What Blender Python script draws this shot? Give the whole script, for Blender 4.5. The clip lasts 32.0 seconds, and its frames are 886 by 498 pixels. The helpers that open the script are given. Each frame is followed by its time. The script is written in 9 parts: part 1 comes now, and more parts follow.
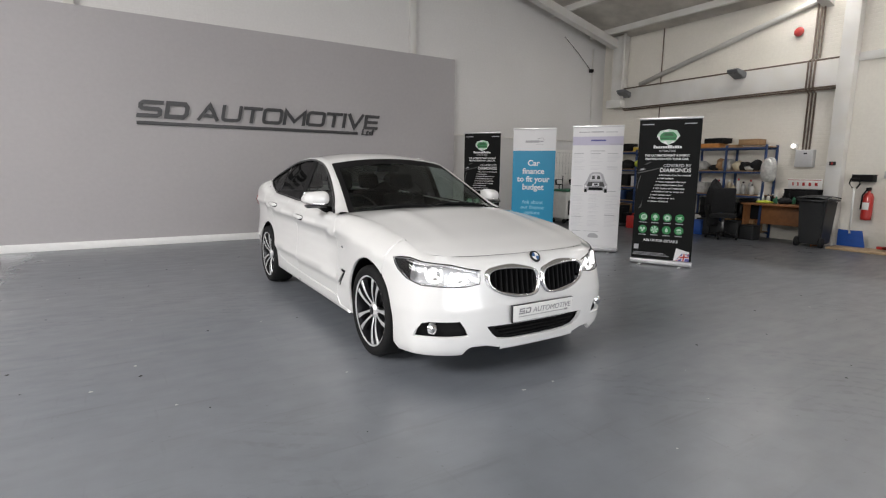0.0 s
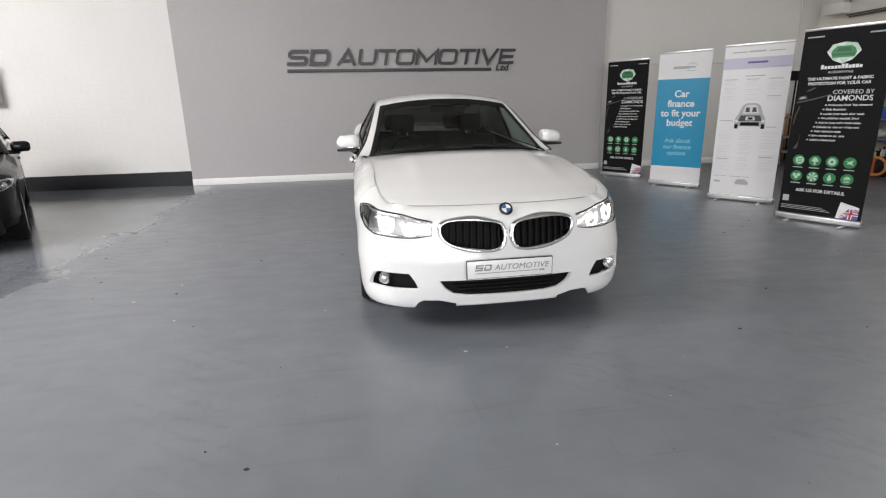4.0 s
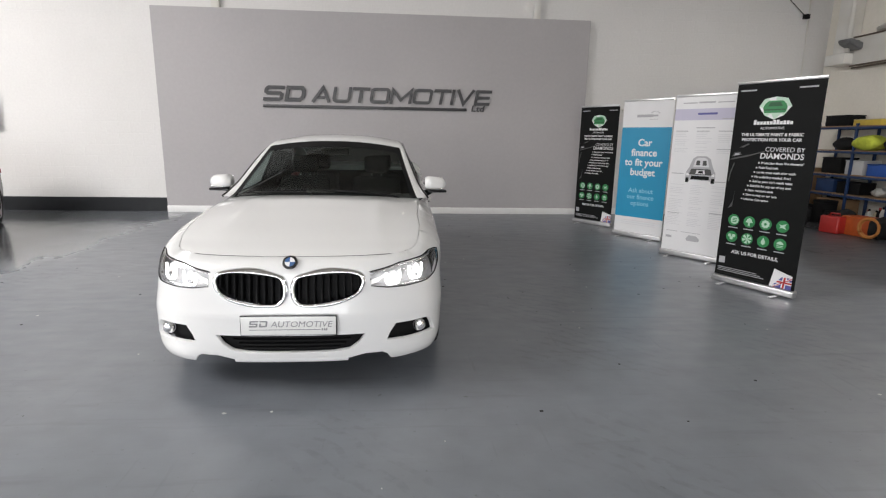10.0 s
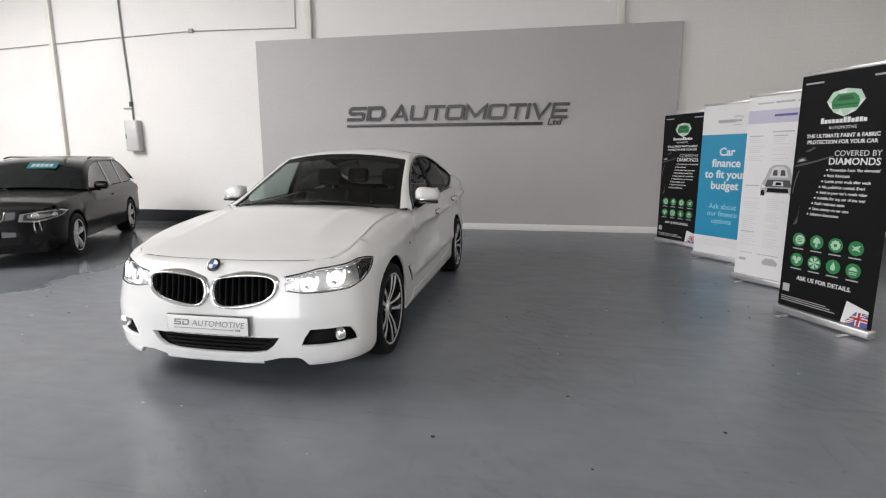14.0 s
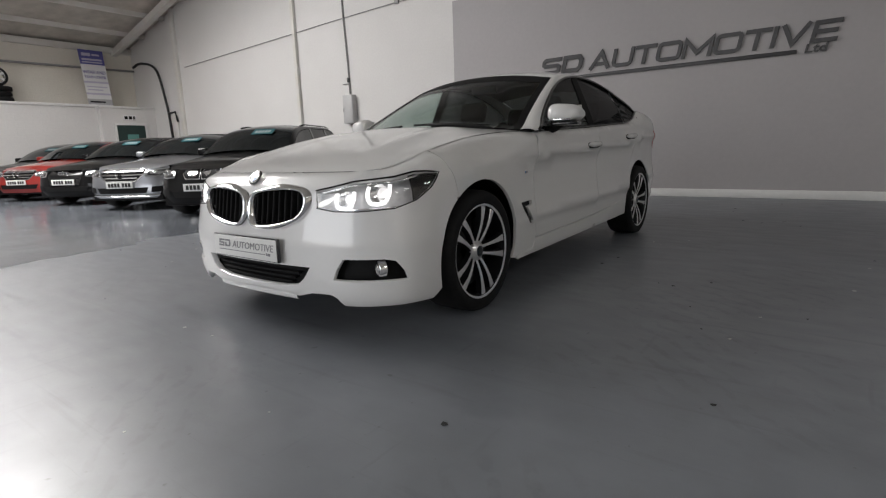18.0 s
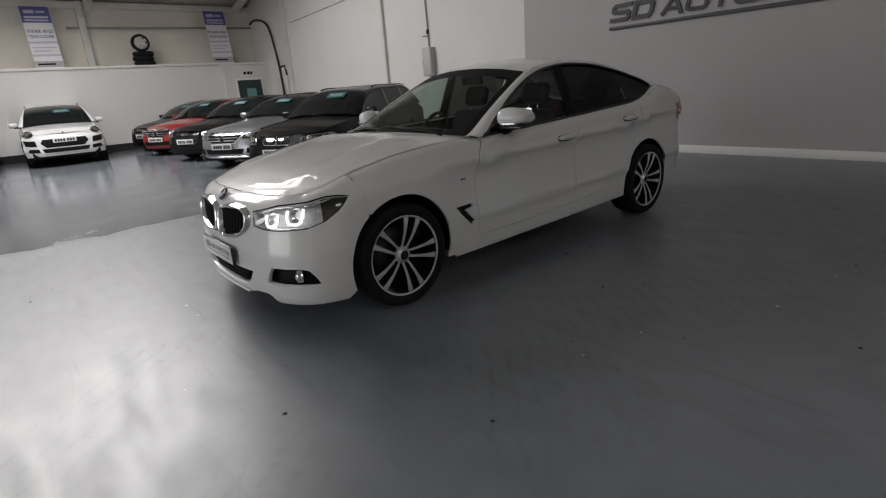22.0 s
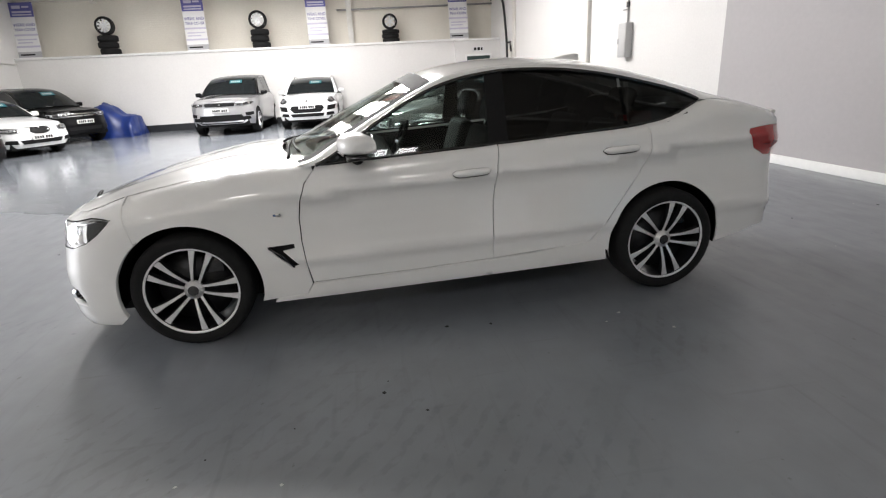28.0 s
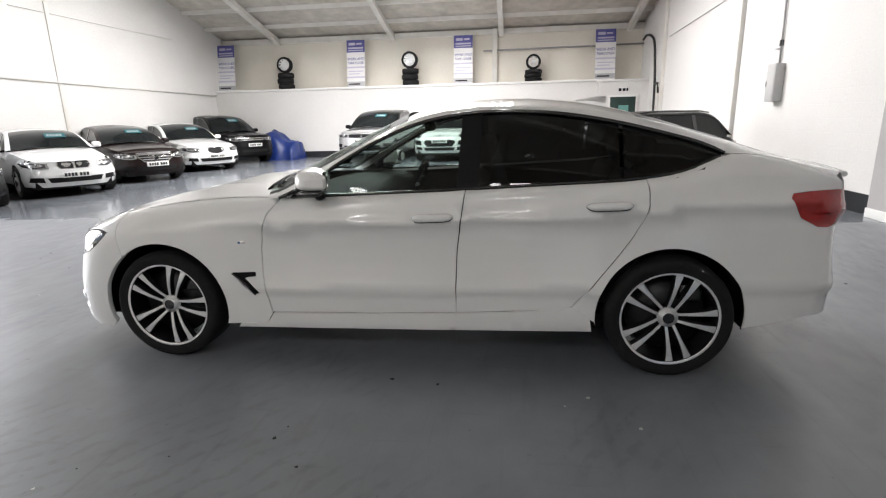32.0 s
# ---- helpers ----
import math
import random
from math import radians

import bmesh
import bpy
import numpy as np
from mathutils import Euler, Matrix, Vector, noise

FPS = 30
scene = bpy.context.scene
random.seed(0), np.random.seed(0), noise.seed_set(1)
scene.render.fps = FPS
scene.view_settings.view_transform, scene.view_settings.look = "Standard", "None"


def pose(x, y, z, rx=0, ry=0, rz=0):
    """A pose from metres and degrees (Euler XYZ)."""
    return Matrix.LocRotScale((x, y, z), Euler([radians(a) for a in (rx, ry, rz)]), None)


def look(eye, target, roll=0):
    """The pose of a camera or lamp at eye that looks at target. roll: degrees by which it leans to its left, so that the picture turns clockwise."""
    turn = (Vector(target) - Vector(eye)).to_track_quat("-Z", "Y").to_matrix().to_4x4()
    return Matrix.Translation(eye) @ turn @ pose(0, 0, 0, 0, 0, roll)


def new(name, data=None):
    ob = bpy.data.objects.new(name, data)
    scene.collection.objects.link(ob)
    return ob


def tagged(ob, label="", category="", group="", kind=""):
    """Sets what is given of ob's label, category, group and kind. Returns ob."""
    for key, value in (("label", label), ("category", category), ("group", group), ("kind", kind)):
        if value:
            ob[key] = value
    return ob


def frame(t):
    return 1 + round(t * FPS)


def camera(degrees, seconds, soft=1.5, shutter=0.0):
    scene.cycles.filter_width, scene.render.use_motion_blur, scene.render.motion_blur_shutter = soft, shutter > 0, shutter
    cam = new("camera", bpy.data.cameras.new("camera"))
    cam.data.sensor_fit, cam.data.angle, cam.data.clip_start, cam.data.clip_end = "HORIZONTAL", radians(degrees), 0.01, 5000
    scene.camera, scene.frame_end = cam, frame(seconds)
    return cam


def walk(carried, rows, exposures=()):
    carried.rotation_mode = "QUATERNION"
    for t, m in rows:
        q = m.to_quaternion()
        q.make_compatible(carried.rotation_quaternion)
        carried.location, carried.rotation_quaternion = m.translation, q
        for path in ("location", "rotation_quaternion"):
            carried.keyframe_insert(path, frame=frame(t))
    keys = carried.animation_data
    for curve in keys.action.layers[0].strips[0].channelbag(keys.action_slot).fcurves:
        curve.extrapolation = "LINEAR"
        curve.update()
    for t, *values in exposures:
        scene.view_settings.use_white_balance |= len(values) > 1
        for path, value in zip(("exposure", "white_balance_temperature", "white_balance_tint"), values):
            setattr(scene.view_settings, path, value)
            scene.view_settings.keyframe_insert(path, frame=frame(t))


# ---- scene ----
cam = camera(81.0, 32.0, 1.2)
PATH = [
    (0, (-2.405, -4.841, 1.364), (-1.35, -3.17, 1.058), 0.7),
    (0.5, (-2.252, -4.875, 1.36), (-1.273, -3.174, 0.976), -0.1),
    (1, (-2.097, -4.912, 1.384), (-1.193, -3.173, 0.985), -0.5),
    (1.5, (-1.858, -5.032, 1.388), (-1.083, -3.233, 0.982), -1.4),
    (2, (-1.656, -5.12, 1.391), (-0.998, -3.286, 0.94), -1.9),
    (2.5, (-1.462, -5.146, 1.373), (-0.897, -3.291, 0.884), -1.3),
    (3, (-1.281, -5.143, 1.386), (-0.786, -3.298, 0.791), 0.4),
    (3.5, (-1.124, -5.163, 1.386), (-0.687, -3.299, 0.807), -0.5),
    (4, (-0.896, -5.232, 1.399), (-0.581, -3.331, 0.863), -1.2),
    (4.5, (-0.706, -5.287, 1.391), (-0.484, -3.369, 0.867), -1.5),
    (6.5, (0.051, -5.252, 1.382), (0.019, -3.307, 0.915), -0.6),
    (7, (0.069, -5.246, 1.382), (0.032, -3.301, 0.919), -0.7),
    (7.5, (0.072, -5.278, 1.392), (0.053, -3.331, 0.934), -0.6),
    (8, (0.126, -5.297, 1.417), (0.178, -3.351, 0.959), 0.0),
    (8.5, (0.235, -5.283, 1.441), (0.408, -3.336, 1.015), 0.7),
    (9, (0.373, -5.185, 1.461), (0.548, -3.242, 1.019), 1.0),
    (9.5, (0.508, -5.14, 1.474), (0.676, -3.196, 1.037), 0.9),
    (10, (0.651, -5.188, 1.49), (0.805, -3.238, 1.076), 1.0),
    (10.5, (0.752, -5.233, 1.489), (0.887, -3.28, 1.081), 0.9),
    (11, (0.931, -5.194, 1.484), (1.105, -3.243, 1.079), 1.1),
    (11.5, (1.15, -5.125, 1.485), (1.282, -3.171, 1.078), 0.7),
    (12, (1.356, -5.135, 1.487), (1.393, -3.175, 1.087), 0.2),
    (12.5, (1.589, -5.173, 1.49), (1.534, -3.21, 1.114), 0.2),
    (13, (1.745, -5.104, 1.476), (1.611, -3.14, 1.123), -0.4),
    (13.5, (1.822, -5.035, 1.447), (1.587, -3.081, 1.089), -0.1),
    (14, (1.948, -4.978, 1.412), (1.576, -3.043, 1.067), -0.1),
    (14.5, (2.134, -4.886, 1.401), (1.532, -3.01, 1.059), 0.1),
    (16.5, (2.44, -4.21, 1.184), (1.4, -2.565, 0.725), -2.3),
    (17, (2.477, -4.013, 1.087), (1.286, -2.476, 0.62), -3.1),
    (17.5, (2.426, -3.883, 0.956), (1.228, -2.333, 0.551), -2.3),
    (18, (2.376, -3.821, 0.888), (1.208, -2.242, 0.511), -2.0),
    (18.5, (2.378, -3.815, 0.879), (1.215, -2.235, 0.491), -1.6),
    (19, (2.393, -3.818, 0.91), (1.238, -2.249, 0.46), -2.0),
    (19.5, (2.491, -3.85, 1.051), (1.333, -2.323, 0.481), -2.4),
    (20, (2.613, -3.841, 1.164), (1.459, -2.341, 0.519), -2.6),
    (20.5, (2.793, -3.739, 1.241), (1.576, -2.311, 0.548), -3.3),
    (21, (3.014, -3.61, 1.315), (1.713, -2.26, 0.618), -4.3),
    (21.5, (3.315, -3.447, 1.335), (1.887, -2.2, 0.697), -4.9),
    (22, (3.457, -3.25, 1.342), (1.98, -2.042, 0.741), -4.3),
    (22.5, (3.601, -2.995, 1.375), (2.059, -1.87, 0.776), -3.5),
    (23, (3.749, -2.801, 1.382), (2.142, -1.76, 0.804), -4.0),
    (23.5, (3.916, -2.558, 1.387), (2.237, -1.639, 0.808), -4.6),
    (24, (3.97, -2.322, 1.375), (2.256, -1.469, 0.798), -3.1),
    (24.5, (4.023, -2.089, 1.396), (2.263, -1.333, 0.824), -3.3),
    (25, (4.07, -1.808, 1.395), (2.259, -1.176, 0.828), -4.0),
    (25.5, (4.067, -1.572, 1.387), (2.215, -1.074, 0.822), -4.5),
    (27.5, (3.909, -0.66, 1.436), (2.025, -0.446, 0.801), -5.1),
    (28, (3.833, -0.466, 1.431), (1.96, -0.172, 0.795), -3.2),
    (28.5, (3.741, -0.294, 1.447), (1.862, -0.056, 0.807), -1.9),
    (29, (3.652, -0.068, 1.438), (1.767, 0.053, 0.78), -1.5),
    (29.5, (3.553, 0.097, 1.423), (1.664, 0.158, 0.769), -1.5),
    (30, (3.437, 0.221, 1.435), (1.529, 0.235, 0.837), -1.5),
    (30.5, (3.431, 0.406, 1.406), (1.514, 0.349, 0.839), -1.7),
    (31, (3.478, 0.589, 1.398), (1.584, 0.297, 0.826), -2.8),
    (31.5, (3.563, 0.621, 1.397), (1.657, 0.364, 0.849), -1.3),
    (32, (3.636, 0.624, 1.403), (1.714, 0.358, 0.917), -1.3),
]
EXPOSURES = [(t, stops, 6500, 12.5) for t, stops in [(0, 0.0), (4, 0.2), (8, 0.25), (14, 0.25), (17, -0.35), (20, -0.75), (21.5, -1.0), (24, -0.75), (25.5, -0.1), (27.5, 0.45), (32, 0.52)]]
walk(cam, [(t, look(eye, target, roll)) for t, eye, target, roll in PATH], EXPOSURES)
from mathutils.geometry import delaunay_2d_cdt

# ---- light: daylight through roof lights, and through a vehicle door assumed behind the camera
world = bpy.data.worlds.new("sky")
scene.world = world
world.use_nodes = True
sky = world.node_tree.nodes.new("ShaderNodeTexSky")
sky.sky_type, sky.sun_disc, sky.sun_elevation, sky.sun_rotation = "NISHITA", False, radians(42), radians(200)
world.node_tree.links.new(sky.outputs[0], world.node_tree.nodes["Background"].inputs[0])
world.node_tree.nodes["Background"].inputs[1].default_value = 0.1


def area_light(name, m, sx, sy, watts, colour=(1, 1, 1)):
    la = bpy.data.lights.new(name, "AREA")
    la.shape, la.size, la.size_y, la.energy, la.color = "RECTANGLE", sx, sy, watts, colour
    ob = new(name, la)
    ob.matrix_world = m
    return ob


RIDGE_X, RIDGE_Z, EAVE_W, EAVE_E, EAVE_Z = -4.3, 8.1, -18.3, 9.6, 4.75
PITCH_W = math.degrees(math.atan2(RIDGE_Z - EAVE_Z, RIDGE_X - EAVE_W))
PITCH_E = math.degrees(math.atan2(RIDGE_Z - EAVE_Z, EAVE_E - RIDGE_X))
roof_z = lambda x: EAVE_Z + (RIDGE_Z - EAVE_Z) * ((x - EAVE_W) / (RIDGE_X - EAVE_W) if x < RIDGE_X else (EAVE_E - x) / (EAVE_E - RIDGE_X))
LIGHT_Y, EAST_Y = (-5.4, -4.0, -2.6, -1.2, 0.2), (-6.6, -3.2, 0.2)
WEST_X, EAST_X = (-13.4, -8.0), (7.3, 9.1)
for y in LIGHT_Y:
    x = sum(WEST_X) / 2
    area_light("roof_light", pose(x, y, roof_z(x) - 0.03, 0, -PITCH_W), 5.4, 0.8, 490 if y < 0 else 170, (1.0, 0.99, 0.965))
# east slope: only y = 0.2 is inferred, the two southern lamps are added fill
for y in EAST_Y:
    x = sum(EAST_X) / 2
    area_light("roof_light", pose(x, y, roof_z(x) - 0.03, 0, PITCH_E), 1.8, 0.8, 65, (1.0, 0.99, 0.97))
# lamp added to light the hall from the south, in an unseen, assumed door
area_light("assumed_door_daylight", pose(-2.3, -11.55, 2.2, 90, 0, 0), 7.4, 4.0, 440, (0.98, 0.99, 1.0))

# ---------------------------------------------------------------- materials
def material(name, colour, rough=0.5, metal=0.0, coat=0.0, grain=0.0, grain_scale=8.0, bump=0.0, bump_scale=60.0, alt=None, alt_scale=2.5, alt_share=0.5, spec=0.5, rough_var=0.0, emit=None):
    """Base colour with grain and slow stains, fine relief, and gloss that varies."""
    m = bpy.data.materials.new(name)
    m.use_nodes = True
    nt = m.node_tree
    b = nt.nodes["Principled BSDF"]
    b.inputs["Base Color"].default_value = (*colour, 1)
    b.inputs["Roughness"].default_value, b.inputs["Metallic"].default_value = rough, metal
    b.inputs["Coat Weight"].default_value, b.inputs["Coat Roughness"].default_value = coat, 0.04
    b.inputs["Specular IOR Level"].default_value = spec
    co = nt.nodes.new("ShaderNodeTexCoord")
    def noise_node(scale, detail=6.0):
        n = nt.nodes.new("ShaderNodeTexNoise")
        n.inputs["Scale"].default_value, n.inputs["Detail"].default_value = scale, detail
        nt.links.new(co.outputs["Object"], n.inputs["Vector"])
        return n
    def ramp(src, lo, hi, c0, c1):
        r = nt.nodes.new("ShaderNodeValToRGB")
        r.color_ramp.elements[0].position, r.color_ramp.elements[1].position = lo, hi
        r.color_ramp.elements[0].color, r.color_ramp.elements[1].color = c0, c1
        nt.links.new(src, r.inputs[0])
        return r.outputs[0]
    out = None
    if alt:
        out = ramp(noise_node(alt_scale).outputs[0], 0.5 - alt_share * 0.25, 0.5 + alt_share * 0.4, (*colour, 1), (*alt, 1))
    if grain:
        mix = nt.nodes.new("ShaderNodeMix")
        mix.data_type, mix.blend_type = "RGBA", "MULTIPLY"
        mix.inputs[0].default_value = 1.0
        if out is not None:
            nt.links.new(out, mix.inputs[6])
        else:
            mix.inputs[6].default_value = (*colour, 1)
        g = ramp(noise_node(grain_scale, 8).outputs[0], 0.3, 0.7, (1 - grain, 1 - grain, 1 - grain, 1), (1, 1, 1, 1))
        nt.links.new(g, mix.inputs[7])
        out = mix.outputs[2]
    if out is not None:
        nt.links.new(out, b.inputs["Base Color"])
    if rough_var:
        r = ramp(noise_node(grain_scale * 0.6, 8).outputs[0], 0.3, 0.7, (rough - rough_var,) * 3 + (1,), (rough + rough_var,) * 3 + (1,))
        nt.links.new(r, b.inputs["Roughness"])
    if bump:
        bp = nt.nodes.new("ShaderNodeBump")
        bp.inputs["Strength"].default_value, bp.inputs["Distance"].default_value = bump, 0.004
        nt.links.new(noise_node(bump_scale, 4).outputs[0], bp.inputs["Height"])
        nt.links.new(bp.outputs[0], b.inputs["Normal"])
    if emit:
        b.inputs["Emission Color"].default_value, b.inputs["Emission Strength"].default_value = (*emit[0], 1), emit[1]
    return m


def glass(name, tint, gloss=1.0, rough=0.0):
    """A pane: clear or tinted, with reflections that grow towards the edge."""
    m = bpy.data.materials.new(name)
    m.use_nodes = True
    nt = m.node_tree
    nt.nodes.remove(nt.nodes["Principled BSDF"])
    t, g, mix, lw, pw, ma = (nt.nodes.new(k) for k in ("ShaderNodeBsdfTransparent", "ShaderNodeBsdfGlossy", "ShaderNodeMixShader", "ShaderNodeLayerWeight", "ShaderNodeMath", "ShaderNodeMath"))
    t.inputs[0].default_value, g.inputs["Roughness"].default_value, lw.inputs[0].default_value = (*tint, 1), rough, 0.5
    g.inputs[0].default_value = (1, 1, 1, 1)
    pw.operation, ma.operation = "POWER", "MULTIPLY_ADD"
    pw.inputs[1].default_value, ma.inputs[1].default_value, ma.inputs[2].default_value = 5.0, 0.9 * gloss, 0.07 * gloss
    for a, b in ((lw.outputs["Facing"], pw.inputs[0]), (pw.outputs[0], ma.inputs[0]), (ma.outputs[0], mix.inputs[0]), (t.outputs[0], mix.inputs[1]), (g.outputs[0], mix.inputs[2]), (mix.outputs[0], nt.nodes["Material Output"].inputs[0])):
        nt.links.new(a, b)
    return m


def paint(name, colour, metal=0.0, rough=0.35, coat=1.0, spec=0.5):
    return material(name, colour, rough, metal, coat, 0.03, 300.0, rough_var=0.02, spec=spec)


PAINT = paint("white car paint", (0.78, 0.78, 0.77))
RUBBER = material("tyre rubber", (0.012, 0.012, 0.0125), 0.75, grain=0.3, grain_scale=30, bump=0.3, bump_scale=90, spec=0.22)
ALLOY = material("machined alloy", (0.8, 0.8, 0.81), 0.3, 0.55, 0.4, 0.1, 60)
DARK_ALLOY = material("dark alloy paint", (0.014, 0.014, 0.016), 0.35, 0.3, 0.4, 0.15, 40)
STEEL = material("brushed steel", (0.42, 0.42, 0.43), 0.38, 1.0, 0, 0.25, 35)
DISC_DARK = material("worn brake disc", (0.05, 0.05, 0.052), 0.45, 0.8, 0, 0.25, 35)
CHROME = material("chrome", (0.86, 0.86, 0.87), 0.08, 1.0, 0, 0.04, 20)
BLACK = material("black plastic", (0.006, 0.006, 0.0065), 0.65, grain=0.3, grain_scale=40, spec=0.2)
BLACK_GLOSS = material("gloss black trim", (0.008, 0.008, 0.009), 0.15, 0, 0.6, 0.1, 20)
BADGE_DARK = material("badge black", (0.012, 0.012, 0.014), 0.25, 0, 0.6, 0.1, 50)
BADGE_BLUE = material("badge blue", (0.04, 0.11, 0.27), 0.25, 0, 0.8)
BADGE_WHITE = material("badge white", (0.8, 0.8, 0.8), 0.25, 0, 0.8)
PLATE_WHITE = material("plate white", (0.78, 0.78, 0.76), 0.35, 0, 0.2, 0.04, 30)
PLATE_GREY = material("plate grey print", (0.24, 0.24, 0.25), 0.5)
PLATE_BLACK = material("plate black print", (0.01, 0.01, 0.01), 0.5)
LAMP_GLASS = glass("lamp lens", (0.95, 0.96, 0.97))
LAMP_CLEAR = material("lamp reflector", (0.9, 0.9, 0.9), 0.12, 1.0)
LAMP_HOUSING = material("lamp housing", (0.74, 0.74, 0.75), 0.35, 0.3, 0, 0.25, 30)
LAMP_BRIGHT = material("lamp bright trim", (0.85, 0.85, 0.86), 0.15, 1.0)
LED_WHITE = material("lit ring", (0.9, 0.9, 0.9), 0.3, emit=((1.0, 0.98, 0.94), 2.6))
LED_SOFT = material("lit projector", (0.8, 0.8, 0.8), 0.1, emit=((1.0, 0.97, 0.92), 0.8))
TAIL_RED = material("tail lamp red", (0.42, 0.012, 0.01), 0.12, 0, 1.0, 0.15, 60)
TAIL_DARK = material("tail lamp inner", (0.2, 0.01, 0.01), 0.3)
GLASS_FRONT = glass("clear car glass", (0.60, 0.68, 0.65), 0.55)
GLASS_DARK = glass("privacy glass", (0.07, 0.075, 0.075), 0.45)
MIRROR = material("mirror silver", (0.9, 0.9, 0.9), 0.02, 1.0)
LEATHER = material("black leather", (0.006, 0.006, 0.0063), 0.75, spec=0.12, grain=0.3, grain_scale=25, bump=0.25, bump_scale=160)
CLOTH_GREY = material("dark grey cloth", (0.035, 0.035, 0.036), 0.9, grain=0.15, grain_scale=60)


def wall_paint(name, colour, stain, size=(0.44, 0.215), rough=0.6, strength=0.22):
    """Paint over blockwork: courses show as shallow relief, with faint stains."""
    m = material(name, colour, rough, alt=stain, alt_scale=0.7, alt_share=0.9, grain=0.05, grain_scale=25)
    nt = m.node_tree
    b = nt.nodes["Principled BSDF"]
    co, mp, br, bp, nz, add = (nt.nodes.new(k) for k in ("ShaderNodeTexCoord", "ShaderNodeMapping", "ShaderNodeTexBrick", "ShaderNodeBump", "ShaderNodeTexNoise", "ShaderNodeMath"))
    sep, comb, plus = (nt.nodes.new(k) for k in ("ShaderNodeSeparateXYZ", "ShaderNodeCombineXYZ", "ShaderNodeMath"))
    nt.links.new(co.outputs["Object"], sep.inputs[0])
    nt.links.new(sep.outputs[0], plus.inputs[0])
    nt.links.new(sep.outputs[1], plus.inputs[1])
    nt.links.new(plus.outputs[0], comb.inputs[0])
    nt.links.new(sep.outputs[2], comb.inputs[1])
    br.inputs["Scale"].default_value, br.inputs["Brick Width"].default_value, br.inputs["Row Height"].default_value = 1.0, size[0], size[1]
    br.inputs["Mortar Size"].default_value, br.inputs["Mortar Smooth"].default_value = 0.008, 0.6
    nt.links.new(comb.outputs[0], br.inputs["Vector"])
    nz.inputs["Scale"].default_value = 30
    nt.links.new(co.outputs["Object"], nz.inputs["Vector"])
    add.operation = "MULTIPLY_ADD"
    add.inputs[1].default_value = -1.0
    nt.links.new(br.outputs["Fac"], add.inputs[0])
    nt.links.new(nz.outputs[0], add.inputs[2])
    bp.inputs["Strength"].default_value, bp.inputs["Distance"].default_value = strength, 0.006
    nt.links.new(add.outputs[0], bp.inputs["Height"])
    nt.links.new(bp.outputs[0], b.inputs["Normal"])
    return m


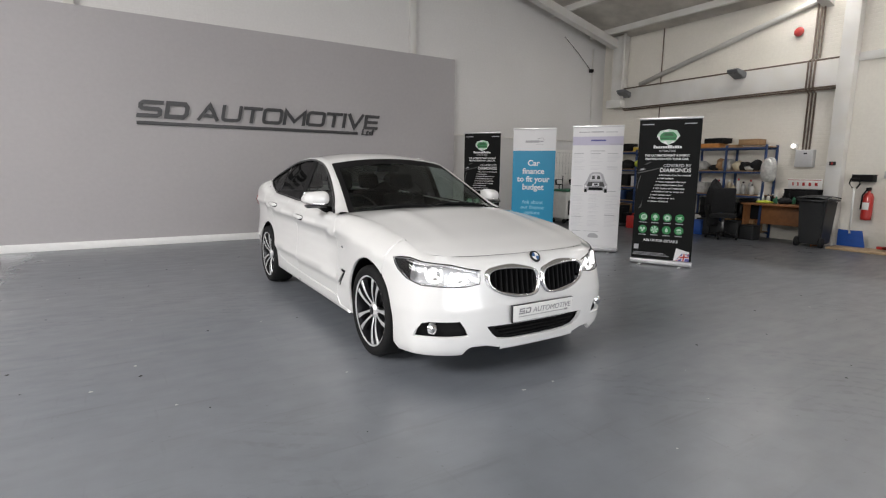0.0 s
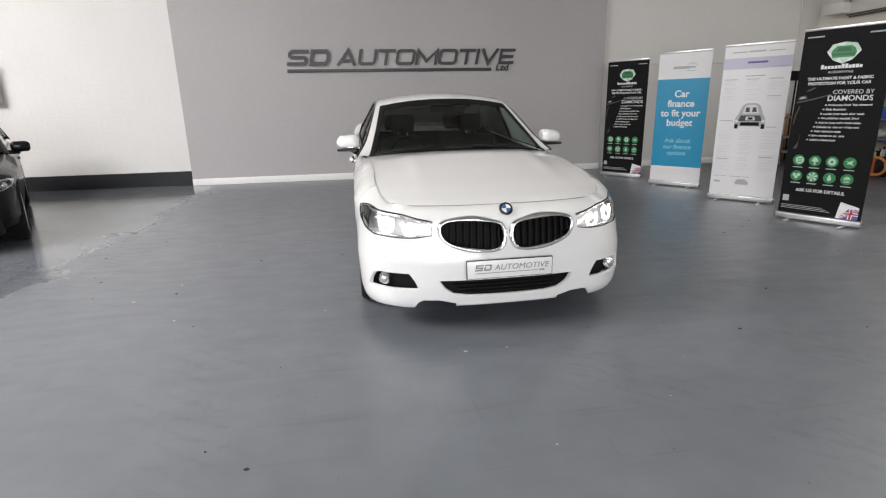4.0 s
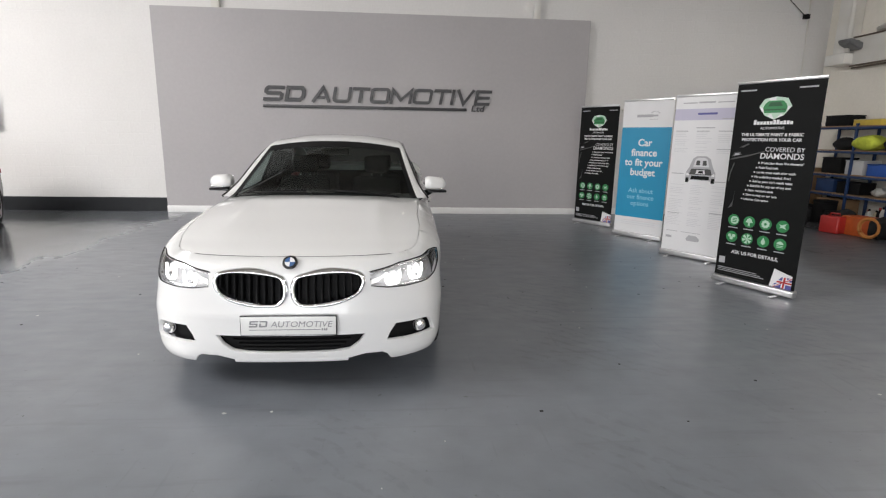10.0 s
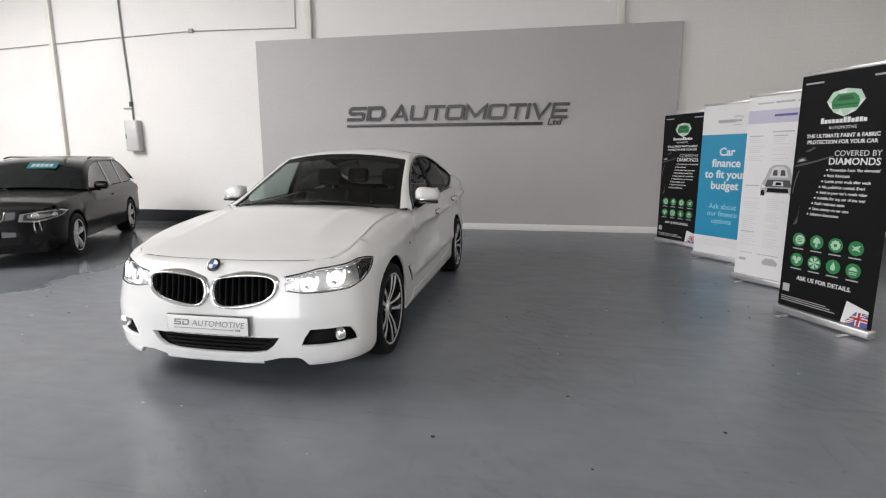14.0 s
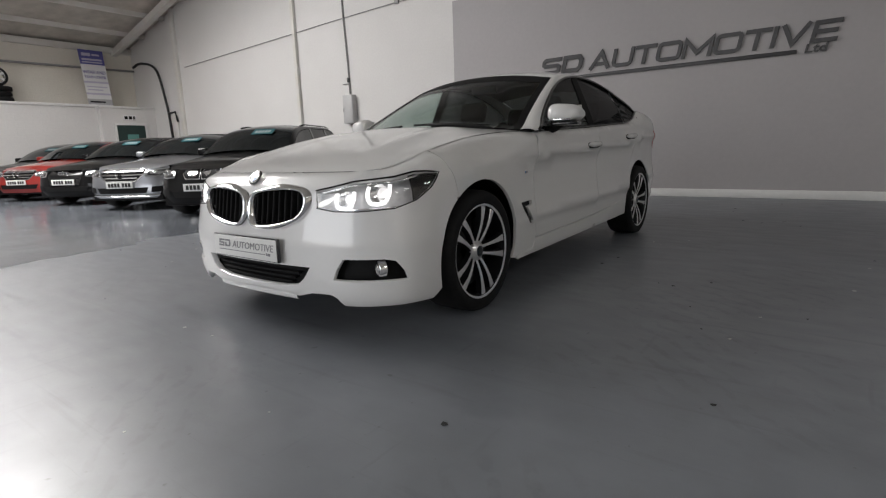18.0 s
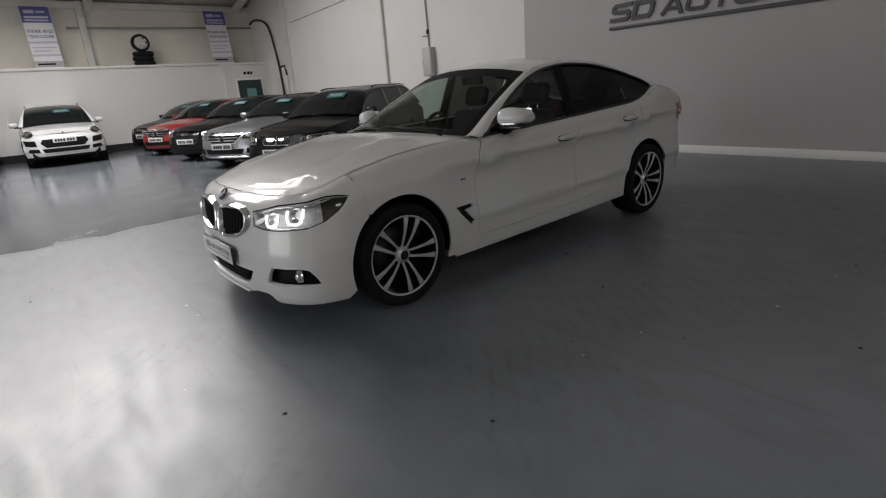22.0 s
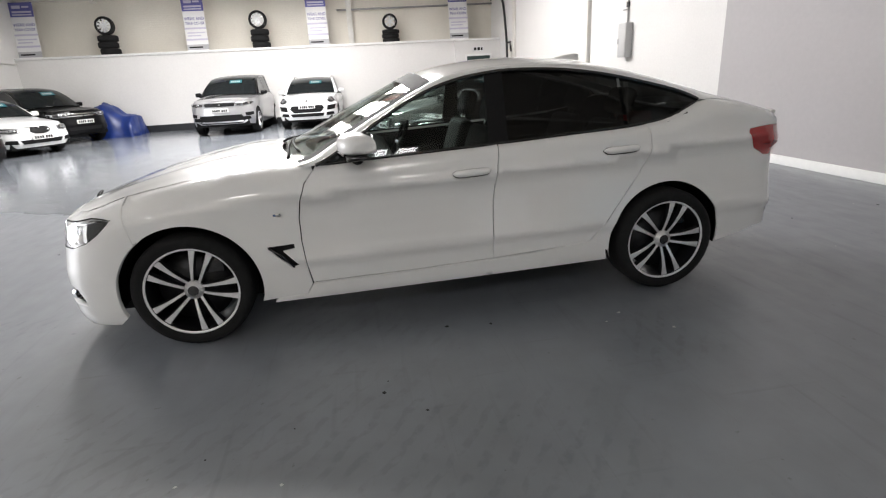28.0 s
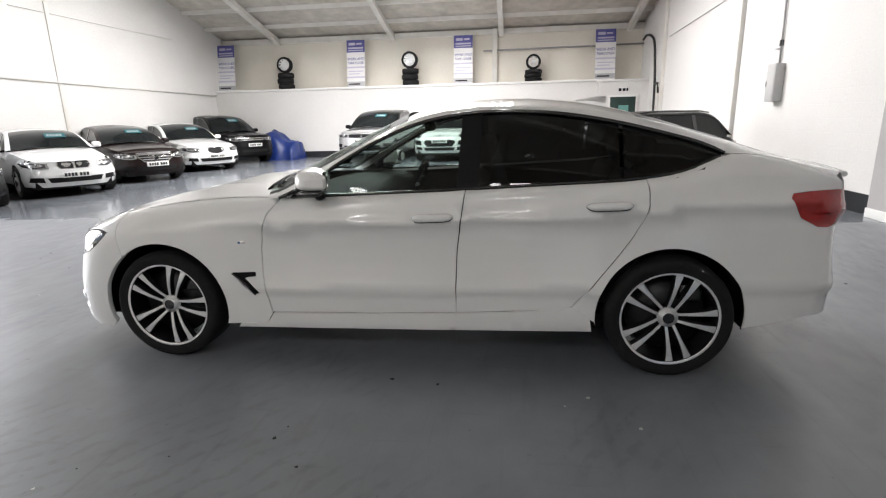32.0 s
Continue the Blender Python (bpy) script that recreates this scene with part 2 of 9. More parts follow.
def floor_paint():
    """Worn grey floor paint: slow colour drift, scuffs, fine scratches, uneven gloss."""
    m = bpy.data.materials.new("grey floor paint")
    m.use_nodes = True
    nt = m.node_tree
    b = nt.nodes["Principled BSDF"]
    co = nt.nodes.new("ShaderNodeTexCoord")
    def nz(scale, detail=8, stretch=None, rot=0.0):
        n = nt.nodes.new("ShaderNodeTexNoise")
        n.inputs["Scale"].default_value, n.inputs["Detail"].default_value = scale, detail
        src = co.outputs["Object"]
        if stretch:
            mp = nt.nodes.new("ShaderNodeMapping")
            mp.inputs["Scale"].default_value, mp.inputs["Rotation"].default_value = stretch, (0, 0, rot)
            nt.links.new(src, mp.inputs[0])
            src = mp.outputs[0]
        nt.links.new(src, n.inputs["Vector"])
        return n.outputs[0]
    def ramp(src, lo, hi, c0, c1):
        r = nt.nodes.new("ShaderNodeValToRGB")
        r.color_ramp.elements[0].position, r.color_ramp.elements[1].position = lo, hi
        r.color_ramp.elements[0].color, r.color_ramp.elements[1].color = c0, c1
        nt.links.new(src, r.inputs[0])
        return r.outputs[0]
    def mult(a, c):
        mix = nt.nodes.new("ShaderNodeMix")
        mix.data_type, mix.blend_type = "RGBA", "MULTIPLY"
        mix.inputs[0].default_value = 1.0
        nt.links.new(a, mix.inputs[6])
        nt.links.new(c, mix.inputs[7])
        return mix.outputs[2]
    def math_node(op, a, c):
        n = nt.nodes.new("ShaderNodeMath")
        n.operation = op
        for k, v in enumerate((a, c)):
            if isinstance(v, (int, float)):
                n.inputs[k].default_value = v
            else:
                nt.links.new(v, n.inputs[k])
        return n.outputs[0]
    grey = lambda v: (v, v, v, 1)
    col = ramp(nz(0.45), 0.35, 0.68, (0.158, 0.173, 0.196, 1), (0.19, 0.203, 0.222, 1))
    col = mult(col, ramp(nz(5.0, 10), 0.32, 0.62, grey(0.86), grey(1)))
    col = mult(col, ramp(nz(1.0, 9, (1.0, 14.0, 1.0), 0.7), 0.28, 0.40, grey(0.82), grey(1)))
    col = mult(col, ramp(nz(1.6, 9, (12.0, 1.0, 1.0), 0.35), 0.27, 0.36, grey(0.85), grey(1)))
    col = mult(col, ramp(nz(22.0, 3), 0.24, 0.3, grey(0.55), grey(1)))
    # tyre arcs, thin drag marks and dark grit
    wave = nt.nodes.new("ShaderNodeTexWave")
    wave.wave_type, wave.rings_direction = "RINGS", "Z"
    wave.inputs["Scale"].default_value, wave.inputs["Distortion"].default_value, wave.inputs["Detail"].default_value = 3.0, 5.0, 3.0
    far = nt.nodes.new("ShaderNodeMapping")
    far.inputs["Location"].default_value = (9.0, 14.0, 0)
    nt.links.new(co.outputs["Object"], far.inputs[0])
    nt.links.new(far.outputs[0], wave.inputs["Vector"])
    here = ramp(nz(0.7, 4), 0.5, 0.6, grey(0), grey(1))
    tread = math_node("MULTIPLY", math_node("MULTIPLY", ramp(wave.outputs["Fac"], 0.62, 0.85, grey(0), grey(1)), here), ramp(nz(16.0, 6), 0.42, 0.58, grey(0), grey(0.2)))
    col = mult(col, math_node("SUBTRACT", 1.0, tread))
    for turn, share in ((1.1, 0.292), (2.3, 0.288), (0.15, 0.29)):
        col = mult(col, ramp(nz(3.2, 5, (0.35, 26.0, 1.0), turn), share, share + 0.03, grey(0.9), grey(1)))
    col = mult(col, ramp(nz(60.0, 2), 0.2, 0.235, grey(0.35), grey(1)))
    sep = nt.nodes.new("ShaderNodeSeparateXYZ")
    nt.links.new(co.outputs["Object"], sep.inputs[0])
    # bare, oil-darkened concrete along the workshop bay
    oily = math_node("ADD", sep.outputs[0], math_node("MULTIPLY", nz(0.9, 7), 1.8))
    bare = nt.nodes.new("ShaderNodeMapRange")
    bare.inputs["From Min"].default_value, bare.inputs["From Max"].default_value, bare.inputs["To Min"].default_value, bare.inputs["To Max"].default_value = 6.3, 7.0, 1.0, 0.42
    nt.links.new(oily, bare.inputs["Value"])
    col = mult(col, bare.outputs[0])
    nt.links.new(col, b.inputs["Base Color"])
    # the middle bay is scuffed to a satin; the bays west of a ragged edge keep their gloss
    edge = math_node("ADD", sep.outputs[0], math_node("MULTIPLY", nz(1.3, 6), 1.6))
    worn = ramp(math_node("ADD", edge, 2.9), 0.0, 0.3, grey(0), grey(1))
    scuff = ramp(nz(2.6, 10, (1.0, 3.5, 1.0), 0.5), 0.3, 0.7, grey(0.33), grey(0.44))
    gloss = ramp(nz(2.2, 8), 0.3, 0.7, grey(0.12), grey(0.2))
    mix = nt.nodes.new("ShaderNodeMix")
    mix.data_type = "RGBA"
    nt.links.new(worn, mix.inputs[0])
    nt.links.new(gloss, mix.inputs[6])
    nt.links.new(scuff, mix.inputs[7])
    nt.links.new(mix.outputs[2], b.inputs["Roughness"])
    bp = nt.nodes.new("ShaderNodeBump")
    bp.inputs["Strength"].default_value, bp.inputs["Distance"].default_value = 0.055, 0.004
    nt.links.new(math_node("ADD", nz(45.0, 6), nz(9.0, 9, (1.0, 6.0, 1.0), 0.5)), bp.inputs["Height"])
    nt.links.new(bp.outputs[0], b.inputs["Normal"])
    b.inputs["Specular IOR Level"].default_value, b.inputs["IOR"].default_value = 0.95, 1.7
    return m


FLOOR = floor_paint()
WHITE_WALL = wall_paint("white painted blockwork", (0.72, 0.712, 0.70), (0.665, 0.655, 0.64))
CREAM_WALL = wall_paint("cream painted blockwork", (0.78, 0.75, 0.68), (0.70, 0.66, 0.58), (0.225, 0.075), 0.65, 0.3)
GREY_BOARD = material("grey painted board", (0.415, 0.4, 0.405), 0.6, grain=0.04, grain_scale=15, alt=(0.395, 0.38, 0.385), alt_scale=0.6)
WHITE_TRIM = material("white gloss trim", (0.78, 0.78, 0.77), 0.35, grain=0.05, grain_scale=12)
WHITE_STEEL = material("white painted steel", (0.72, 0.71, 0.68), 0.45, grain=0.08, grain_scale=6, alt=(0.64, 0.62, 0.57), alt_scale=3)
BAND_DARK = material("dark wall band", (0.016, 0.018, 0.021), 0.5, grain=0.25, grain_scale=5)
ROOF_BOARD = material("roof lining board", (0.62, 0.59, 0.53), 0.8, grain=0.25, grain_scale=3, alt=(0.52, 0.49, 0.44), alt_scale=1.2)
ROOF_LIGHT = material("roof light sheet", (0.8, 0.8, 0.78), 0.5, grain=0.06, grain_scale=8)
SIGN_DARK = material("dark grey sign letter", (0.045, 0.045, 0.048), 0.4, grain=0.1, grain_scale=20)
CONDUIT = material("grey conduit", (0.32, 0.32, 0.32), 0.5, grain=0.15, grain_scale=12)
CABLE_BLACK = material("black cable", (0.02, 0.02, 0.022), 0.6, grain=0.2, grain_scale=30)
BOX_GREY = material("light grey steel box", (0.5, 0.5, 0.5), 0.45, grain=0.06, grain_scale=10)

# ---------------------------------------------------------------- car body kit
def spline(pts, n):
    """A smooth curve through points of any dimension, as n + 1 places at even steps of its length."""
    p = np.array(pts, float)
    q = np.vstack([2 * p[0] - p[1], p, 2 * p[-1] - p[-2]])
    out = []
    for a in range(len(p) - 1):
        p0, p1, p2, p3 = q[a:a + 4]
        for t in np.linspace(0, 1, 24, endpoint=False):
            out.append(0.5 * (2 * p1 + (p2 - p0) * t + (2 * p0 - 5 * p1 + 4 * p2 - p3) * t**2 + (3 * p1 - p0 - 3 * p2 + p3) * t**3))
    out = np.array(out + [p[-1]])
    s = np.r_[0, np.cumsum(np.linalg.norm(np.diff(out, axis=0), axis=1))]
    return np.stack([np.interp(np.linspace(0, s[-1], n + 1), s, out[:, k]) for k in range(out.shape[1])], 1)


def inside(poly, pts):
    """Which points lie in a closed outline."""
    x, y = pts[:, 0], pts[:, 1]
    r = np.zeros(len(pts), bool)
    for (ax, ay), (bx, by) in zip(poly, np.roll(poly, -1, 0)):
        cut = (ay > y) != (by > y)
        with np.errstate(divide="ignore", invalid="ignore"):
            r ^= cut & (x < (bx - ax) * (y - ay) / (by - ay) + ax)
    return r


def resample(poly, step):
    p = np.array(poly, float)
    out = []
    for a, b in zip(p, np.roll(p, -1, 0)):
        n = max(1, int(np.linalg.norm(b - a) / step))
        out += [a + (b - a) * k / n for k in range(n)]
    return np.array(out)


def shrink(poly, d):
    """An outline moved inwards by d."""
    p = np.array(poly, float)
    area = 0.5 * np.sum(p[:, 0] * np.roll(p[:, 1], -1) - np.roll(p[:, 0], -1) * p[:, 1])
    e = np.roll(p, -1, 0) - np.roll(p, 1, 0)
    nrm = np.stack([-e[:, 1], e[:, 0]], 1) / (np.linalg.norm(e, axis=1)[:, None] + 1e-9)
    return p + nrm * d * np.sign(area)


def patch(outline, mapper, step, holes=(), rim=0.012, lift=0.0, flip=False):
    """Mesh data of a panel: an outline in the plane of a surface, with holes, laid on the surface by mapper(a, b)."""
    edge = resample(outline, step * 0.6)
    rings = [edge] + [resample(h, step * 0.5) for h in holes]
    lo, hi = edge.min(0), edge.max(0)
    gx, gy = np.meshgrid(np.arange(lo[0], hi[0], step), np.arange(lo[1], hi[1], step))
    g = np.stack([gx.ravel(), gy.ravel()], 1)
    g[:, 0] += (np.round((g[:, 1] - lo[1]) / step).astype(int) % 2) * step * 0.5
    keep = inside(edge, g)
    for h in rings[1:]:
        keep &= ~inside(h, g)
    every = np.vstack(rings)
    g = g[keep]
    if len(g):
        near = np.min(np.linalg.norm(g[:, None] - every[None], axis=2), axis=1)
        g = g[near > step * 0.45]
    verts, edges, k = [Vector(v) for v in np.vstack([every, g])], [], 0
    for r in rings:
        edges += [(k + i, k + (i + 1) % len(r)) for i in range(len(r))]
        k += len(r)
    from_cdt = delaunay_2d_cdt(verts, edges, [], 0, 1e-6)
    vs, fs = np.array([tuple(v) for v in from_cdt[0]]), np.array([f for f in from_cdt[2] if len(f) == 3])
    mid = vs[fs].mean(1)
    keep = inside(edge, mid)
    for h in rings[1:]:
        keep &= ~inside(h, mid)
    fs = fs[keep]
    p = mapper(vs[:, 0], vs[:, 1])
    da = mapper(vs[:, 0] + 1e-3, vs[:, 1]) - mapper(vs[:, 0] - 1e-3, vs[:, 1])
    db = mapper(vs[:, 0], vs[:, 1] + 1e-3) - mapper(vs[:, 0], vs[:, 1] - 1e-3)
    n = np.cross(da, db)
    n /= np.linalg.norm(n, axis=1)[:, None] + 1e-12
    if flip:
        n = -n
    p = p + n * lift
    t = p[fs]
    turned = np.sum(np.cross(t[:, 1] - t[:, 0], t[:, 2] - t[:, 0]) * n[fs[:, 0]], 1) < 0
    fs[turned] = fs[turned][:, ::-1]
    V, N, F = list(p), list(n), [tuple(f) for f in fs]
    if rim:
        count = {}
        for f in F:
            for a, b in ((f[0], f[1]), (f[1], f[2]), (f[2], f[0])):
                count[a, b] = count.get((a, b), 0) + 1
        border = [(a, b) for a, b in count if (b, a) not in count]
        for a, b in border:
            out = np.cross(p[b] - p[a], n[a])
            out /= np.linalg.norm(out) + 1e-12
            i = len(V)
            V += [p[a], p[b], p[b] - n[b] * rim, p[a] - n[a] * rim]
            N += [out * 0.6 + n[a] * 0.4] * 2 + [out] * 2
            F.append((i + 1, i, i + 3, i + 2))
    return V, N, F


def mesh_of(name, data, material):
    V, N, F = data
    me = bpy.data.meshes.new(name)
    me.from_pydata([tuple(v) for v in V], [], F)
    me.polygons.foreach_set("use_smooth", [True] * len(F))
    if N is not None:
        me.normals_split_custom_set_from_vertices([tuple(v / (np.linalg.norm(v) + 1e-12)) for v in N])
    me.materials.append(material)
    me.update()
    return me


def child(name, me, parent, label=""):
    ob = new(name, me)
    ob.parent = parent
    return tagged(ob, label)


def grid_mesh(name, rows, material, close=False):
    """A smooth mesh through rows of places."""
    rows = np.array(rows)
    a, b = rows.shape[:2]
    F = []
    for i in range(a - 1):
        for j in range(b if close else b - 1):
            k = (j + 1) % b
            F.append((i * b + j, i * b + k, (i + 1) * b + k, (i + 1) * b + j))
    return mesh_of(name, (rows.reshape(-1, 3), None, F), material)


def lathe(name, profile, material, n=40):
    """Turned about x: profile of (x, radius)."""
    ang = np.linspace(0, 2 * np.pi, n, endpoint=False)
    rows = [[(x, r * np.cos(t), r * np.sin(t)) for t in ang] for x, r in profile]
    return grid_mesh(name, rows, material, close=True)


def tube(name, pts, r, material, n=8, closed=False):
    """A round bar along a line of places."""
    p = np.array(pts, float)
    rows = []
    for i in range(len(p)):
        a, b = (p[i - 1], p[(i + 1) % len(p)]) if closed else (p[max(i - 1, 0)], p[min(i + 1, len(p) - 1)])
        t = (b - a) / (np.linalg.norm(b - a) + 1e-12)
        up = np.array((0, 0, 1.0)) if abs(t[2]) < 0.9 else np.array((0, 1.0, 0))
        s = np.cross(t, up)
        s /= np.linalg.norm(s)
        w = np.cross(s, t)
        rr = r[i] if np.ndim(r) else r
        rows.append([p[i] + rr * (np.cos(q) * s + np.sin(q) * w) for q in np.linspace(0, 2 * np.pi, n, endpoint=False)])
    if closed:
        rows.append(rows[0])
    me = grid_mesh(name, rows, material, close=True)
    if not closed:
        bm = bmesh.new()
        bm.from_mesh(me)
        bm.verts.ensure_lookup_table()
        bm.faces.new(bm.verts[:n][::-1])
        bm.faces.new(bm.verts[-n:])
        bmesh.ops.recalc_face_normals(bm, faces=bm.faces)
        bm.to_mesh(me)
        bm.free()
    return me


def smooth(a, b, x):
    t = np.clip((np.asarray(x, float) - a) / (b - a), 0, 1)
    return t * t * (3 - 2 * t)


class Body:
    """The skin of a car that faces -y: a band round it up to the belt line, and curves for pillars and roof."""

    def __init__(self, plan, top, sill, front, side, shoulder, crease=(-9.0, -8.0)):
        c = spline(plan, 400)
        s = np.r_[0, np.cumsum(np.linalg.norm(np.diff(c, axis=0), axis=1))]
        t = np.gradient(c, s, axis=0)
        t /= np.linalg.norm(t, axis=1)[:, None]
        self.s, self.c, self.n = s, c, np.stack([t[:, 1], -t[:, 0]], 1)
        self.nose, self.tail = c[0, 1], c[-1, 1]
        ty = spline(top, 200)
        self.top_y, self.top_z = ty[:, 0], ty[:, 1]
        self.front, self.side, self.sill = np.array(front), np.array(side), sill
        self.shoulder = np.array(shoulder)
        self.crease = crease

    def zt(self, y):
        return np.interp(y, self.top_y, self.top_z)

    def u(self, x=None, y=None):
        """How far round the plan the side lies at y, or the nose at x."""
        k = len(self.s)
        wide = int(np.argmax(self.c[:, 0]))
        if y is not None:
            return np.interp(y, self.c[:, 1], self.s)
        return np.interp(x, self.c[:wide, 0], self.s[:wide])

    def at(self, u, z):
        u, z = np.asarray(u, float), np.asarray(z, float)
        a = np.abs(u)
        x, y = np.interp(a, self.s, self.c[:, 0]), np.interp(a, self.s, self.c[:, 1])
        nx, ny = np.interp(a, self.s, self.n[:, 0]), np.interp(a, self.s, self.n[:, 1])
        zt = self.zt(y)
        w = 1 - smooth(self.nose + 0.12, self.nose + 0.75, y)
        r = np.interp(y, self.shoulder[:, 0], self.shoulder[:, 1])
        k = smooth(self.crease[0], self.crease[1], y)
        ratio = z / np.minimum(zt, 1.13)
        flank = k * np.interp(ratio, self.side[:, 0], self.side[:, 1]) + (1 - k) * np.interp(ratio, [0.1, 0.3, 0.55, 0.85, 1.0, 1.2], [0.06, 0.025, 0.006, 0.006, 0.03, 0.08])
        d = w * np.interp(z, self.front[:, 0], self.front[:, 1]) + (1 - w) * flank
        q = np.clip((z - (zt - r)) / r, 0, 0.985)
        d = d + r * (1 - np.sqrt(1 - q * q))
        return np.stack([np.sign(u) * np.maximum(x - nx * d, 0) + (u == 0) * 0, y - ny * d, z], -1)

    def line(self, y, side=1):
        """Where the band ends at the top."""
        y = np.asarray(y, float)
        return self.at(side * self.u(y=y), self.zt(y))


def loft(name, left, crown, material, n=17, flat=1.0, mirror=True):
    """Across between a curve on one side and its image on the other; crown: how far the middle rises, for each place of the curve."""
    v = np.linspace(-1, 1, n)
    rows = [[(p[0] * q, p[1] + c[1] * (1 - abs(q) ** 2.2), p[2] + c[2] * (1 - abs(q) ** 2.2)) for q in v] for p, c in zip(left, crown)]
    return grid_mesh(name, rows, material)


def ribbon(name, outer, inner, bulge, material, side, n=7):
    rows = []
    for o, i in zip(outer, inner):
        o, i = np.array(o), np.array(i)
        out = np.array((0.62, 0, 0.78))
        row = [o + (i - o) * t + out * bulge * 4 * t * (1 - t) for t in np.linspace(0, 1, n)]
        rows.append([(p[0] * side, p[1], p[2]) for p in row])
    return grid_mesh(name, rows, material)


def dot_plane(z0=0.0):
    return lambda a, b: np.stack([a, b, np.full_like(a, z0)], -1)


def box_mesh(name, x0, y0, z0, x1, y1, z1, material, bevel=0.0, segments=2):
    bm = bmesh.new()
    bmesh.ops.create_cube(bm, size=1)
    for v in bm.verts:
        v.co = ((x0 + x1) / 2 + v.co.x * (x1 - x0), (y0 + y1) / 2 + v.co.y * (y1 - y0), (z0 + z1) / 2 + v.co.z * (z1 - z0))
    if bevel:
        bmesh.ops.bevel(bm, geom=bm.edges[:], offset=bevel, segments=segments, affect="EDGES", profile=0.5)
    me = bpy.data.meshes.new(name)
    bm.to_mesh(me)
    bm.free()
    if bevel and segments > 1:
        me.polygons.foreach_set("use_smooth", [True] * len(me.polygons))
        me.set_sharp_from_angle(angle=radians(35))
    me.materials.append(material)
    return me


def prism(name, poly, z0, z1, material, bevel=0.0):
    """An outline in x and y made solid from z0 to z1."""
    bm = bmesh.new()
    low = [bm.verts.new((x, y, z0)) for x, y in poly]
    face = bm.faces.new(low)
    top = bmesh.ops.extrude_face_region(bm, geom=[face])["geom"]
    for v in top:
        if isinstance(v, bmesh.types.BMVert):
            v.co.z = z1
    bmesh.ops.recalc_face_normals(bm, faces=bm.faces)
    if bevel:
        bmesh.ops.bevel(bm, geom=bm.edges[:], offset=bevel, segments=2, affect="EDGES")
    me = bpy.data.meshes.new(name)
    bm.to_mesh(me)
    bm.free()
    me.materials.append(material)
    return me


def text_mesh(name, words, size, material, depth=0.002, bold=0.0, shear=0.0, stretch=1.0, align="LEFT", spacing=1.0):
    """Words in the built-in font as a mesh in the plane of x and y."""
    cu = bpy.data.curves.new(name, "FONT")
    cu.body, cu.size, cu.extrude, cu.offset, cu.shear, cu.align_x, cu.space_character = words, size, depth, bold, shear, align, spacing
    cu.resolution_u = 3
    ob = bpy.data.objects.new(name, cu)
    scene.collection.objects.link(ob)
    me = bpy.data.meshes.new_from_object(ob.evaluated_get(bpy.context.evaluated_depsgraph_get()))
    bpy.data.objects.remove(ob)
    bpy.data.curves.remove(cu)
    me.transform(Matrix.Diagonal((stretch, 1, 1, 1)))
    me.materials.clear()
    me.materials.append(material)
    return me


def joined(name, meshes, material=None):
    """One mesh out of several, each with its own pose."""
    bm = bmesh.new()
    mats = []
    for me, m in meshes:
        a = len(bm.faces)
        k = len(bm.verts)
        bm.from_mesh(me)
        bm.verts.ensure_lookup_table()
        bm.faces.ensure_lookup_table()
        if m is not None:
            for v in bm.verts[k:]:
                v.co = m @ v.co
        own = me.materials[0] if me.materials else material
        if own not in mats:
            mats.append(own)
        for f in bm.faces[a:]:
            f.material_index = mats.index(own)
    out = bpy.data.meshes.new(name)
    bm.to_mesh(out)
    bm.free()
    for m in ([material] if material else mats):
        out.materials.append(m)
    return out


# ---------------------------------------------------------------- wheels
def spoke_mesh(name, r0, r1, a0, a1, w0, w1, x_hub, x_rim, material):
    """A tapered bar from the hub to the rim; its face looks along +x."""
    p, q = np.array((np.cos(a0), np.sin(a0))) * r0, np.array((np.cos(a1), np.sin(a1))) * r1
    t = (q - p) / np.linalg.norm(q - p)
    s = np.array((-t[1], t[0]))
    rows = []
    for k in np.linspace(0, 1, 7):
        c, w, x = p + (q - p) * k, w0 + (w1 - w0) * k ** 2.6, x_hub + (x_rim - x_hub) * k + 0.012 * np.sin(np.pi * k)
        rows.append([(x - 0.035, *(c - s * w * 1.5)), (x - 0.004, *(c - s * w)), (x, *(c - s * w * 0.8)), (x, *(c + s * w * 0.8)), (x - 0.004, *(c + s * w)), (x - 0.035, *(c + s * w * 1.5))])
    me = grid_mesh(name, rows, material)
    me.polygons.foreach_set("use_smooth", [False] * len(me.polygons))
    me.materials.append(DARK_ALLOY)
    me.polygons.foreach_set("material_index", [1 if k % 5 in (0, 4) else 0 for k in range(len(me.polygons))])
    return me


WHEELS = {}


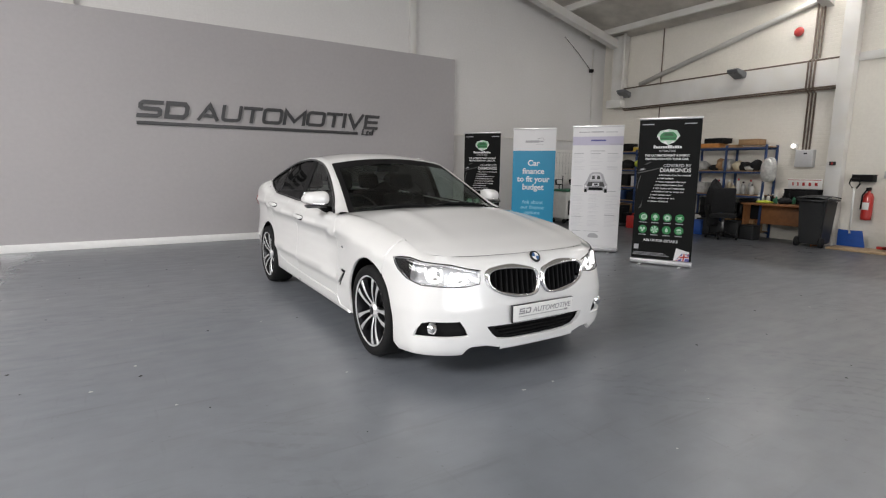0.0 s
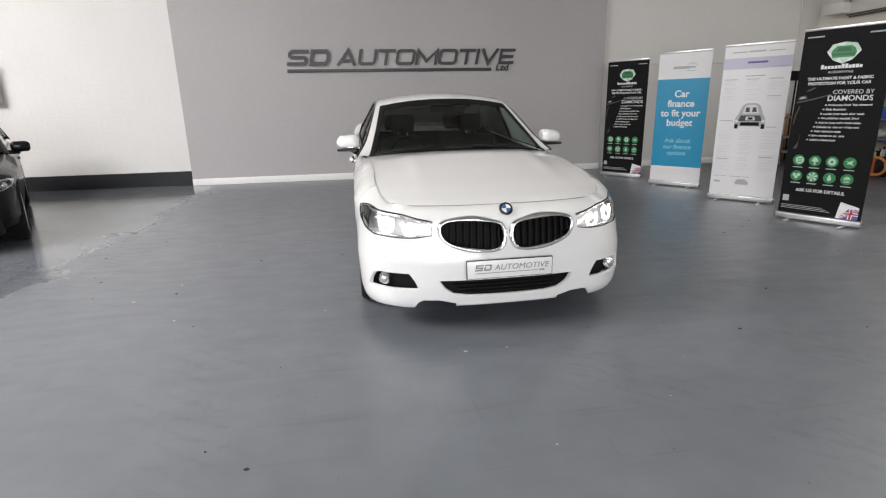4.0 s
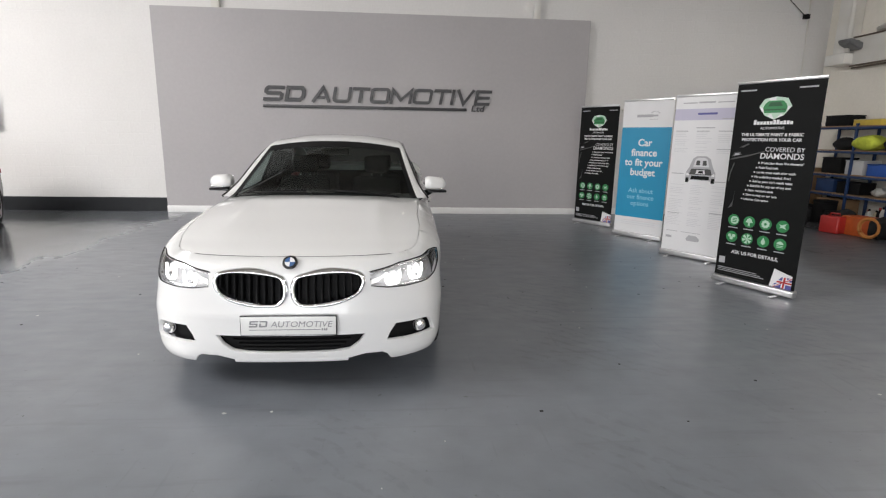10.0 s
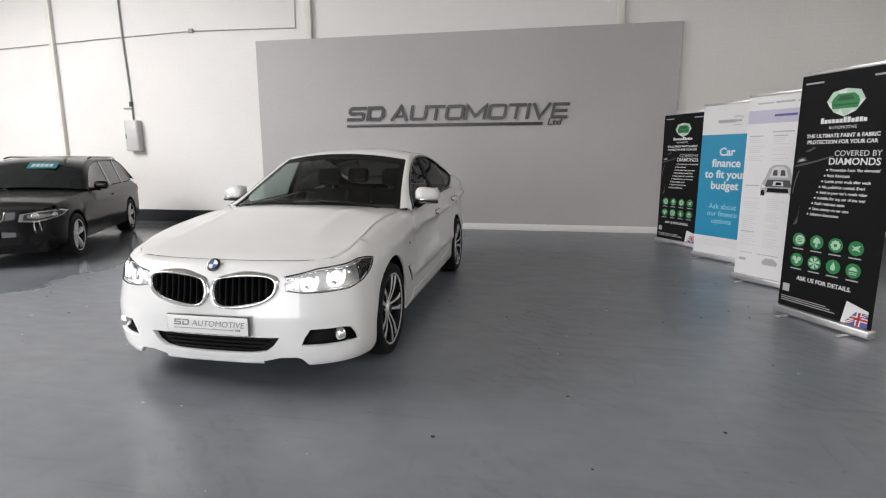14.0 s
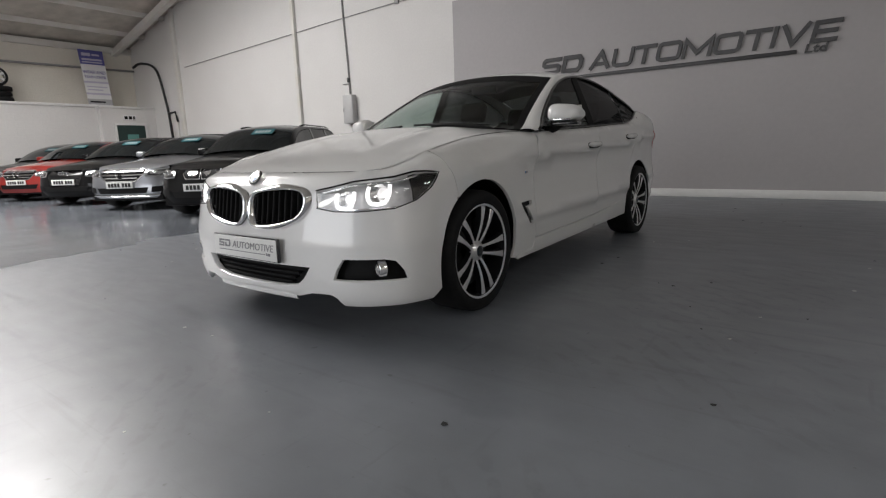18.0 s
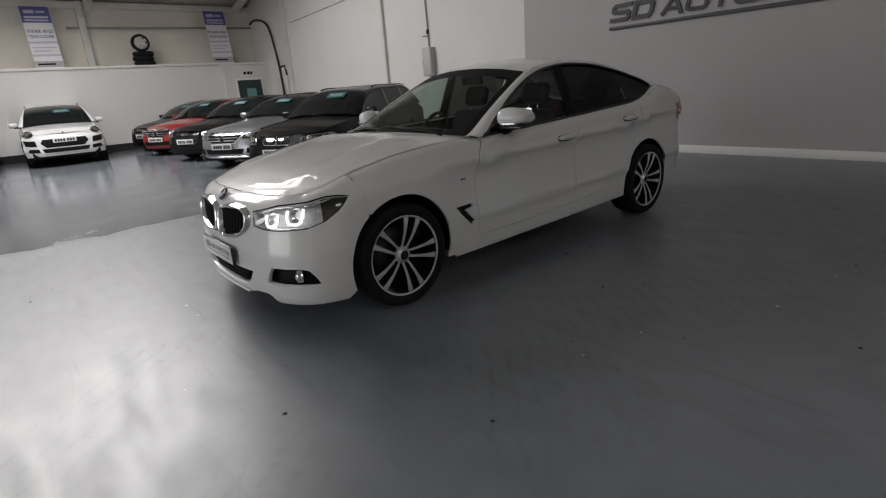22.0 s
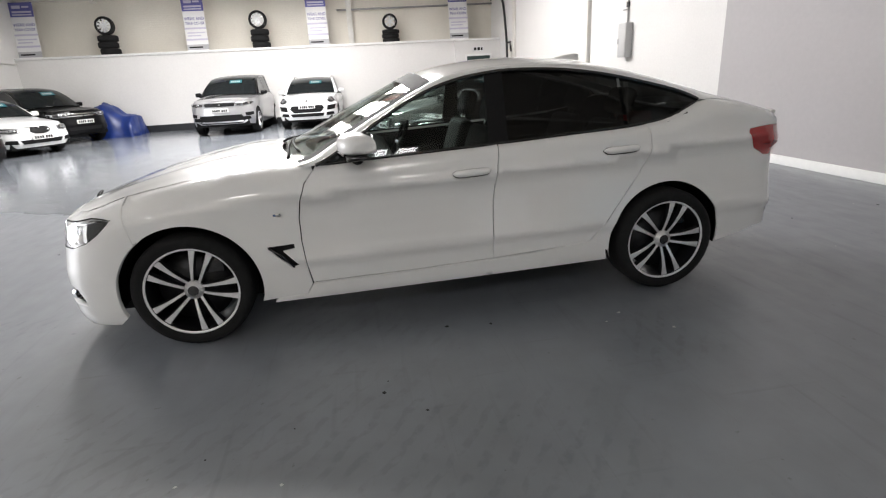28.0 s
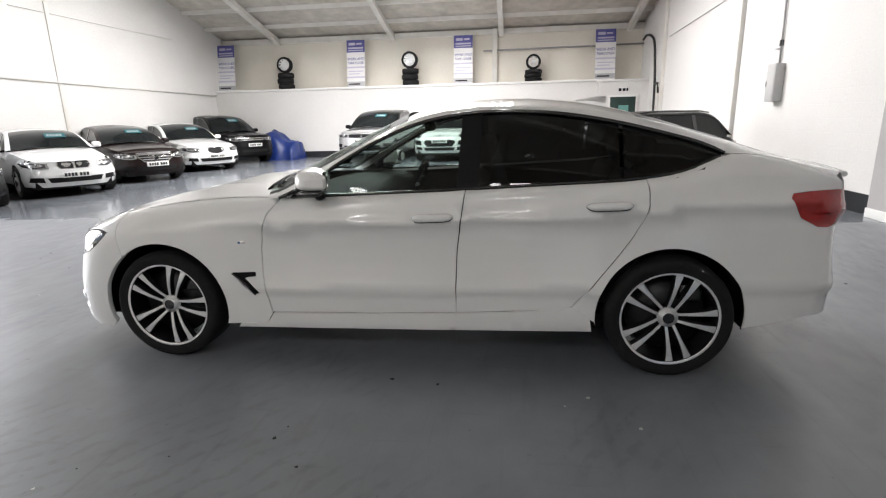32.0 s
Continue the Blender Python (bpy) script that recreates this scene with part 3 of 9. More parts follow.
def wheel(parent, y, side, radius=0.335, width=0.235, x_out=0.9, style="twin", count=5, rim_r=None, steer=0.0, fine=True):
    """A wheel with its tyre, rim and brake; side 1 faces +x."""
    key = (radius, width, style, count, rim_r, fine)
    if key not in WHEELS:
        R, W, rr = radius, width, rim_r or radius * 0.735
        n = 56 if fine else 28
        sw = [(-W, rr * 0.97), (-W - 0.004, rr * 1.06), (-W - 0.006, (R + rr) / 2), (-W + 0.004, R * 0.965), (-W + 0.03, R * 0.994)]
        prof = sw + [(-W * 0.5, R)] + [(-W - x, r) for x, r in reversed(sw)]
        tyre = lathe("tyre", prof, RUBBER, n)
        rim = [(-0.004, rr * 0.985), (0.0, rr * 0.965), (-0.006, rr * 0.925), (-0.03, rr * 0.905), (-0.12, rr * 0.88), (-W * 0.9, rr * 0.9)]
        if style == "twin":
            bright = [lathe("lip", rim[:3], ALLOY, n)]
            step = 2 * math.pi / count
            for k in range(count):
                a = k * step + radians(70)
                for sgn in (-1, 1):
                    bright.append(spoke_mesh("spoke", rr * 0.16, rr * 0.95, a + sgn * 0.40, a + sgn * 0.195, 0.0085, 0.021, -0.04, -0.012, ALLOY))
        else:
            bright = [lathe("lip", rim[:3], ALLOY, n)]
            for k in range(count):
                a = k * 2 * math.pi / count + math.pi / 2
                bright.append(spoke_mesh("spoke", rr * 0.15, rr * 0.95, a, a, 0.02, 0.03, -0.03, -0.01, ALLOY))
        WHEELS[key] = dict(tyre=tyre, rim=lathe("rim", rim[2:], DARK_ALLOY, n), bright=bright,
                           hub=lathe("hub_cap", [(-0.05, rr * 0.21), (-0.032, rr * 0.2), (-0.028, rr * 0.14), (-0.022, rr * 0.135), (-0.02, 0.0)], ALLOY, 24),
                           cap=lathe("badge", [(-0.019, rr * 0.115), (-0.018, rr * 0.1), (-0.018, 0.0)], BADGE_DARK, 24),
                           disc=lathe("brake_disc", [(-0.11, 0.05), (-0.11, rr * 0.78), (-0.13, rr * 0.78), (-0.13, 0.05)], DISC_DARK, 32),
                           caliper=box_mesh("brake_caliper", -0.16, 0.06, rr * 0.3, -0.07, rr * 0.66, rr * 0.66, BADGE_DARK, 0.012))
    w = WHEELS[key]
    e = new("wheel")
    e.parent = parent
    e.matrix_basis = pose(x_out * side, y, radius, 0, 0, (0 if side > 0 else 180) + steer)
    child("tyre", w["tyre"], e, "black rubber tyre")
    child("rim", w["rim"], e, "dark grey wheel barrel")
    if fine:
        for m in w["bright"]:
            child("spoke" if m.name.startswith("spoke") else "rim_lip", m, e, "machined silver alloy" if m.name.startswith("spoke") else "")
        child("brake_disc", w["disc"], e, "steel brake disc")
        child("brake_caliper", w["caliper"], e)
        child("badge", w["cap"], e)
    else:
        if "one" not in w:
            w["one"] = joined("spokes", [(m, None) for m in w["bright"]], ALLOY)
        child("spoke_star", w["one"], e, "silver alloy spokes")
    child("hub_cap", w["hub"], e)
    return e

# ---------------------------------------------------------------- the hall
def link(name, me, label="", category="", group="", kind="", m=None):
    ob = tagged(new(name, me), label, category, group, kind)
    if m is not None:
        ob.matrix_world = m
    return ob


def structure(name, me, label=""):
    return link(name, me, label, kind="structure")


N_WALL, S_WALL, W_LOW, W_UP, E_WALL = 5.44, -11.5, -17.1, -18.1, 9.3
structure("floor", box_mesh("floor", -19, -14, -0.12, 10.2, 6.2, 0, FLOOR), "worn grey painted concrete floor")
gable = [(-18.4, 0), (9.9, 0), (9.9, EAVE_Z + 0.0), (RIDGE_X, RIDGE_Z), (-18.4, EAVE_Z)]
me = prism("wall_north", [(x, z) for x, z in gable], 0, 0.3, WHITE_WALL)
me.transform(Matrix(((1, 0, 0, 0), (0, 0, 1, N_WALL), (0, 1, 0, 0), (0, 0, 0, 1))))
structure("wall_north", me, "white painted blockwork gable wall")
# south wall with an open vehicle door, assumed and unseen, behind the camera
DOOR = (-6.0, 3.0, 4.2)
south = [(-18.4, 0), (DOOR[0], 0), (DOOR[0], DOOR[2]), (DOOR[1], DOOR[2]), (DOOR[1], 0), (9.9, 0), (9.9, EAVE_Z), (RIDGE_X, RIDGE_Z), (-18.4, EAVE_Z)]
me = prism("wall_south", south, -0.3, 0, WHITE_WALL)
me.transform(Matrix(((1, 0, 0, 0), (0, 0, 1, S_WALL), (0, 1, 0, 0), (0, 0, 0, 1))))
structure("wall_south", me, "white painted blockwork gable wall")
structure("wall_west", box_mesh("wall_west", -18.4, S_WALL, 2.6, W_UP, N_WALL, EAVE_Z, CREAM_WALL), "cream painted upper wall behind the ledge")
ledge = structure("wall_west_ledge", box_mesh("wall_west_ledge", W_UP, S_WALL, 0, W_LOW, N_WALL - 1.75, 2.63, WHITE_WALL), "white boxed-in lower wall with a deep ledge")
child("ledge_cap", box_mesh("ledge_cap", W_UP, S_WALL, 2.63, W_LOW + 0.04, N_WALL - 1.72, 2.71, WHITE_TRIM, 0.01), ledge)
child("wall_band", box_mesh("wall_band", W_LOW, S_WALL, 0, W_LOW + 0.02, N_WALL - 1.75, 0.24, BAND_DARK), ledge, "dark painted band")
lobby = structure("wall_west_lobby", box_mesh("wall_west_lobby", W_UP, N_WALL - 1.75, 0, W_LOW + 0.25, N_WALL, 2.6, WHITE_WALL), "white lobby with the exit door")
child("ledge_cap", box_mesh("ledge_cap", W_UP, N_WALL - 1.78, 2.6, W_LOW + 0.29, N_WALL, 2.67, WHITE_TRIM, 0.01), lobby)
structure("wall_east", box_mesh("wall_east", E_WALL, S_WALL, 0, 9.9, N_WALL, EAVE_Z + 0.2, CREAM_WALL), "cream painted brick wall of the workshop bay")
# dark band and panel on the north wall
structure("wall_band", box_mesh("wall_band", W_LOW + 0.25, N_WALL - 0.02, 0, -3.965, N_WALL, 0.27, BAND_DARK), "dark painted band along the wall foot")
structure("wall_band", box_mesh("wall_band", W_LOW, S_WALL, 0, DOOR[0] - 0.2, S_WALL + 0.02, 0.24, BAND_DARK), "dark painted band along the wall foot")
panel = structure("feature_wall", box_mesh("feature_wall", -3.96, 5.34, 0, 4.29, N_WALL, 3.79, GREY_BOARD, 0.004, 1), "flat grey feature wall that carries the sign")
structure("baseboard", box_mesh("baseboard", -3.96, 5.318, 0, 4.29, 5.34, 0.125, WHITE_TRIM, 0.006), "white skirting board")
structure("baseboard", box_mesh("baseboard", 4.29, N_WALL - 0.022, 0, E_WALL, N_WALL, 0.125, WHITE_TRIM, 0.006), "white skirting board")

# roof: lining boards between rafters and purlins, with roof lights let into both slopes; the two southern east ones are
# added
def slope(x0, x1, y0, y1, z_off, thick, mtl, name):
    me = bpy.data.meshes.new(name)
    a, b = roof_z(x0), roof_z(x1)
    v = [(x, y, z + z_off + t) for t in (0, thick) for x, z in ((x0, a), (x1, b)) for y in (y0, y1)]
    me.from_pydata(v, [], [(0, 1, 3, 2), (4, 6, 7, 5), (0, 4, 5, 1), (2, 3, 7, 6), (0, 2, 6, 4), (1, 5, 7, 3)])
    me.materials.append(mtl)
    return me
pieces = []
for x0, x1, lit, rows in ((EAVE_W, RIDGE_X, WEST_X, LIGHT_Y), (RIDGE_X, EAVE_E, EAST_X, EAST_Y)):
    y0 = S_WALL - 0.3
    for y in (*rows, None):
        y1 = N_WALL + 0.3 if y is None else y - 0.4
        pieces.append((slope(x0, x1, y0, y1, 0, 0.06, ROOF_BOARD, "s"), None))
        if y is not None:
            pieces += [(slope(x0, lit[0], y1, y + 0.4, 0, 0.06, ROOF_BOARD, "s"), None), (slope(lit[1], x1, y1, y + 0.4, 0, 0.06, ROOF_BOARD, "s"), None), (slope(*lit, y1, y + 0.4, 0.02, 0.03, ROOF_LIGHT, "s"), None)]
            y0 = y + 0.4
for x in np.r_[np.arange(EAVE_W + 1.4, RIDGE_X, 1.45), np.arange(RIDGE_X + 1.4, EAVE_E, 1.45)]:
    z = roof_z(x)
    pieces.append((box_mesh("p", x - 0.04, S_WALL, z - 0.14, x + 0.04, N_WALL, z, WHITE_STEEL), None))
structure("ceiling", joined("ceiling", pieces), "sloping board roof lining with purlins and roof lights")
for y in (-9.0, -4.2, 0.1, 4.9):
    for sx0, sx1 in ((EAVE_W + 0.2, RIDGE_X), (RIDGE_X, EAVE_E - 0.3)):
        structure("rafter", slope(sx0, sx1, y - 0.09, y + 0.09, -0.34, 0.2, WHITE_STEEL, "rafter"), "white painted steel roof rafter")
structure("eaves_beam", box_mesh("eaves_beam", W_UP, S_WALL, 4.55, W_UP + 0.12, N_WALL, 4.75, WHITE_STEEL, 0.01), "white eaves beam")
structure("rail", tube("rail", [(W_UP + 0.12, -0.6, 3.95), (W_UP + 0.12, 3.0, 3.98), (W_UP + 0.12, N_WALL, 4.0)], 0.035, CONDUIT, 10), "grey pipe along the upper wall")
for y in (-0.15,):
    structure("column", box_mesh("column", W_UP, y - 0.1, 2.66, W_UP + 0.2, y + 0.1, 4.75, WHITE_STEEL, 0.008), "white steel column")
# stanchions on the north wall
for x, w in ((-2.8, 0.07), (3.22, 0.07), (-14.9, 0.09), (-8.95, 0.05)):
    structure("column", box_mesh("column", x - w, N_WALL - 0.09, 0.0 if abs(x) > 4 else 3.79, x + w, N_WALL, roof_z(x), WHITE_STEEL, 0.006), "white steel column against the wall")
structure("column", box_mesh("column", -9.56, S_WALL, 0, -9.44, S_WALL + 0.03, roof_z(-9.5), WHITE_STEEL, 0.006), "white steel column against the wall")
structure("trim", tube("trim", [(W_LOW, S_WALL + 0.03, 2.52), (DOOR[0] - 0.3, S_WALL + 0.03, 2.6)], 0.022, WHITE_STEEL, 8), "white painted conduit along the wall")
structure("trim", tube("trim", [(-14.6, S_WALL + 0.02, 4.35), (-8.4, S_WALL + 0.02, 4.3)], 0.01, WHITE_STEEL, 6), "thin cable along the wall")
# ground outside the assumed vehicle door
structure("ground", box_mesh("ground", -60, -120, -0.14, 60, -14, -0.02, material("asphalt yard", (0.05, 0.05, 0.05), 0.9, grain=0.3, grain_scale=6)), "asphalt yard outside")

# ---------------------------------------------------------------- the white hatchback
def hero_car():
    base = tagged(new("hatchback_car"), "clean white five-door hatchback car standing on the showroom floor, headlights lit", "car")
    plan = [(0, -2.29), (0.24, -2.284), (0.475, -2.253), (0.682, -2.184), (0.832, -2.064), (0.902, -1.905), (0.92, -1.72), (0.922, -1.46), (0.914, -1.0), (0.909, -0.4),
            (0.91, 0.3), (0.914, 0.9), (0.916, 1.4), (0.908, 1.75), (0.885, 2.03), (0.835, 2.22), (0.73, 2.335), (0.5, 2.4), (0.25, 2.425), (0, 2.43)]
    top = [(-2.4, 0.8), (-2.15, 0.805), (-1.95, 0.835), (-1.7, 0.895), (-1.4, 0.945), (-1.1, 0.975), (-0.85, 0.985), (-0.667, 0.983), (-0.48, 0.991), (-0.03, 1.009), (0.365, 1.026),
           (0.82, 1.05), (1.2, 1.07), (1.42, 1.095), (1.55, 1.13), (1.68, 1.185), (1.8, 1.2), (2.0, 1.165), (2.2, 1.105), (2.36, 1.07), (2.6, 1.04)]
    front = [(0.15, 0.05), (0.19, 0.02), (0.24, 0.006), (0.3, 0.0), (0.4, 0.0), (0.47, 0.0), (0.53, 0.012), (0.62, 0.03), (0.72, 0.046), (0.82, 0.06), (1.2, 0.1)]
    side = [(0.1, 0.075), (0.2, 0.05), (0.24, 0.034), (0.33, 0.026), (0.41, 0.022), (0.455, 0.004), (0.475, 0.003), (0.52, 0.014), (0.60, 0.026), (0.70, 0.034), (0.76, 0.034), (0.80, 0.026), (0.845, 0.0), (0.856, 0.002), (0.872, 0.012), (0.9, 0.02), (1.0, 0.036), (1.2, 0.08)]
    shoulder = [(-2.3, 0.1), (-1.9, 0.14), (-1.4, 0.17), (-0.9, 0.13), (-0.6, 0.06), (1.2, 0.06), (1.7, 0.12), (2.05, 0.08), (2.3, 0.03), (2.5, 0.03)]
    B = Body(plan, top, 0.2, front, side, shoulder, (-1.25, -0.6))
    U, gap, step = B.u, 0.0034, 0.04
    zs = lambda y: np.interp(y, [-1.2, 1.2], [0.212, 0.245])
    ring = lambda yc, r, a0, a1, n=26: [(float(U(y=yc)) + r * math.cos(t), 0.335 + r * math.sin(t)) for t in np.linspace(radians(a0), radians(a1), n)]
    Yz = lambda pts: [(float(U(y=y)), z) for y, z in pts]
    Xz = lambda pts: [(float(U(x=x)), z) for x, z in pts]
    toparc = lambda y0, y1, n=16: [(float(U(y=y)), float(B.zt(y))) for y in np.linspace(y0, y1, n)]
    side_map = {1: B.at, -1: lambda u, z: B.at(-u, z)}

    # openings of the nose, by x and z
    lamp = Xz([(0.468, 0.719), (0.476, 0.636), (0.57, 0.621), (0.68, 0.619)]) + Yz([(-2.07, 0.629), (-1.965, 0.663), (-1.88, 0.715), (-1.803, 0.783), (-1.87, 0.791), (-1.94, 0.792), (-2.055, 0.773)]) + Xz([(0.66, 0.757), (0.56, 0.735)])
    kidney = Xz([(0.034, 0.662), (0.06, 0.70), (0.17, 0.72), (0.30, 0.726), (0.385, 0.717), (0.418, 0.69), (0.414, 0.645), (0.38, 0.603), (0.31, 0.573), (0.19, 0.551), (0.085, 0.547), (0.044, 0.57), (0.03, 0.615)])
    kidney = spline(kidney + kidney[:1], 48)[:-1]
    fog = Xz([(0.555, 0.304), (0.575, 0.352), (0.61, 0.404)]) + Yz([(-2.115, 0.404), (-2.08, 0.394), (-2.045, 0.34), (-2.03, 0.30)]) + Xz([(0.66, 0.297)])
    both = lambda p: [[(a, b) for a, b in p], [(-a, b) for a, b in p]]
    low = Xz([(0.432, 0.358), (0.39, 0.30), (0.34, 0.264), (0.25, 0.252), (0.12, 0.248)])
    low = low + [(-a, b) for a, b in reversed(low)]

    # bumper and nose
    arch = ring(-1.46, 0.388, 198, 128, 14)
    rightside = Xz([(0.0, 0.186), (0.2, 0.19), (0.34, 0.203), (0.43, 0.226), (0.53, 0.226), (0.56, 0.21), (0.59, 0.168), (0.66, 0.168)]) + Yz([(-2.0, 0.172), (-1.885, 0.172)]) + arch
    rightside = rightside + Yz([(-1.736, 0.80)]) + [(u, z + 0.0008) for u, z in toparc(-1.742, -2.10, 24)] + [(float(U(x=x)), 0.802) for x in (0.6, 0.4, 0.2, 0.05)]
    outline = rightside + [(-a, b) for a, b in reversed(rightside[1:])]
    holes = both(lamp) + both(kidney) + both(fog) + [low]
    bumper = child("front_bumper", mesh_of("front_bumper", patch(shrink(outline, gap), B.at, 0.04, holes, 0.03), PAINT), base)
    # lower splitter blade
    lip = lambda x, z, d: B.at(U(x=abs(x)) * (1 if x >= 0 else -1), np.array(z)) - np.array((0, d, 0))
    rows = [[lip(x, 0.188, 0.004), lip(x, 0.2, 0.012), lip(x, 0.218, 0.006)] for x in np.linspace(-0.33, 0.33, 25)]
    child("splitter", grid_mesh("splitter", rows, PAINT), bumper)

    # kidney grilles
    for s in (1, -1):
        m = side_map[s]
        g = new("grille")
        g.parent = base
        tagged(g, "black slatted grille in a chrome surround")
        c = kidney.mean(0)
        k3 = [m(np.array(a), np.array(b)) for a, b in kidney]
        frame_rows = []
        for (a, b) in np.vstack([kidney, kidney[:1]]):
            d = np.array((a, b)) - c
            d = d / np.linalg.norm(d)
            row = []
            for off, lift in ((0.026, -0.004), (0.023, 0.016), (0.013, 0.03), (0.003, 0.032), (-0.006, 0.016), (-0.01, -0.03)):
                q = np.array((a, b)) + d * off
                row.append(m(np.array(q[0]), np.array(q[1])) + np.array((0, -lift, 0)))
            frame_rows.append(row)
        child("surround", grid_mesh("surround", frame_rows, CHROME), g, "chrome surround")
        back = [(a - (a - c[0]) * 0.01, b) for a, b in kidney]
        shift = lambda u, z, m=m: m(u, z) + np.array((0, 0.05, 0))
        child("backing", mesh_of("backing", patch(back, shift, 0.05, (), 0.0, 0.0, s < 0), BLACK), g)
        for a in np.linspace(0.055, 0.40, 9):
            uu = float(U(x=a))
            zz = [z for k in np.linspace(0.5, 0.76, 60) for z in [k] if inside(np.array(kidney), np.array([[uu, k]]))[0]]
            if len(zz) < 4:
                continue
            bar = []
            for z in np.linspace(min(zz), max(zz), 7):
                p = m(np.array(uu), np.array(z))
                bar.append([p + np.array((dx, dy, 0)) for dx, dy in ((-0.006, 0.045), (-0.005, 0.004), (0, -0.004), (0.005, 0.004), (0.006, 0.045))])
            child("slat", grid_mesh("slat", bar, BLACK), g)

    # lower grille, fog lamp pockets
    deep = lambda d: (lambda u, z: B.at(u, z) + np.array((0, d, 0)))
    lower = child("lower_grille", mesh_of("lower_grille", patch(low, deep(0.05), 0.05, (), 0.0), BLACK), base, "black mesh lower grille")
    for z in np.linspace(0.27, 0.345, 4):
        w = np.interp(z, [0.25, 0.365], [0.26, 0.39])
        rows = [[B.at(U(x=abs(x)) * np.sign(x), np.array(z + dz)) + np.array((0, dy, 0)) for dz, dy in ((-0.005, 0.048), (-0.004, 0.02), (0.004, 0.02), (0.005, 0.048))] for x in np.linspace(-w, w, 16)]
        child("slat", grid_mesh("slat", rows, BLACK), lower)
    for s in (1, -1):
        m = side_map[s]
        inn = lambda u, z, m=m: m(u, z) + np.array((-0.03 * s, 0.045, 0))
        pocket = child("fog_light_pocket", mesh_of("pocket", patch(fog, inn, 0.04, (), 0.0, 0.0, s < 0), BLACK), base, "black fog lamp pocket")
        p = m(U(x=0.75), np.array(0.356)) + np.array((-0.006 * s, 0.02, 0))
        lampm = lathe("fog_lamp", [(0.0, 0.0), (-0.002, 0.016), (-0.006, 0.03), (-0.003, 0.035), (0.006, 0.038), (0.03, 0.038)], CHROME, 24)
        f = child("fog_lamp", lampm, pocket, "chrome fog lamp")
        f.matrix_basis = Matrix.Translation(Vector(p)) @ pose(0, 0, 0, 0, 0, 90 - 25 * s)
        lens = lathe("lens", [(-0.008, 0.028), (-0.014, 0.018), (-0.016, 0.0)], LAMP_CLEAR, 20)
        child("lens", lens, f)

    # headlights
    for s in (1, -1):
        m = side_map[s]
        h = new("headlight")
        h.parent = base
        tagged(h, "lit clear headlight with glowing ring lamps")
        flip = s < 0
        child("lens", mesh_of("lens", patch(shrink(lamp, 0.003), m, 0.04, (), 0.0, -0.002, flip), LAMP_GLASS), h, "clear lens")
        deepm = lambda u, z, m=m: m(u, z) + np.array((-0.05 * s, 0.075, 0))
        child("housing", mesh_of("housing", patch(lamp, deepm, 0.05, (), 0.0, 0.0, flip), LAMP_HOUSING), h, "dark silver housing")
        tip = Yz([(-1.925, 0.692), (-1.88, 0.72), (-1.81, 0.781), (-1.87, 0.788), (-1.895, 0.788)])
        child("tip_cover", mesh_of("tip_cover", patch(shrink(tip, 0.004), m, 0.04, (), 0.0, -0.006, flip), BLACK), h, "black rear tip")
        rows = []
        ll = np.vstack([lamp, lamp[:1]])
        for a, b in ll:
            p = m(np.array(a), np.array(b))
            rows.append([p, p + np.array((-0.05 * s, 0.075, 0))])
        child("side_wall", grid_mesh("side_wall", rows, LAMP_HOUSING), h)
        seal = [m(np.array(a), np.array(b)) + np.array((-0.003 * s, 0.003, 0)) for a, b in resample(lamp, 0.03)]
        child("seal", tube("seal", seal, 0.0045, BLACK, 6, True), h, "thin black seal")
        # chrome brow along the top edge
        brow = [m(np.array(a), np.array(b)) + np.array((-0.012 * s, 0.02, -0.01)) for a, b in spline(Yz([(-1.93, 0.782), (-2.03, 0.764)]) + Xz([(0.66, 0.75), (0.56, 0.728), (0.468, 0.711)]), 14)]
        child("brow", tube("brow", brow, 0.007, LAMP_BRIGHT), h, "bright trim")
        # two ring lamps
        for (uu, z, r) in ((float(U(x=0.615)), 0.675, 0.043), (float(U(x=0.765)), 0.699, 0.049)):
            c = m(np.array(uu), np.array(z)) + np.array((-0.012 * s, 0.022, 0))
            a = m(np.array(uu + 0.02), np.array(z)) - m(np.array(uu - 0.02), np.array(z))
            a /= np.linalg.norm(a)
            # the ring is a six-cornered horseshoe, open at the top
            up = np.array((0, 0.25, 1))
            corner = [(-0.95, 0.62), (-1.0, -0.15), (-0.62, -0.88), (0.55, -0.9), (1.0, -0.2), (1.0, 0.8)]
            circ = [c + a * r * q[0] + up * r * q[1] for q in spline(corner, 26)]
            child("ring_lamp", tube("ring_lamp", circ, 0.0085, LED_WHITE), h, "glowing white ring")
            bowl = [[c + np.array((-0.005 * s, 0.012 + dy, 0)) + a * r * f * math.cos(q) + up * r * f * math.sin(q) for q in np.linspace(0, 2 * math.pi, 20, endpoint=False)] for f, dy in ((0.86, 0.0), (0.62, 0.02), (0.5, 0.022))]
            child("lamp_bowl", grid_mesh("lamp_bowl", bowl, LAMP_BRIGHT, close=True), h, "bright reflector bowl")
            pro = [c + np.array((0, 0.03, 0)) + a * r * 0.5 * math.cos(t) + up * r * 0.5 * math.sin(t) for t in np.linspace(0, 2 * math.pi, 20, endpoint=False)]
            rows = [pro, [c + np.array((0, 0.022, 0)) + (q - c - np.array((0, 0.03, 0))) * 0.7 for q in pro], [c + np.array((0, 0.016, 0)) + (q - c - np.array((0, 0.03, 0))) * 0.1 for q in pro]]
            child("projector", grid_mesh("projector", rows, LED_SOFT, close=True), h, "lit projector lens")
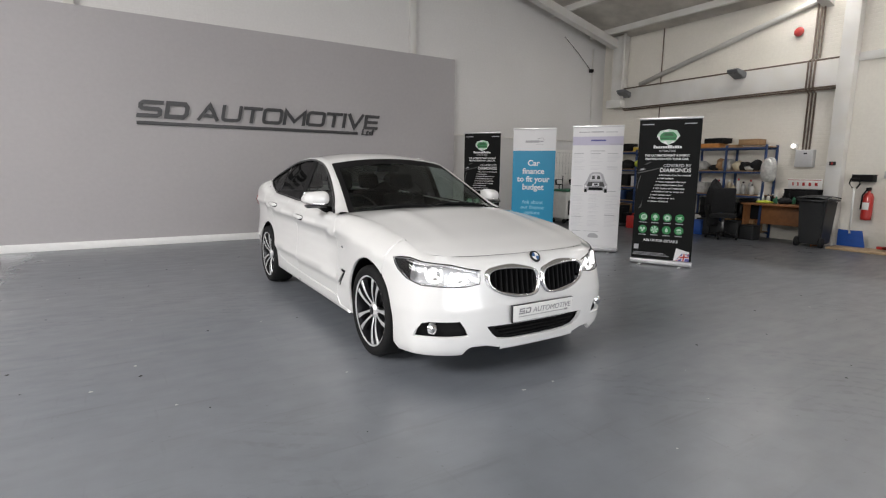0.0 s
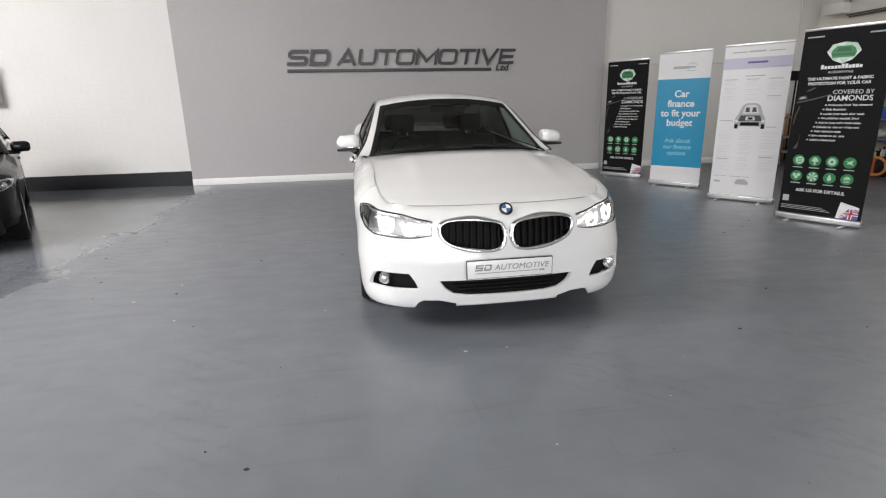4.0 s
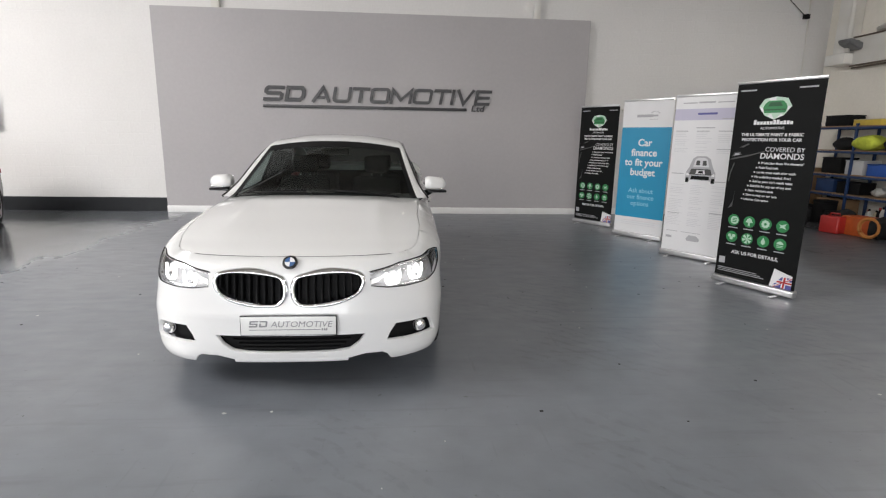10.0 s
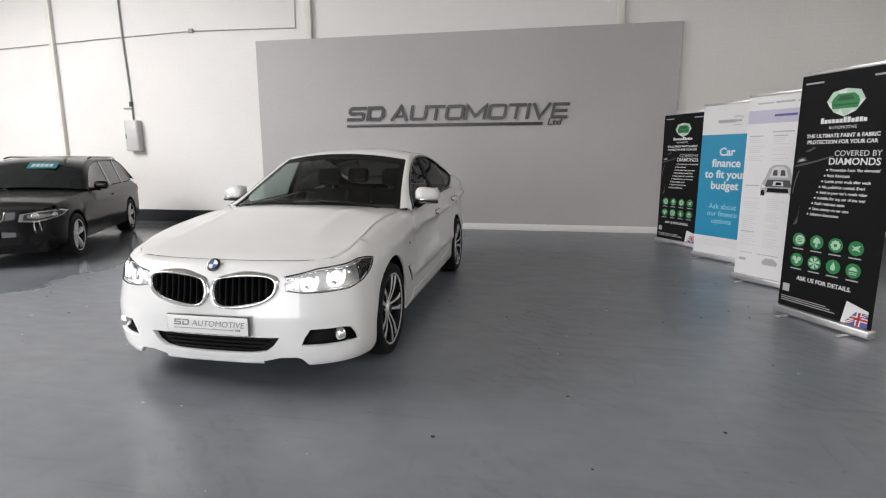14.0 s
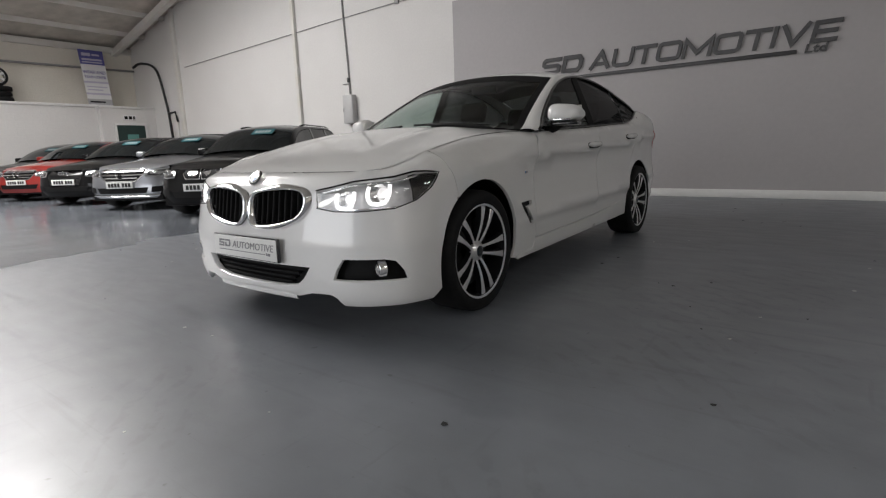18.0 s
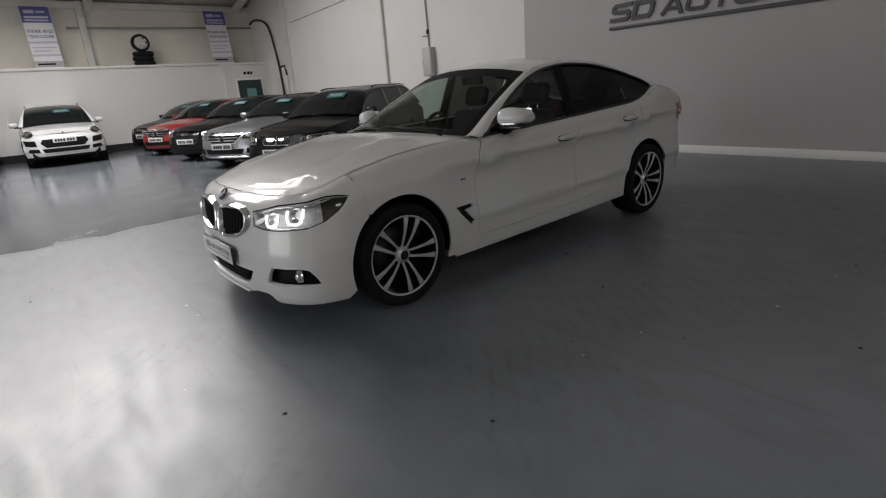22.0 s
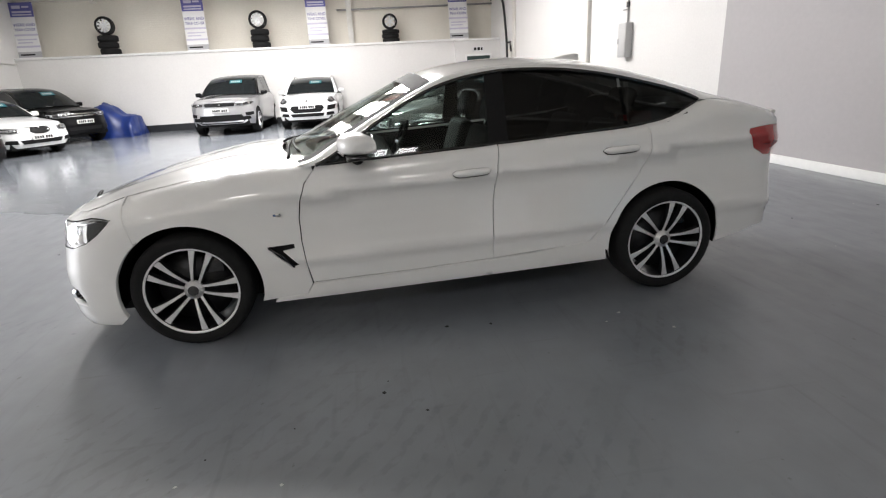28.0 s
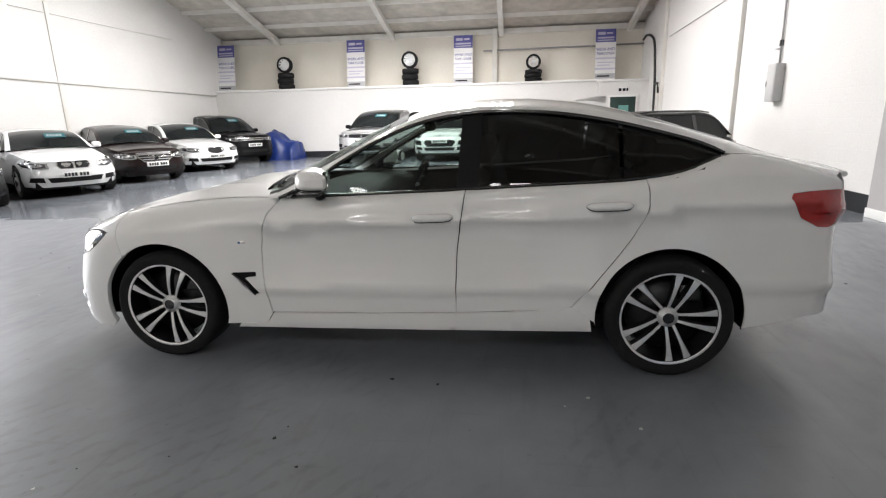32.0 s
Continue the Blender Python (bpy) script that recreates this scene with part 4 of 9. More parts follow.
        # lower bright strip between the rings and the inner end
        strip = [m(np.array(q[0]), np.array(q[1])) + np.array((-0.014 * s, 0.024, 0)) for q in spline(Xz([(0.482, 0.65), (0.53, 0.668), (0.57, 0.69)]), 8)]
        child("light_strip", tube("light_strip", strip, [0.013] * 5 + [0.009] * 4, LED_SOFT, 8), h, "lit inner strip")
        sweep = [m(np.array(q[0]), np.array(q[1])) + np.array((-0.014 * s, 0.02, 0)) for q in spline(Xz([(0.57, 0.628), (0.66, 0.625)]) + Yz([(-2.045, 0.634), (-1.98, 0.656)]), 14)]
        child("lower_trim", tube("lower_trim", sweep, 0.007, LAMP_BRIGHT, 8), h, "bright lower trim")

    # badge on the nose
    nose_badge = lathe("badge", [(0.0, 0.0), (0.004, 0.03), (0.006, 0.041), (0.0, 0.044)], BADGE_DARK, 28)
    b = child("badge", nose_badge, base, "round black, white and blue badge")
    pb = B.at(np.array(0.0), np.array(0.772))
    b.matrix_basis = Matrix.Translation(Vector(pb) + Vector((0, -0.006, 0.006))) @ pose(0, 0, 0, 0, 0, -90) @ pose(0, 0, 0, 0, -38, 0)
    quarters = []
    for k in range(4):
        a0 = k * math.pi / 2
        quarters.append((mesh_of("quarter", ([(0.007, 0, 0)] + [(0.0068, 0.029 * math.cos(a0 + t), 0.029 * math.sin(a0 + t)) for t in np.linspace(0, math.pi / 2, 7)], None, [tuple(range(8))]), BADGE_BLUE if k % 2 else BADGE_WHITE), None))
    child("badge_centre", joined("badge_centre", quarters), b)

    # dealer plate
    plate = child("number_plate", box_mesh("number_plate", -0.272, -2.32, 0.372, 0.272, -2.3, 0.490, BADGE_DARK, 0.004), base, "white dealer plate with grey writing")
    child("plate_face", box_mesh("plate_face", -0.267, -2.3235, 0.377, 0.267, -2.319, 0.485, PLATE_WHITE, 0.002), plate)
    word = text_mesh("plate_word", "AUTOMOTIVE", 0.05, PLATE_GREY, 0.0008, 0.0, 0.2, 1.08)
    child("plate_word", word, plate).matrix_basis = pose(-0.1, -2.3245, 0.425, 90)
    for x, q in ((-0.222, [(0, 0), (0.047, 0), (0.051, 0.0225), (0.014, 0.0225), (0.0155, 0.03), (0.053, 0.03), (0.0545, 0.038), (0.008, 0.038), (0.004, 0.0155), (0.041, 0.0155), (0.0398, 0.0085), (0.0015, 0.0085)]),
                 (-0.166, [(0, 0), (0.038, 0), (0.046, 0.007), (0.0505, 0.031), (0.045, 0.038), (0.007, 0.038), (0.0055, 0.03), (0.04, 0.03), (0.0365, 0.0085), (0.0115, 0.0085), (0.0145, 0.0225), (0.0045, 0.0225)])):
        child("plate_letter", prism("plate_letter", q, 0, 0.0012, PLATE_GREY), plate).matrix_basis = pose(x, -2.3245, 0.425, 90)
    child("plate_rule", box_mesh("plate_rule", -0.222, -2.3257, 0.407, 0.178, -2.3235, 0.4105, PLATE_GREY), plate)
    for x in (0.186, 0.199, 0.21):
        child("plate_bar", box_mesh("plate_bar", x, -2.3257, 0.403, x + 0.008, -2.3235, 0.416, PLATE_GREY), plate)

    # side panels
    for s in (1, -1):
        m, flip = side_map[s], s < 0
        wing = [(a, b) for a, b in ring(-1.46, 0.388, 126, -17, 24)] + Yz([(-0.83, 0.24), (-0.79, 0.30), (-0.808, 0.42), (-0.82, 0.56), (-0.818, 0.70), (-0.80, 0.80), (-0.765, 0.90), (-0.71, 0.965)])
        wing += toparc(-0.72, -1.738, 30) + Yz([(-1.732, 0.80)])
        vent = Yz([(-1.02, 0.555), (-0.865, 0.56), (-0.863, 0.532), (-0.93, 0.522), (-0.845, 0.425), (-0.89, 0.412), (-0.97, 0.495)])
        wing_o = child("front_wing", mesh_of("front_wing", patch(shrink(wing, gap), m, step, [vent], 0.02, 0.0, flip), PAINT), base)
        joint = Yz([(-1.78, 0.62), (-1.69, 0.655), (-1.69, 0.80), (-1.70, 0.86), (-1.78, 0.845)])
        child("joint_strip", mesh_of("joint_strip", patch(joint, m, 0.03, (), 0.0, -0.004, flip), PAINT), wing_o)
        vb = lambda u, z, m=m: m(u, z) + np.array((-0.025 * s, 0, 0))
        child("air_vent", mesh_of("air_vent", patch(vent, vb, 0.03, (), 0.0, 0.0, flip), BLACK_GLOSS), wing_o, "black hockey-stick shaped vent")
        ribv = [m(np.array(a), np.array(b)) for a, b in Yz([(-1.01, 0.549), (-0.95, 0.505), (-0.88, 0.418)])]
        child("vent_rim", tube("vent_rim", [p + np.array((0.0 * s, 0, 0)) for p in ribv], 0.006, BLACK_GLOSS), wing_o)
        ind = m(U(y=-0.935), np.array(0.735))
        child("wing_badge", box_mesh("wing_badge", -0.002, -0.022, -0.008, 0.003, 0.022, 0.008, CHROME, 0.002), wing_o, "small chrome badge").location = Vector(ind)
        child("badge_stripes", box_mesh("badge_stripes", -0.001, -0.02, -0.006, 0.0036, -0.006, 0.006, BADGE_BLUE, 0.001), wing_o, "blue badge stripes").location = Vector(ind)
        door_f = Yz([(-0.71, 0.965), (-0.765, 0.90), (-0.80, 0.80), (-0.818, 0.70), (-0.82, 0.56), (-0.808, 0.42), (-0.786, 0.308), (-0.2, 0.316), (0.309, 0.335), (0.312, 0.5), (0.32, 0.7), (0.345, 0.88)]) + toparc(0.366, -0.70, 14)
        door_r = Yz([(0.345, 0.88), (0.32, 0.7), (0.312, 0.5), (0.309, 0.335), (0.6, 0.352), (0.92, 0.375), (0.955, 0.395), (1.05, 0.51), (1.16, 0.65), (1.245, 0.77), (1.295, 0.87), (1.318, 0.95), (1.316, 1.02)]) + toparc(1.308, 0.366, 14)
        for nm, o, hy in (("front_door", door_f, (0.075, 0.302, 0.887)), ("rear_door", door_r, (1.005, 1.235, 0.95))):
            d = child(nm, mesh_of(nm, patch(shrink(o, gap), m, step, (), 0.02, 0.0, flip), PAINT), base)
            yy = np.linspace(hy[0], hy[1], 13)
            zz = hy[2] + np.linspace(-0.004, 0.004, 13)
            rad = 0.022 * np.sqrt(np.clip(1 - (np.linspace(-1, 1, 13)) ** 6, 0.05, 1))
            pts = [m(U(y=y), np.array(z)) + np.array((0.026 * s * (1 - 0.75 * abs(k) ** 4), 0, 0)) for y, z, k in zip(yy, zz, np.linspace(-1, 1, 13))]
            hd = child("door_handle", tube("door_handle", pts, rad, PAINT, 12), d, "white pull handle")
            cup = [(a, b) for a, b in spline([(float(U(y=hy[0] + 0.05 + 0.06 + 0.08 * math.cos(t))), hy[2] + 0.012 + 0.044 * math.sin(t)) for t in np.linspace(0, 2 * math.pi, 17)], 24)[:-1]]
            child("handle_cup", mesh_of("handle_cup", patch(cup, m, 0.02, (), 0.004, 0.0025, flip), PAINT), d)
            child("handle_seam", tube("handle_seam", [p + np.array((-0.012 * s, 0, -0.004)) for p in pts], rad + 0.0025, BLACK, 10), d, "dark gap round the handle")
        quarter = [(a, b) for a, b in ring(1.46, 0.385, 193, -8, 40)] + Yz([(1.85, 0.285), (2.03, 0.32), (2.15, 0.345)]) + [(float(B.s[-1]) - 0.02, 0.37), (float(B.s[-1]) - 0.02, 0.7)]
        quarter += [(float(B.s[-1]) - 0.02, 1.03)] + toparc(2.34, 1.3085, 18) + Yz([(1.3165, 1.02), (1.3185, 0.95), (1.2955, 0.87), (1.2455, 0.77), (1.1605, 0.65), (1.0505, 0.51), (0.9555, 0.395), (0.95, 0.37), (1.07, 0.30)])
        tail = Yz([(1.993, 0.985), (2.003, 1.008), (2.08, 1.016), (2.17, 1.02)]) + [(float(U(y=2.22)) + 0.12, 1.016), (float(U(y=2.22)) + 0.13, 0.93), (float(U(y=2.22)) + 0.1, 0.84)] + Yz([(2.24, 0.822), (2.17, 0.828), (2.07, 0.878), (2.02, 0.942)])
        qo = child("rear_quarter", mesh_of("rear_quarter", patch(shrink(quarter, gap * 0.6), m, step, [tail], 0.01, 0.0, flip), PAINT), base)
        tl = child("tail_light", mesh_of("tail_light", patch(shrink(tail, 0.002), m, 0.04, (), 0.012, 0.004, flip), TAIL_RED), base, "red tail light")
        inner = lambda u, z, m=m: m(u, z) + np.array((-0.03 * s, -0.03, 0))
        child("reflector", mesh_of("reflector", patch(tail, inner, 0.05, (), 0.0, 0.0, flip), TAIL_DARK), tl)
        # sill
        sill = Yz([(-1.02, 0.205), (-0.6, 0.208), (0.2, 0.222), (1.06, 0.245), (1.045, 0.345), (0.953, 0.39), (0.6, 0.347), (0.309, 0.33), (-0.2, 0.311), (-0.786, 0.303), (-0.83, 0.24), (-1.0, 0.235)])
        child("side_skirt", mesh_of("side_skirt", patch(shrink(sill, gap * 0.7), m, 0.05, (), 0.06, 0.006, flip), PAINT), base)
        # inner shell and arch liner
        uu, vv = np.linspace(float(U(y=-1.98)), B.s[-1], 60), np.linspace(0.25, 1.0, 12)
        hide, V, F = np.zeros((60, 12), bool), [], []
        for i, a in enumerate(uu):
            y = np.interp(a, B.s, B.c[:, 1])
            for j, k in enumerate(vv):
                z = 0.25 + (B.zt(y) - 0.02 - 0.25) * (k - 0.25) / 0.75
                p = m(np.array(a), np.array(z))
                V.append(p * np.array((0.978, 0.994, 1)))
                hide[i, j] = (y > 1.7 and z < 0.5) or (y < -1.8 and z < 0.6) or min(math.hypot(y + 1.46, z - 0.335), math.hypot(y - 1.46, z - 0.335)) < 0.43
        for i in range(59):
            for j in range(11):
                if not (hide[i, j] or hide[i + 1, j] or hide[i, j + 1] or hide[i + 1, j + 1]):
                    F.append((i * 12 + j, i * 12 + j + 1, (i + 1) * 12 + j + 1, (i + 1) * 12 + j))
        child("inner_shell", mesh_of("inner_shell", (V, None, F), BLACK), base)
        for yc in (-1.46, 1.46):
            rows = []
            for t in np.linspace(radians(-10), radians(190), 30):
                e = m(U(y=yc) + 0.39 * math.cos(t), np.array(0.335 + 0.39 * math.sin(t)))
                rows.append([e * np.array((1 - 0.03, 1, 1)), (e[0] - 0.03 * s, yc + 0.40 * math.cos(t), 0.335 + 0.40 * math.sin(t)), (0.45 * s, yc + 0.42 * math.cos(t), 0.335 + 0.42 * math.sin(t)), (0.45 * s, yc, 0.335)])
            child("arch_liner", grid_mesh("arch_liner", rows, BLACK), base, "black plastic wheel arch liner")

    # bonnet
    ys = np.r_[np.linspace(-2.09, -1.8, 9), np.linspace(-1.74, -0.70, 16)]
    left = B.line(ys) - np.array((0.002, 0, 0))
    lead = B.at(U(x=0.55), np.array(0.803))
    crown = [(0, -0.075 * (1 - smooth(-2.09, -1.5, y)) - 0.25 * smooth(-1.5, -0.7, y), np.interp(y, [-2.09, -1.9, -1.5, -1.1, -0.7], [0.0, 0.02, 0.05, 0.058, 0.05])) for y in ys]
    v = np.linspace(-1, 1, 41)
    rows = []
    for p, c, y in zip(left, crown, ys):
        row = []
        for q in v:
            k = 1 - abs(q) ** 2.2
            dome = 0.012 * math.exp(-((abs(q) - 0.62) / 0.09) ** 2) * smooth(-2.05, -1.5, y) * (1 - smooth(-1.15, -0.75, y))
            row.append((p[0] * q, p[1] + c[1] * k, p[2] + c[2] * k + dome))
        rows.append(row)
    lead = [B.at(np.sign(q) * abs(q) * U(y=-2.09), np.interp(abs(q), [0, 0.8, 1], [0.8, 0.801, float(B.zt(-2.09))])) for q in v]
    shift = [np.array(lead[k]) - np.array(rows[0][k]) for k in range(len(v))]
    for i, y in enumerate(ys):
        w = float(1 - smooth(-2.09, -1.6, y))
        rows[i] = [tuple(np.array(p) + d * w) for p, d in zip(rows[i], shift)]
    child("bonnet", grid_mesh("bonnet", rows, PAINT), base, "white bonnet with two raised creases")
    for s in (1, -1):
        under = B.line(np.linspace(-2.08, -0.72, 40))
        child("bonnet_gutter", grid_mesh("bonnet_gutter", [[((p[0] + dx) * s, p[1], p[2] + dz) for dx, dz in ((-0.05, -0.006), (-0.02, -0.009), (0.01, -0.014), (0.03, -0.032))] for p in under], PAINT), base)
    # cowl under the windscreen
    arch_of = lambda x: 1 - (x / 0.78) ** 2
    rows = [[(x, -0.70 - 0.24 * arch_of(x) + dy, z + 0.05 * arch_of(x)) for dy, z in ((-0.05, 0.955), (0.0, 0.945), (0.06, 0.955), (0.14, 0.985))] for x in np.linspace(-0.775, 0.775, 25)]
    child("cowl", grid_mesh("cowl", rows, BLACK), base, "black plastic cowl")
    for x0, x1 in ((0.62, -0.02), (-0.08, -0.68)):
        at = lambda x, d, h: (x, -0.76 - 0.15 * arch_of(x) + d, 0.985 + 0.055 * arch_of(x) + h)
        wiper = child("wiper", tube("wiper", [at(x0, -0.05, 0.0), at(x0 - 0.06, -0.03, 0.012), at((x0 + x1) / 2, 0.0, 0.016), at(x1 + 0.12, 0.02, 0.022)], 0.009, BLACK, 8), base, "black wiper arm")
        child("wiper_blade", tube("wiper_blade", [at(x, 0.035, 0.022) for x in np.linspace(x0 - 0.06, x1, 8)], 0.008, BLACK, 6), wiper)

    # pillars, roof and glass
    O = spline([(0.865, -0.75, 0.985), (0.855, -0.66, 1.0), (0.79, -0.5, 1.085), (0.738, -0.31, 1.2), (0.695, -0.11, 1.305), (0.665, 0.08, 1.378), (0.648, 0.27, 1.418), (0.642, 0.5, 1.437), (0.648, 0.82, 1.424), (0.664, 1.12, 1.378), (0.69, 1.42, 1.305), (0.718, 1.6, 1.25), (0.74, 1.705, 1.2)], 44)
    I = spline([(0.775, -0.79, 0.995), (0.755, -0.7, 1.025), (0.715, -0.52, 1.125), (0.672, -0.3, 1.24), (0.632, -0.07, 1.355), (0.605, 0.1, 1.425), (0.575, 0.3, 1.458), (0.565, 0.5, 1.47), (0.567, 0.85, 1.462), (0.57, 1.15, 1.425), (0.575, 1.45, 1.352), (0.58, 1.62, 1.30), (0.585, 1.76, 1.26)], 44)
    # tail part of the pillar
    O2 = np.array([(0.74, 1.705, 1.2)] + [tuple(B.line(y)) for y in np.linspace(1.74, 2.345, 12)])
    I2 = spline([(0.585, 1.76, 1.26), (0.60, 1.95, 1.195), (0.61, 2.13, 1.14), (0.6, 2.35, 1.085)], 12)
    glass_start = int(np.argmin(np.abs(I[:, 1] - 0.02)))
    roof_end = int(np.argmin(np.abs(I[:, 1] - 1.3)))
    for s in (1, -1):
        child("roof_rail", ribbon("roof_rail", O, I, 0.012, PAINT, s), base)
        child("rear_pillar", ribbon("rear_pillar", O2, I2, 0.01, PAINT, s), base)
    ws = I[:glass_start + 1]
    cr = [(0, -0.13 * (1 - k) - 0.05 * k, 0.055 + 0.0 * k) for k in np.linspace(0, 1, len(ws))]
    child("windscreen", loft("windscreen", ws - np.array((0.004, 0, 0)), cr, GLASS_FRONT, 25), base, "clear windscreen")
    band = loft("windscreen_band", ws[-3:] - np.array((0.004, 0, -0.002)), [(0, -0.055, 0.057)] * 3, BLACK, 25)
    child("windscreen_band", band, base, "black printed edge")
    for s in (1, -1):
        child("windscreen_band", ribbon("windscreen_band", ws + np.array((-0.003, 0, 0.003)), ws + np.array((-0.045, -0.014, 0.011)), 0.0, BLACK, s, 4), base, "black printed edge")
    rf = I[glass_start:roof_end + 1]
    cr = [(0, -0.05 * (1 - k), 0.055 - 0.012 * abs(2 * k - 1)) for k in np.linspace(0, 1, len(rf))]
    child("roof", loft("roof", rf, cr, PAINT, 25), base)
    rg = np.vstack([I[roof_end:], I2[1:8]])
    child("rear_window", loft("rear_window", rg - np.array((0.004, 0, 0)), [(0, 0.02 * k, 0.043 - 0.02 * k) for k in np.linspace(0, 1, len(rg))], GLASS_DARK, 21), base, "dark tinted rear window")
    lid = I2[7:]
    wide = int(np.argmax(B.c[:, 0]))
    tail_u = lambda x: np.interp(x, B.c[wide:, 0][::-1], B.s[wide:][::-1])
    v = np.linspace(-1, 1, 25)
    rows = [[(p[0] * q, p[1] + 0.03 * (1 - abs(q) ** 2.2), p[2] + 0.022 * (1 - abs(q) ** 2.2)) for q in v] for p in lid]
    for z in (1.055, 1.02, 0.9):
        rows.append([B.at(np.sign(q) * tail_u(abs(q) * 0.76), np.array(z)) + np.array((0, 0.004, 0)) if abs(q) > 0.01 else np.array((0, B.at(tail_u(0.03), np.array(z))[1] + 0.004, z)) for q in v])
    child("tailgate", grid_mesh("tailgate", rows, PAINT), base)
    child("tail_spoiler", tube("tail_spoiler", [(x, 2.352 + 0.035 * (1 - (x / 0.64) ** 2), 1.076 + 0.022 * (1 - (x / 0.64) ** 2)) for x in np.linspace(-0.64, 0.64, 17)], 0.014, PAINT, 10), base)
    fin = [[(x, 1.02 + y, z) for x, y, z in r] for r in (((-0.03, 0, 1.5), (0, 0, 1.505), (0.03, 0, 1.5)), ((-0.03, 0.1, 1.495), (0, 0.1, 1.522), (0.03, 0.1, 1.495)), ((-0.022, 0.17, 1.485), (0, 0.17, 1.528), (0.022, 0.17, 1.485)), ((-0.005, 0.2, 1.48), (0, 0.2, 1.522), (0.005, 0.2, 1.48)))]
    child("roof_aerial", grid_mesh("roof_aerial", fin, PAINT), base, "white shark-fin aerial")

    # side glass: front clear, rear tinted
    def glass_side(y, z):
        b = B.line(y)
        x0, z0 = b[..., 0] - 0.012, b[..., 2]
        xo, zo = np.interp(y, O[:, 1], O[:, 0]) - 0.006, np.interp(y, O[:, 1], O[:, 2])
        k = np.clip((z - z0) / np.maximum(zo - z0, 0.02), 0, 1)
        return np.stack([x0 + (xo - x0) * (k ** 1.08), y, z], -1)
    upper = [(y, z - 0.004) for _, y, z in O[3:]]
    low_edge = lambda y0, y1, n: [(y, float(B.zt(y)) + 0.004) for y in np.linspace(y0, y1, n)]
    def section(y0, y1):
        up = [(y, z) for y, z in upper if y0 + 0.01 < y < y1 - 0.01]
        zo = lambda y: float(np.interp(y, [q[0] for q in upper], [q[1] for q in upper]))
        return low_edge(y0, y1, 10) + [(y1, zo(y1))] + up[::-1] + [(y0, zo(y0))]
    for s in (1, -1):
        gm = glass_side if s > 0 else (lambda y, z: glass_side(y, z) * np.array((-1, 1, 1)))
        child("door_glass", mesh_of("door_glass", patch(section(-0.5, 0.33), gm, 0.06, (), 0.0, -0.004, s < 0), GLASS_FRONT), base, "clear front door glass")
        child("door_glass", mesh_of("door_glass", patch(section(0.42, 1.18), gm, 0.06, (), 0.0, -0.004, s < 0), GLASS_DARK), base, "dark tinted rear door glass")
        child("quarter_glass", mesh_of("quarter_glass", patch(section(1.2, 1.69), gm, 0.05, (), 0.0, -0.002, s < 0), GLASS_DARK), base, "dark tinted quarter glass")
        child("window_post", mesh_of("window_post", patch([(0.315, float(B.zt(0.315))), (0.435, float(B.zt(0.435))), (0.45, 1.428), (0.34, 1.42)], gm, 0.06, (), 0.008, 0.003, s < 0), BLACK), base, "black window post")
        child("mirror_corner", mesh_of("mirror_corner", patch([(-0.66, float(B.zt(-0.66))), (-0.485, float(B.zt(-0.48))), (-0.485, 1.09), (-0.52, 1.07)], gm, 0.05, (), 0.008, 0.003, s < 0), BLACK_GLOSS), base)
        rim = [gm(np.array(y), np.array(float(B.zt(y)) + 0.004)) + np.array((0.006 * s, 0, 0)) for y in np.linspace(-0.66, 1.68, 40)]
        child("window_trim", tube("window_trim", rim, 0.0075, BLACK_GLOSS, 8), base, "black window trim")
        rim = [(p[0] * s + 0.002 * s, p[1], p[2]) for p in O[1:]]
        child("window_trim", tube("window_trim", rim, 0.011, BLACK_GLOSS, 8), base, "black window trim")

    # mirrors
    for s in (1, -1):
        mir = new("door_mirror")
        mir.parent = base
        tagged(mir, "white door mirror on a black stalk")
        rows = []
        for k in np.linspace(0, 1, 15):
            x = 0.845 + 0.195 * k
            h = (0.068 - 0.012 * k) * (1 - abs(2 * (k * 0.92 + 0.06) - 1) ** 4.5) ** 0.6 + 0.004
            d = 0.098 * (1 - abs(2 * (k * 0.9 + 0.05) - 1) ** 4) ** 0.5 + 0.006
            yc = -0.445 + 0.06 * k * k - 0.02
            zc = 1.088 + 0.008 * (1 - k)
            rows.append([(x * s, yc + d * (-1.0 if math.cos(t) > 0 else 0.72) * abs(math.cos(t)) ** 0.8, zc + h * (1.0 if math.sin(t) > 0 else 0.72) * math.copysign(abs(math.sin(t)) ** (0.8 if math.sin(t) > 0 else 0.45), math.sin(t))) for t in np.linspace(0, 2 * math.pi, 22, endpoint=False)])
        me = grid_mesh("mirror_shell", rows, PAINT, close=True)
        bm = bmesh.new()
        bm.from_mesh(me)
        bm.verts.ensure_lookup_table()
        for ids in (range(22), range(14 * 22, 15 * 22)):
            bm.faces.new([bm.verts[i] for i in ids])
        bmesh.ops.recalc_face_normals(bm, faces=bm.faces)
        bm.to_mesh(me)
        bm.free()
        child("mirror_shell", me, mir, "white mirror shell")
        child("mirror_base", box_mesh("mirror_base", -0.085, -0.085, -0.012, 0.09, 0.04, 0.012, BLACK_GLOSS, 0.01), mir, "black lower shell").matrix_basis = pose(0.945 * s, -0.44, 1.03, 0, 0, 8 * s)
        child("mirror_stalk", tube("mirror_stalk", [(0.82 * s, -0.46, 0.995), (0.87 * s, -0.45, 1.01), (0.92 * s, -0.445, 1.035)], [0.035, 0.028, 0.02], BLACK, 10), mir, "black stalk")
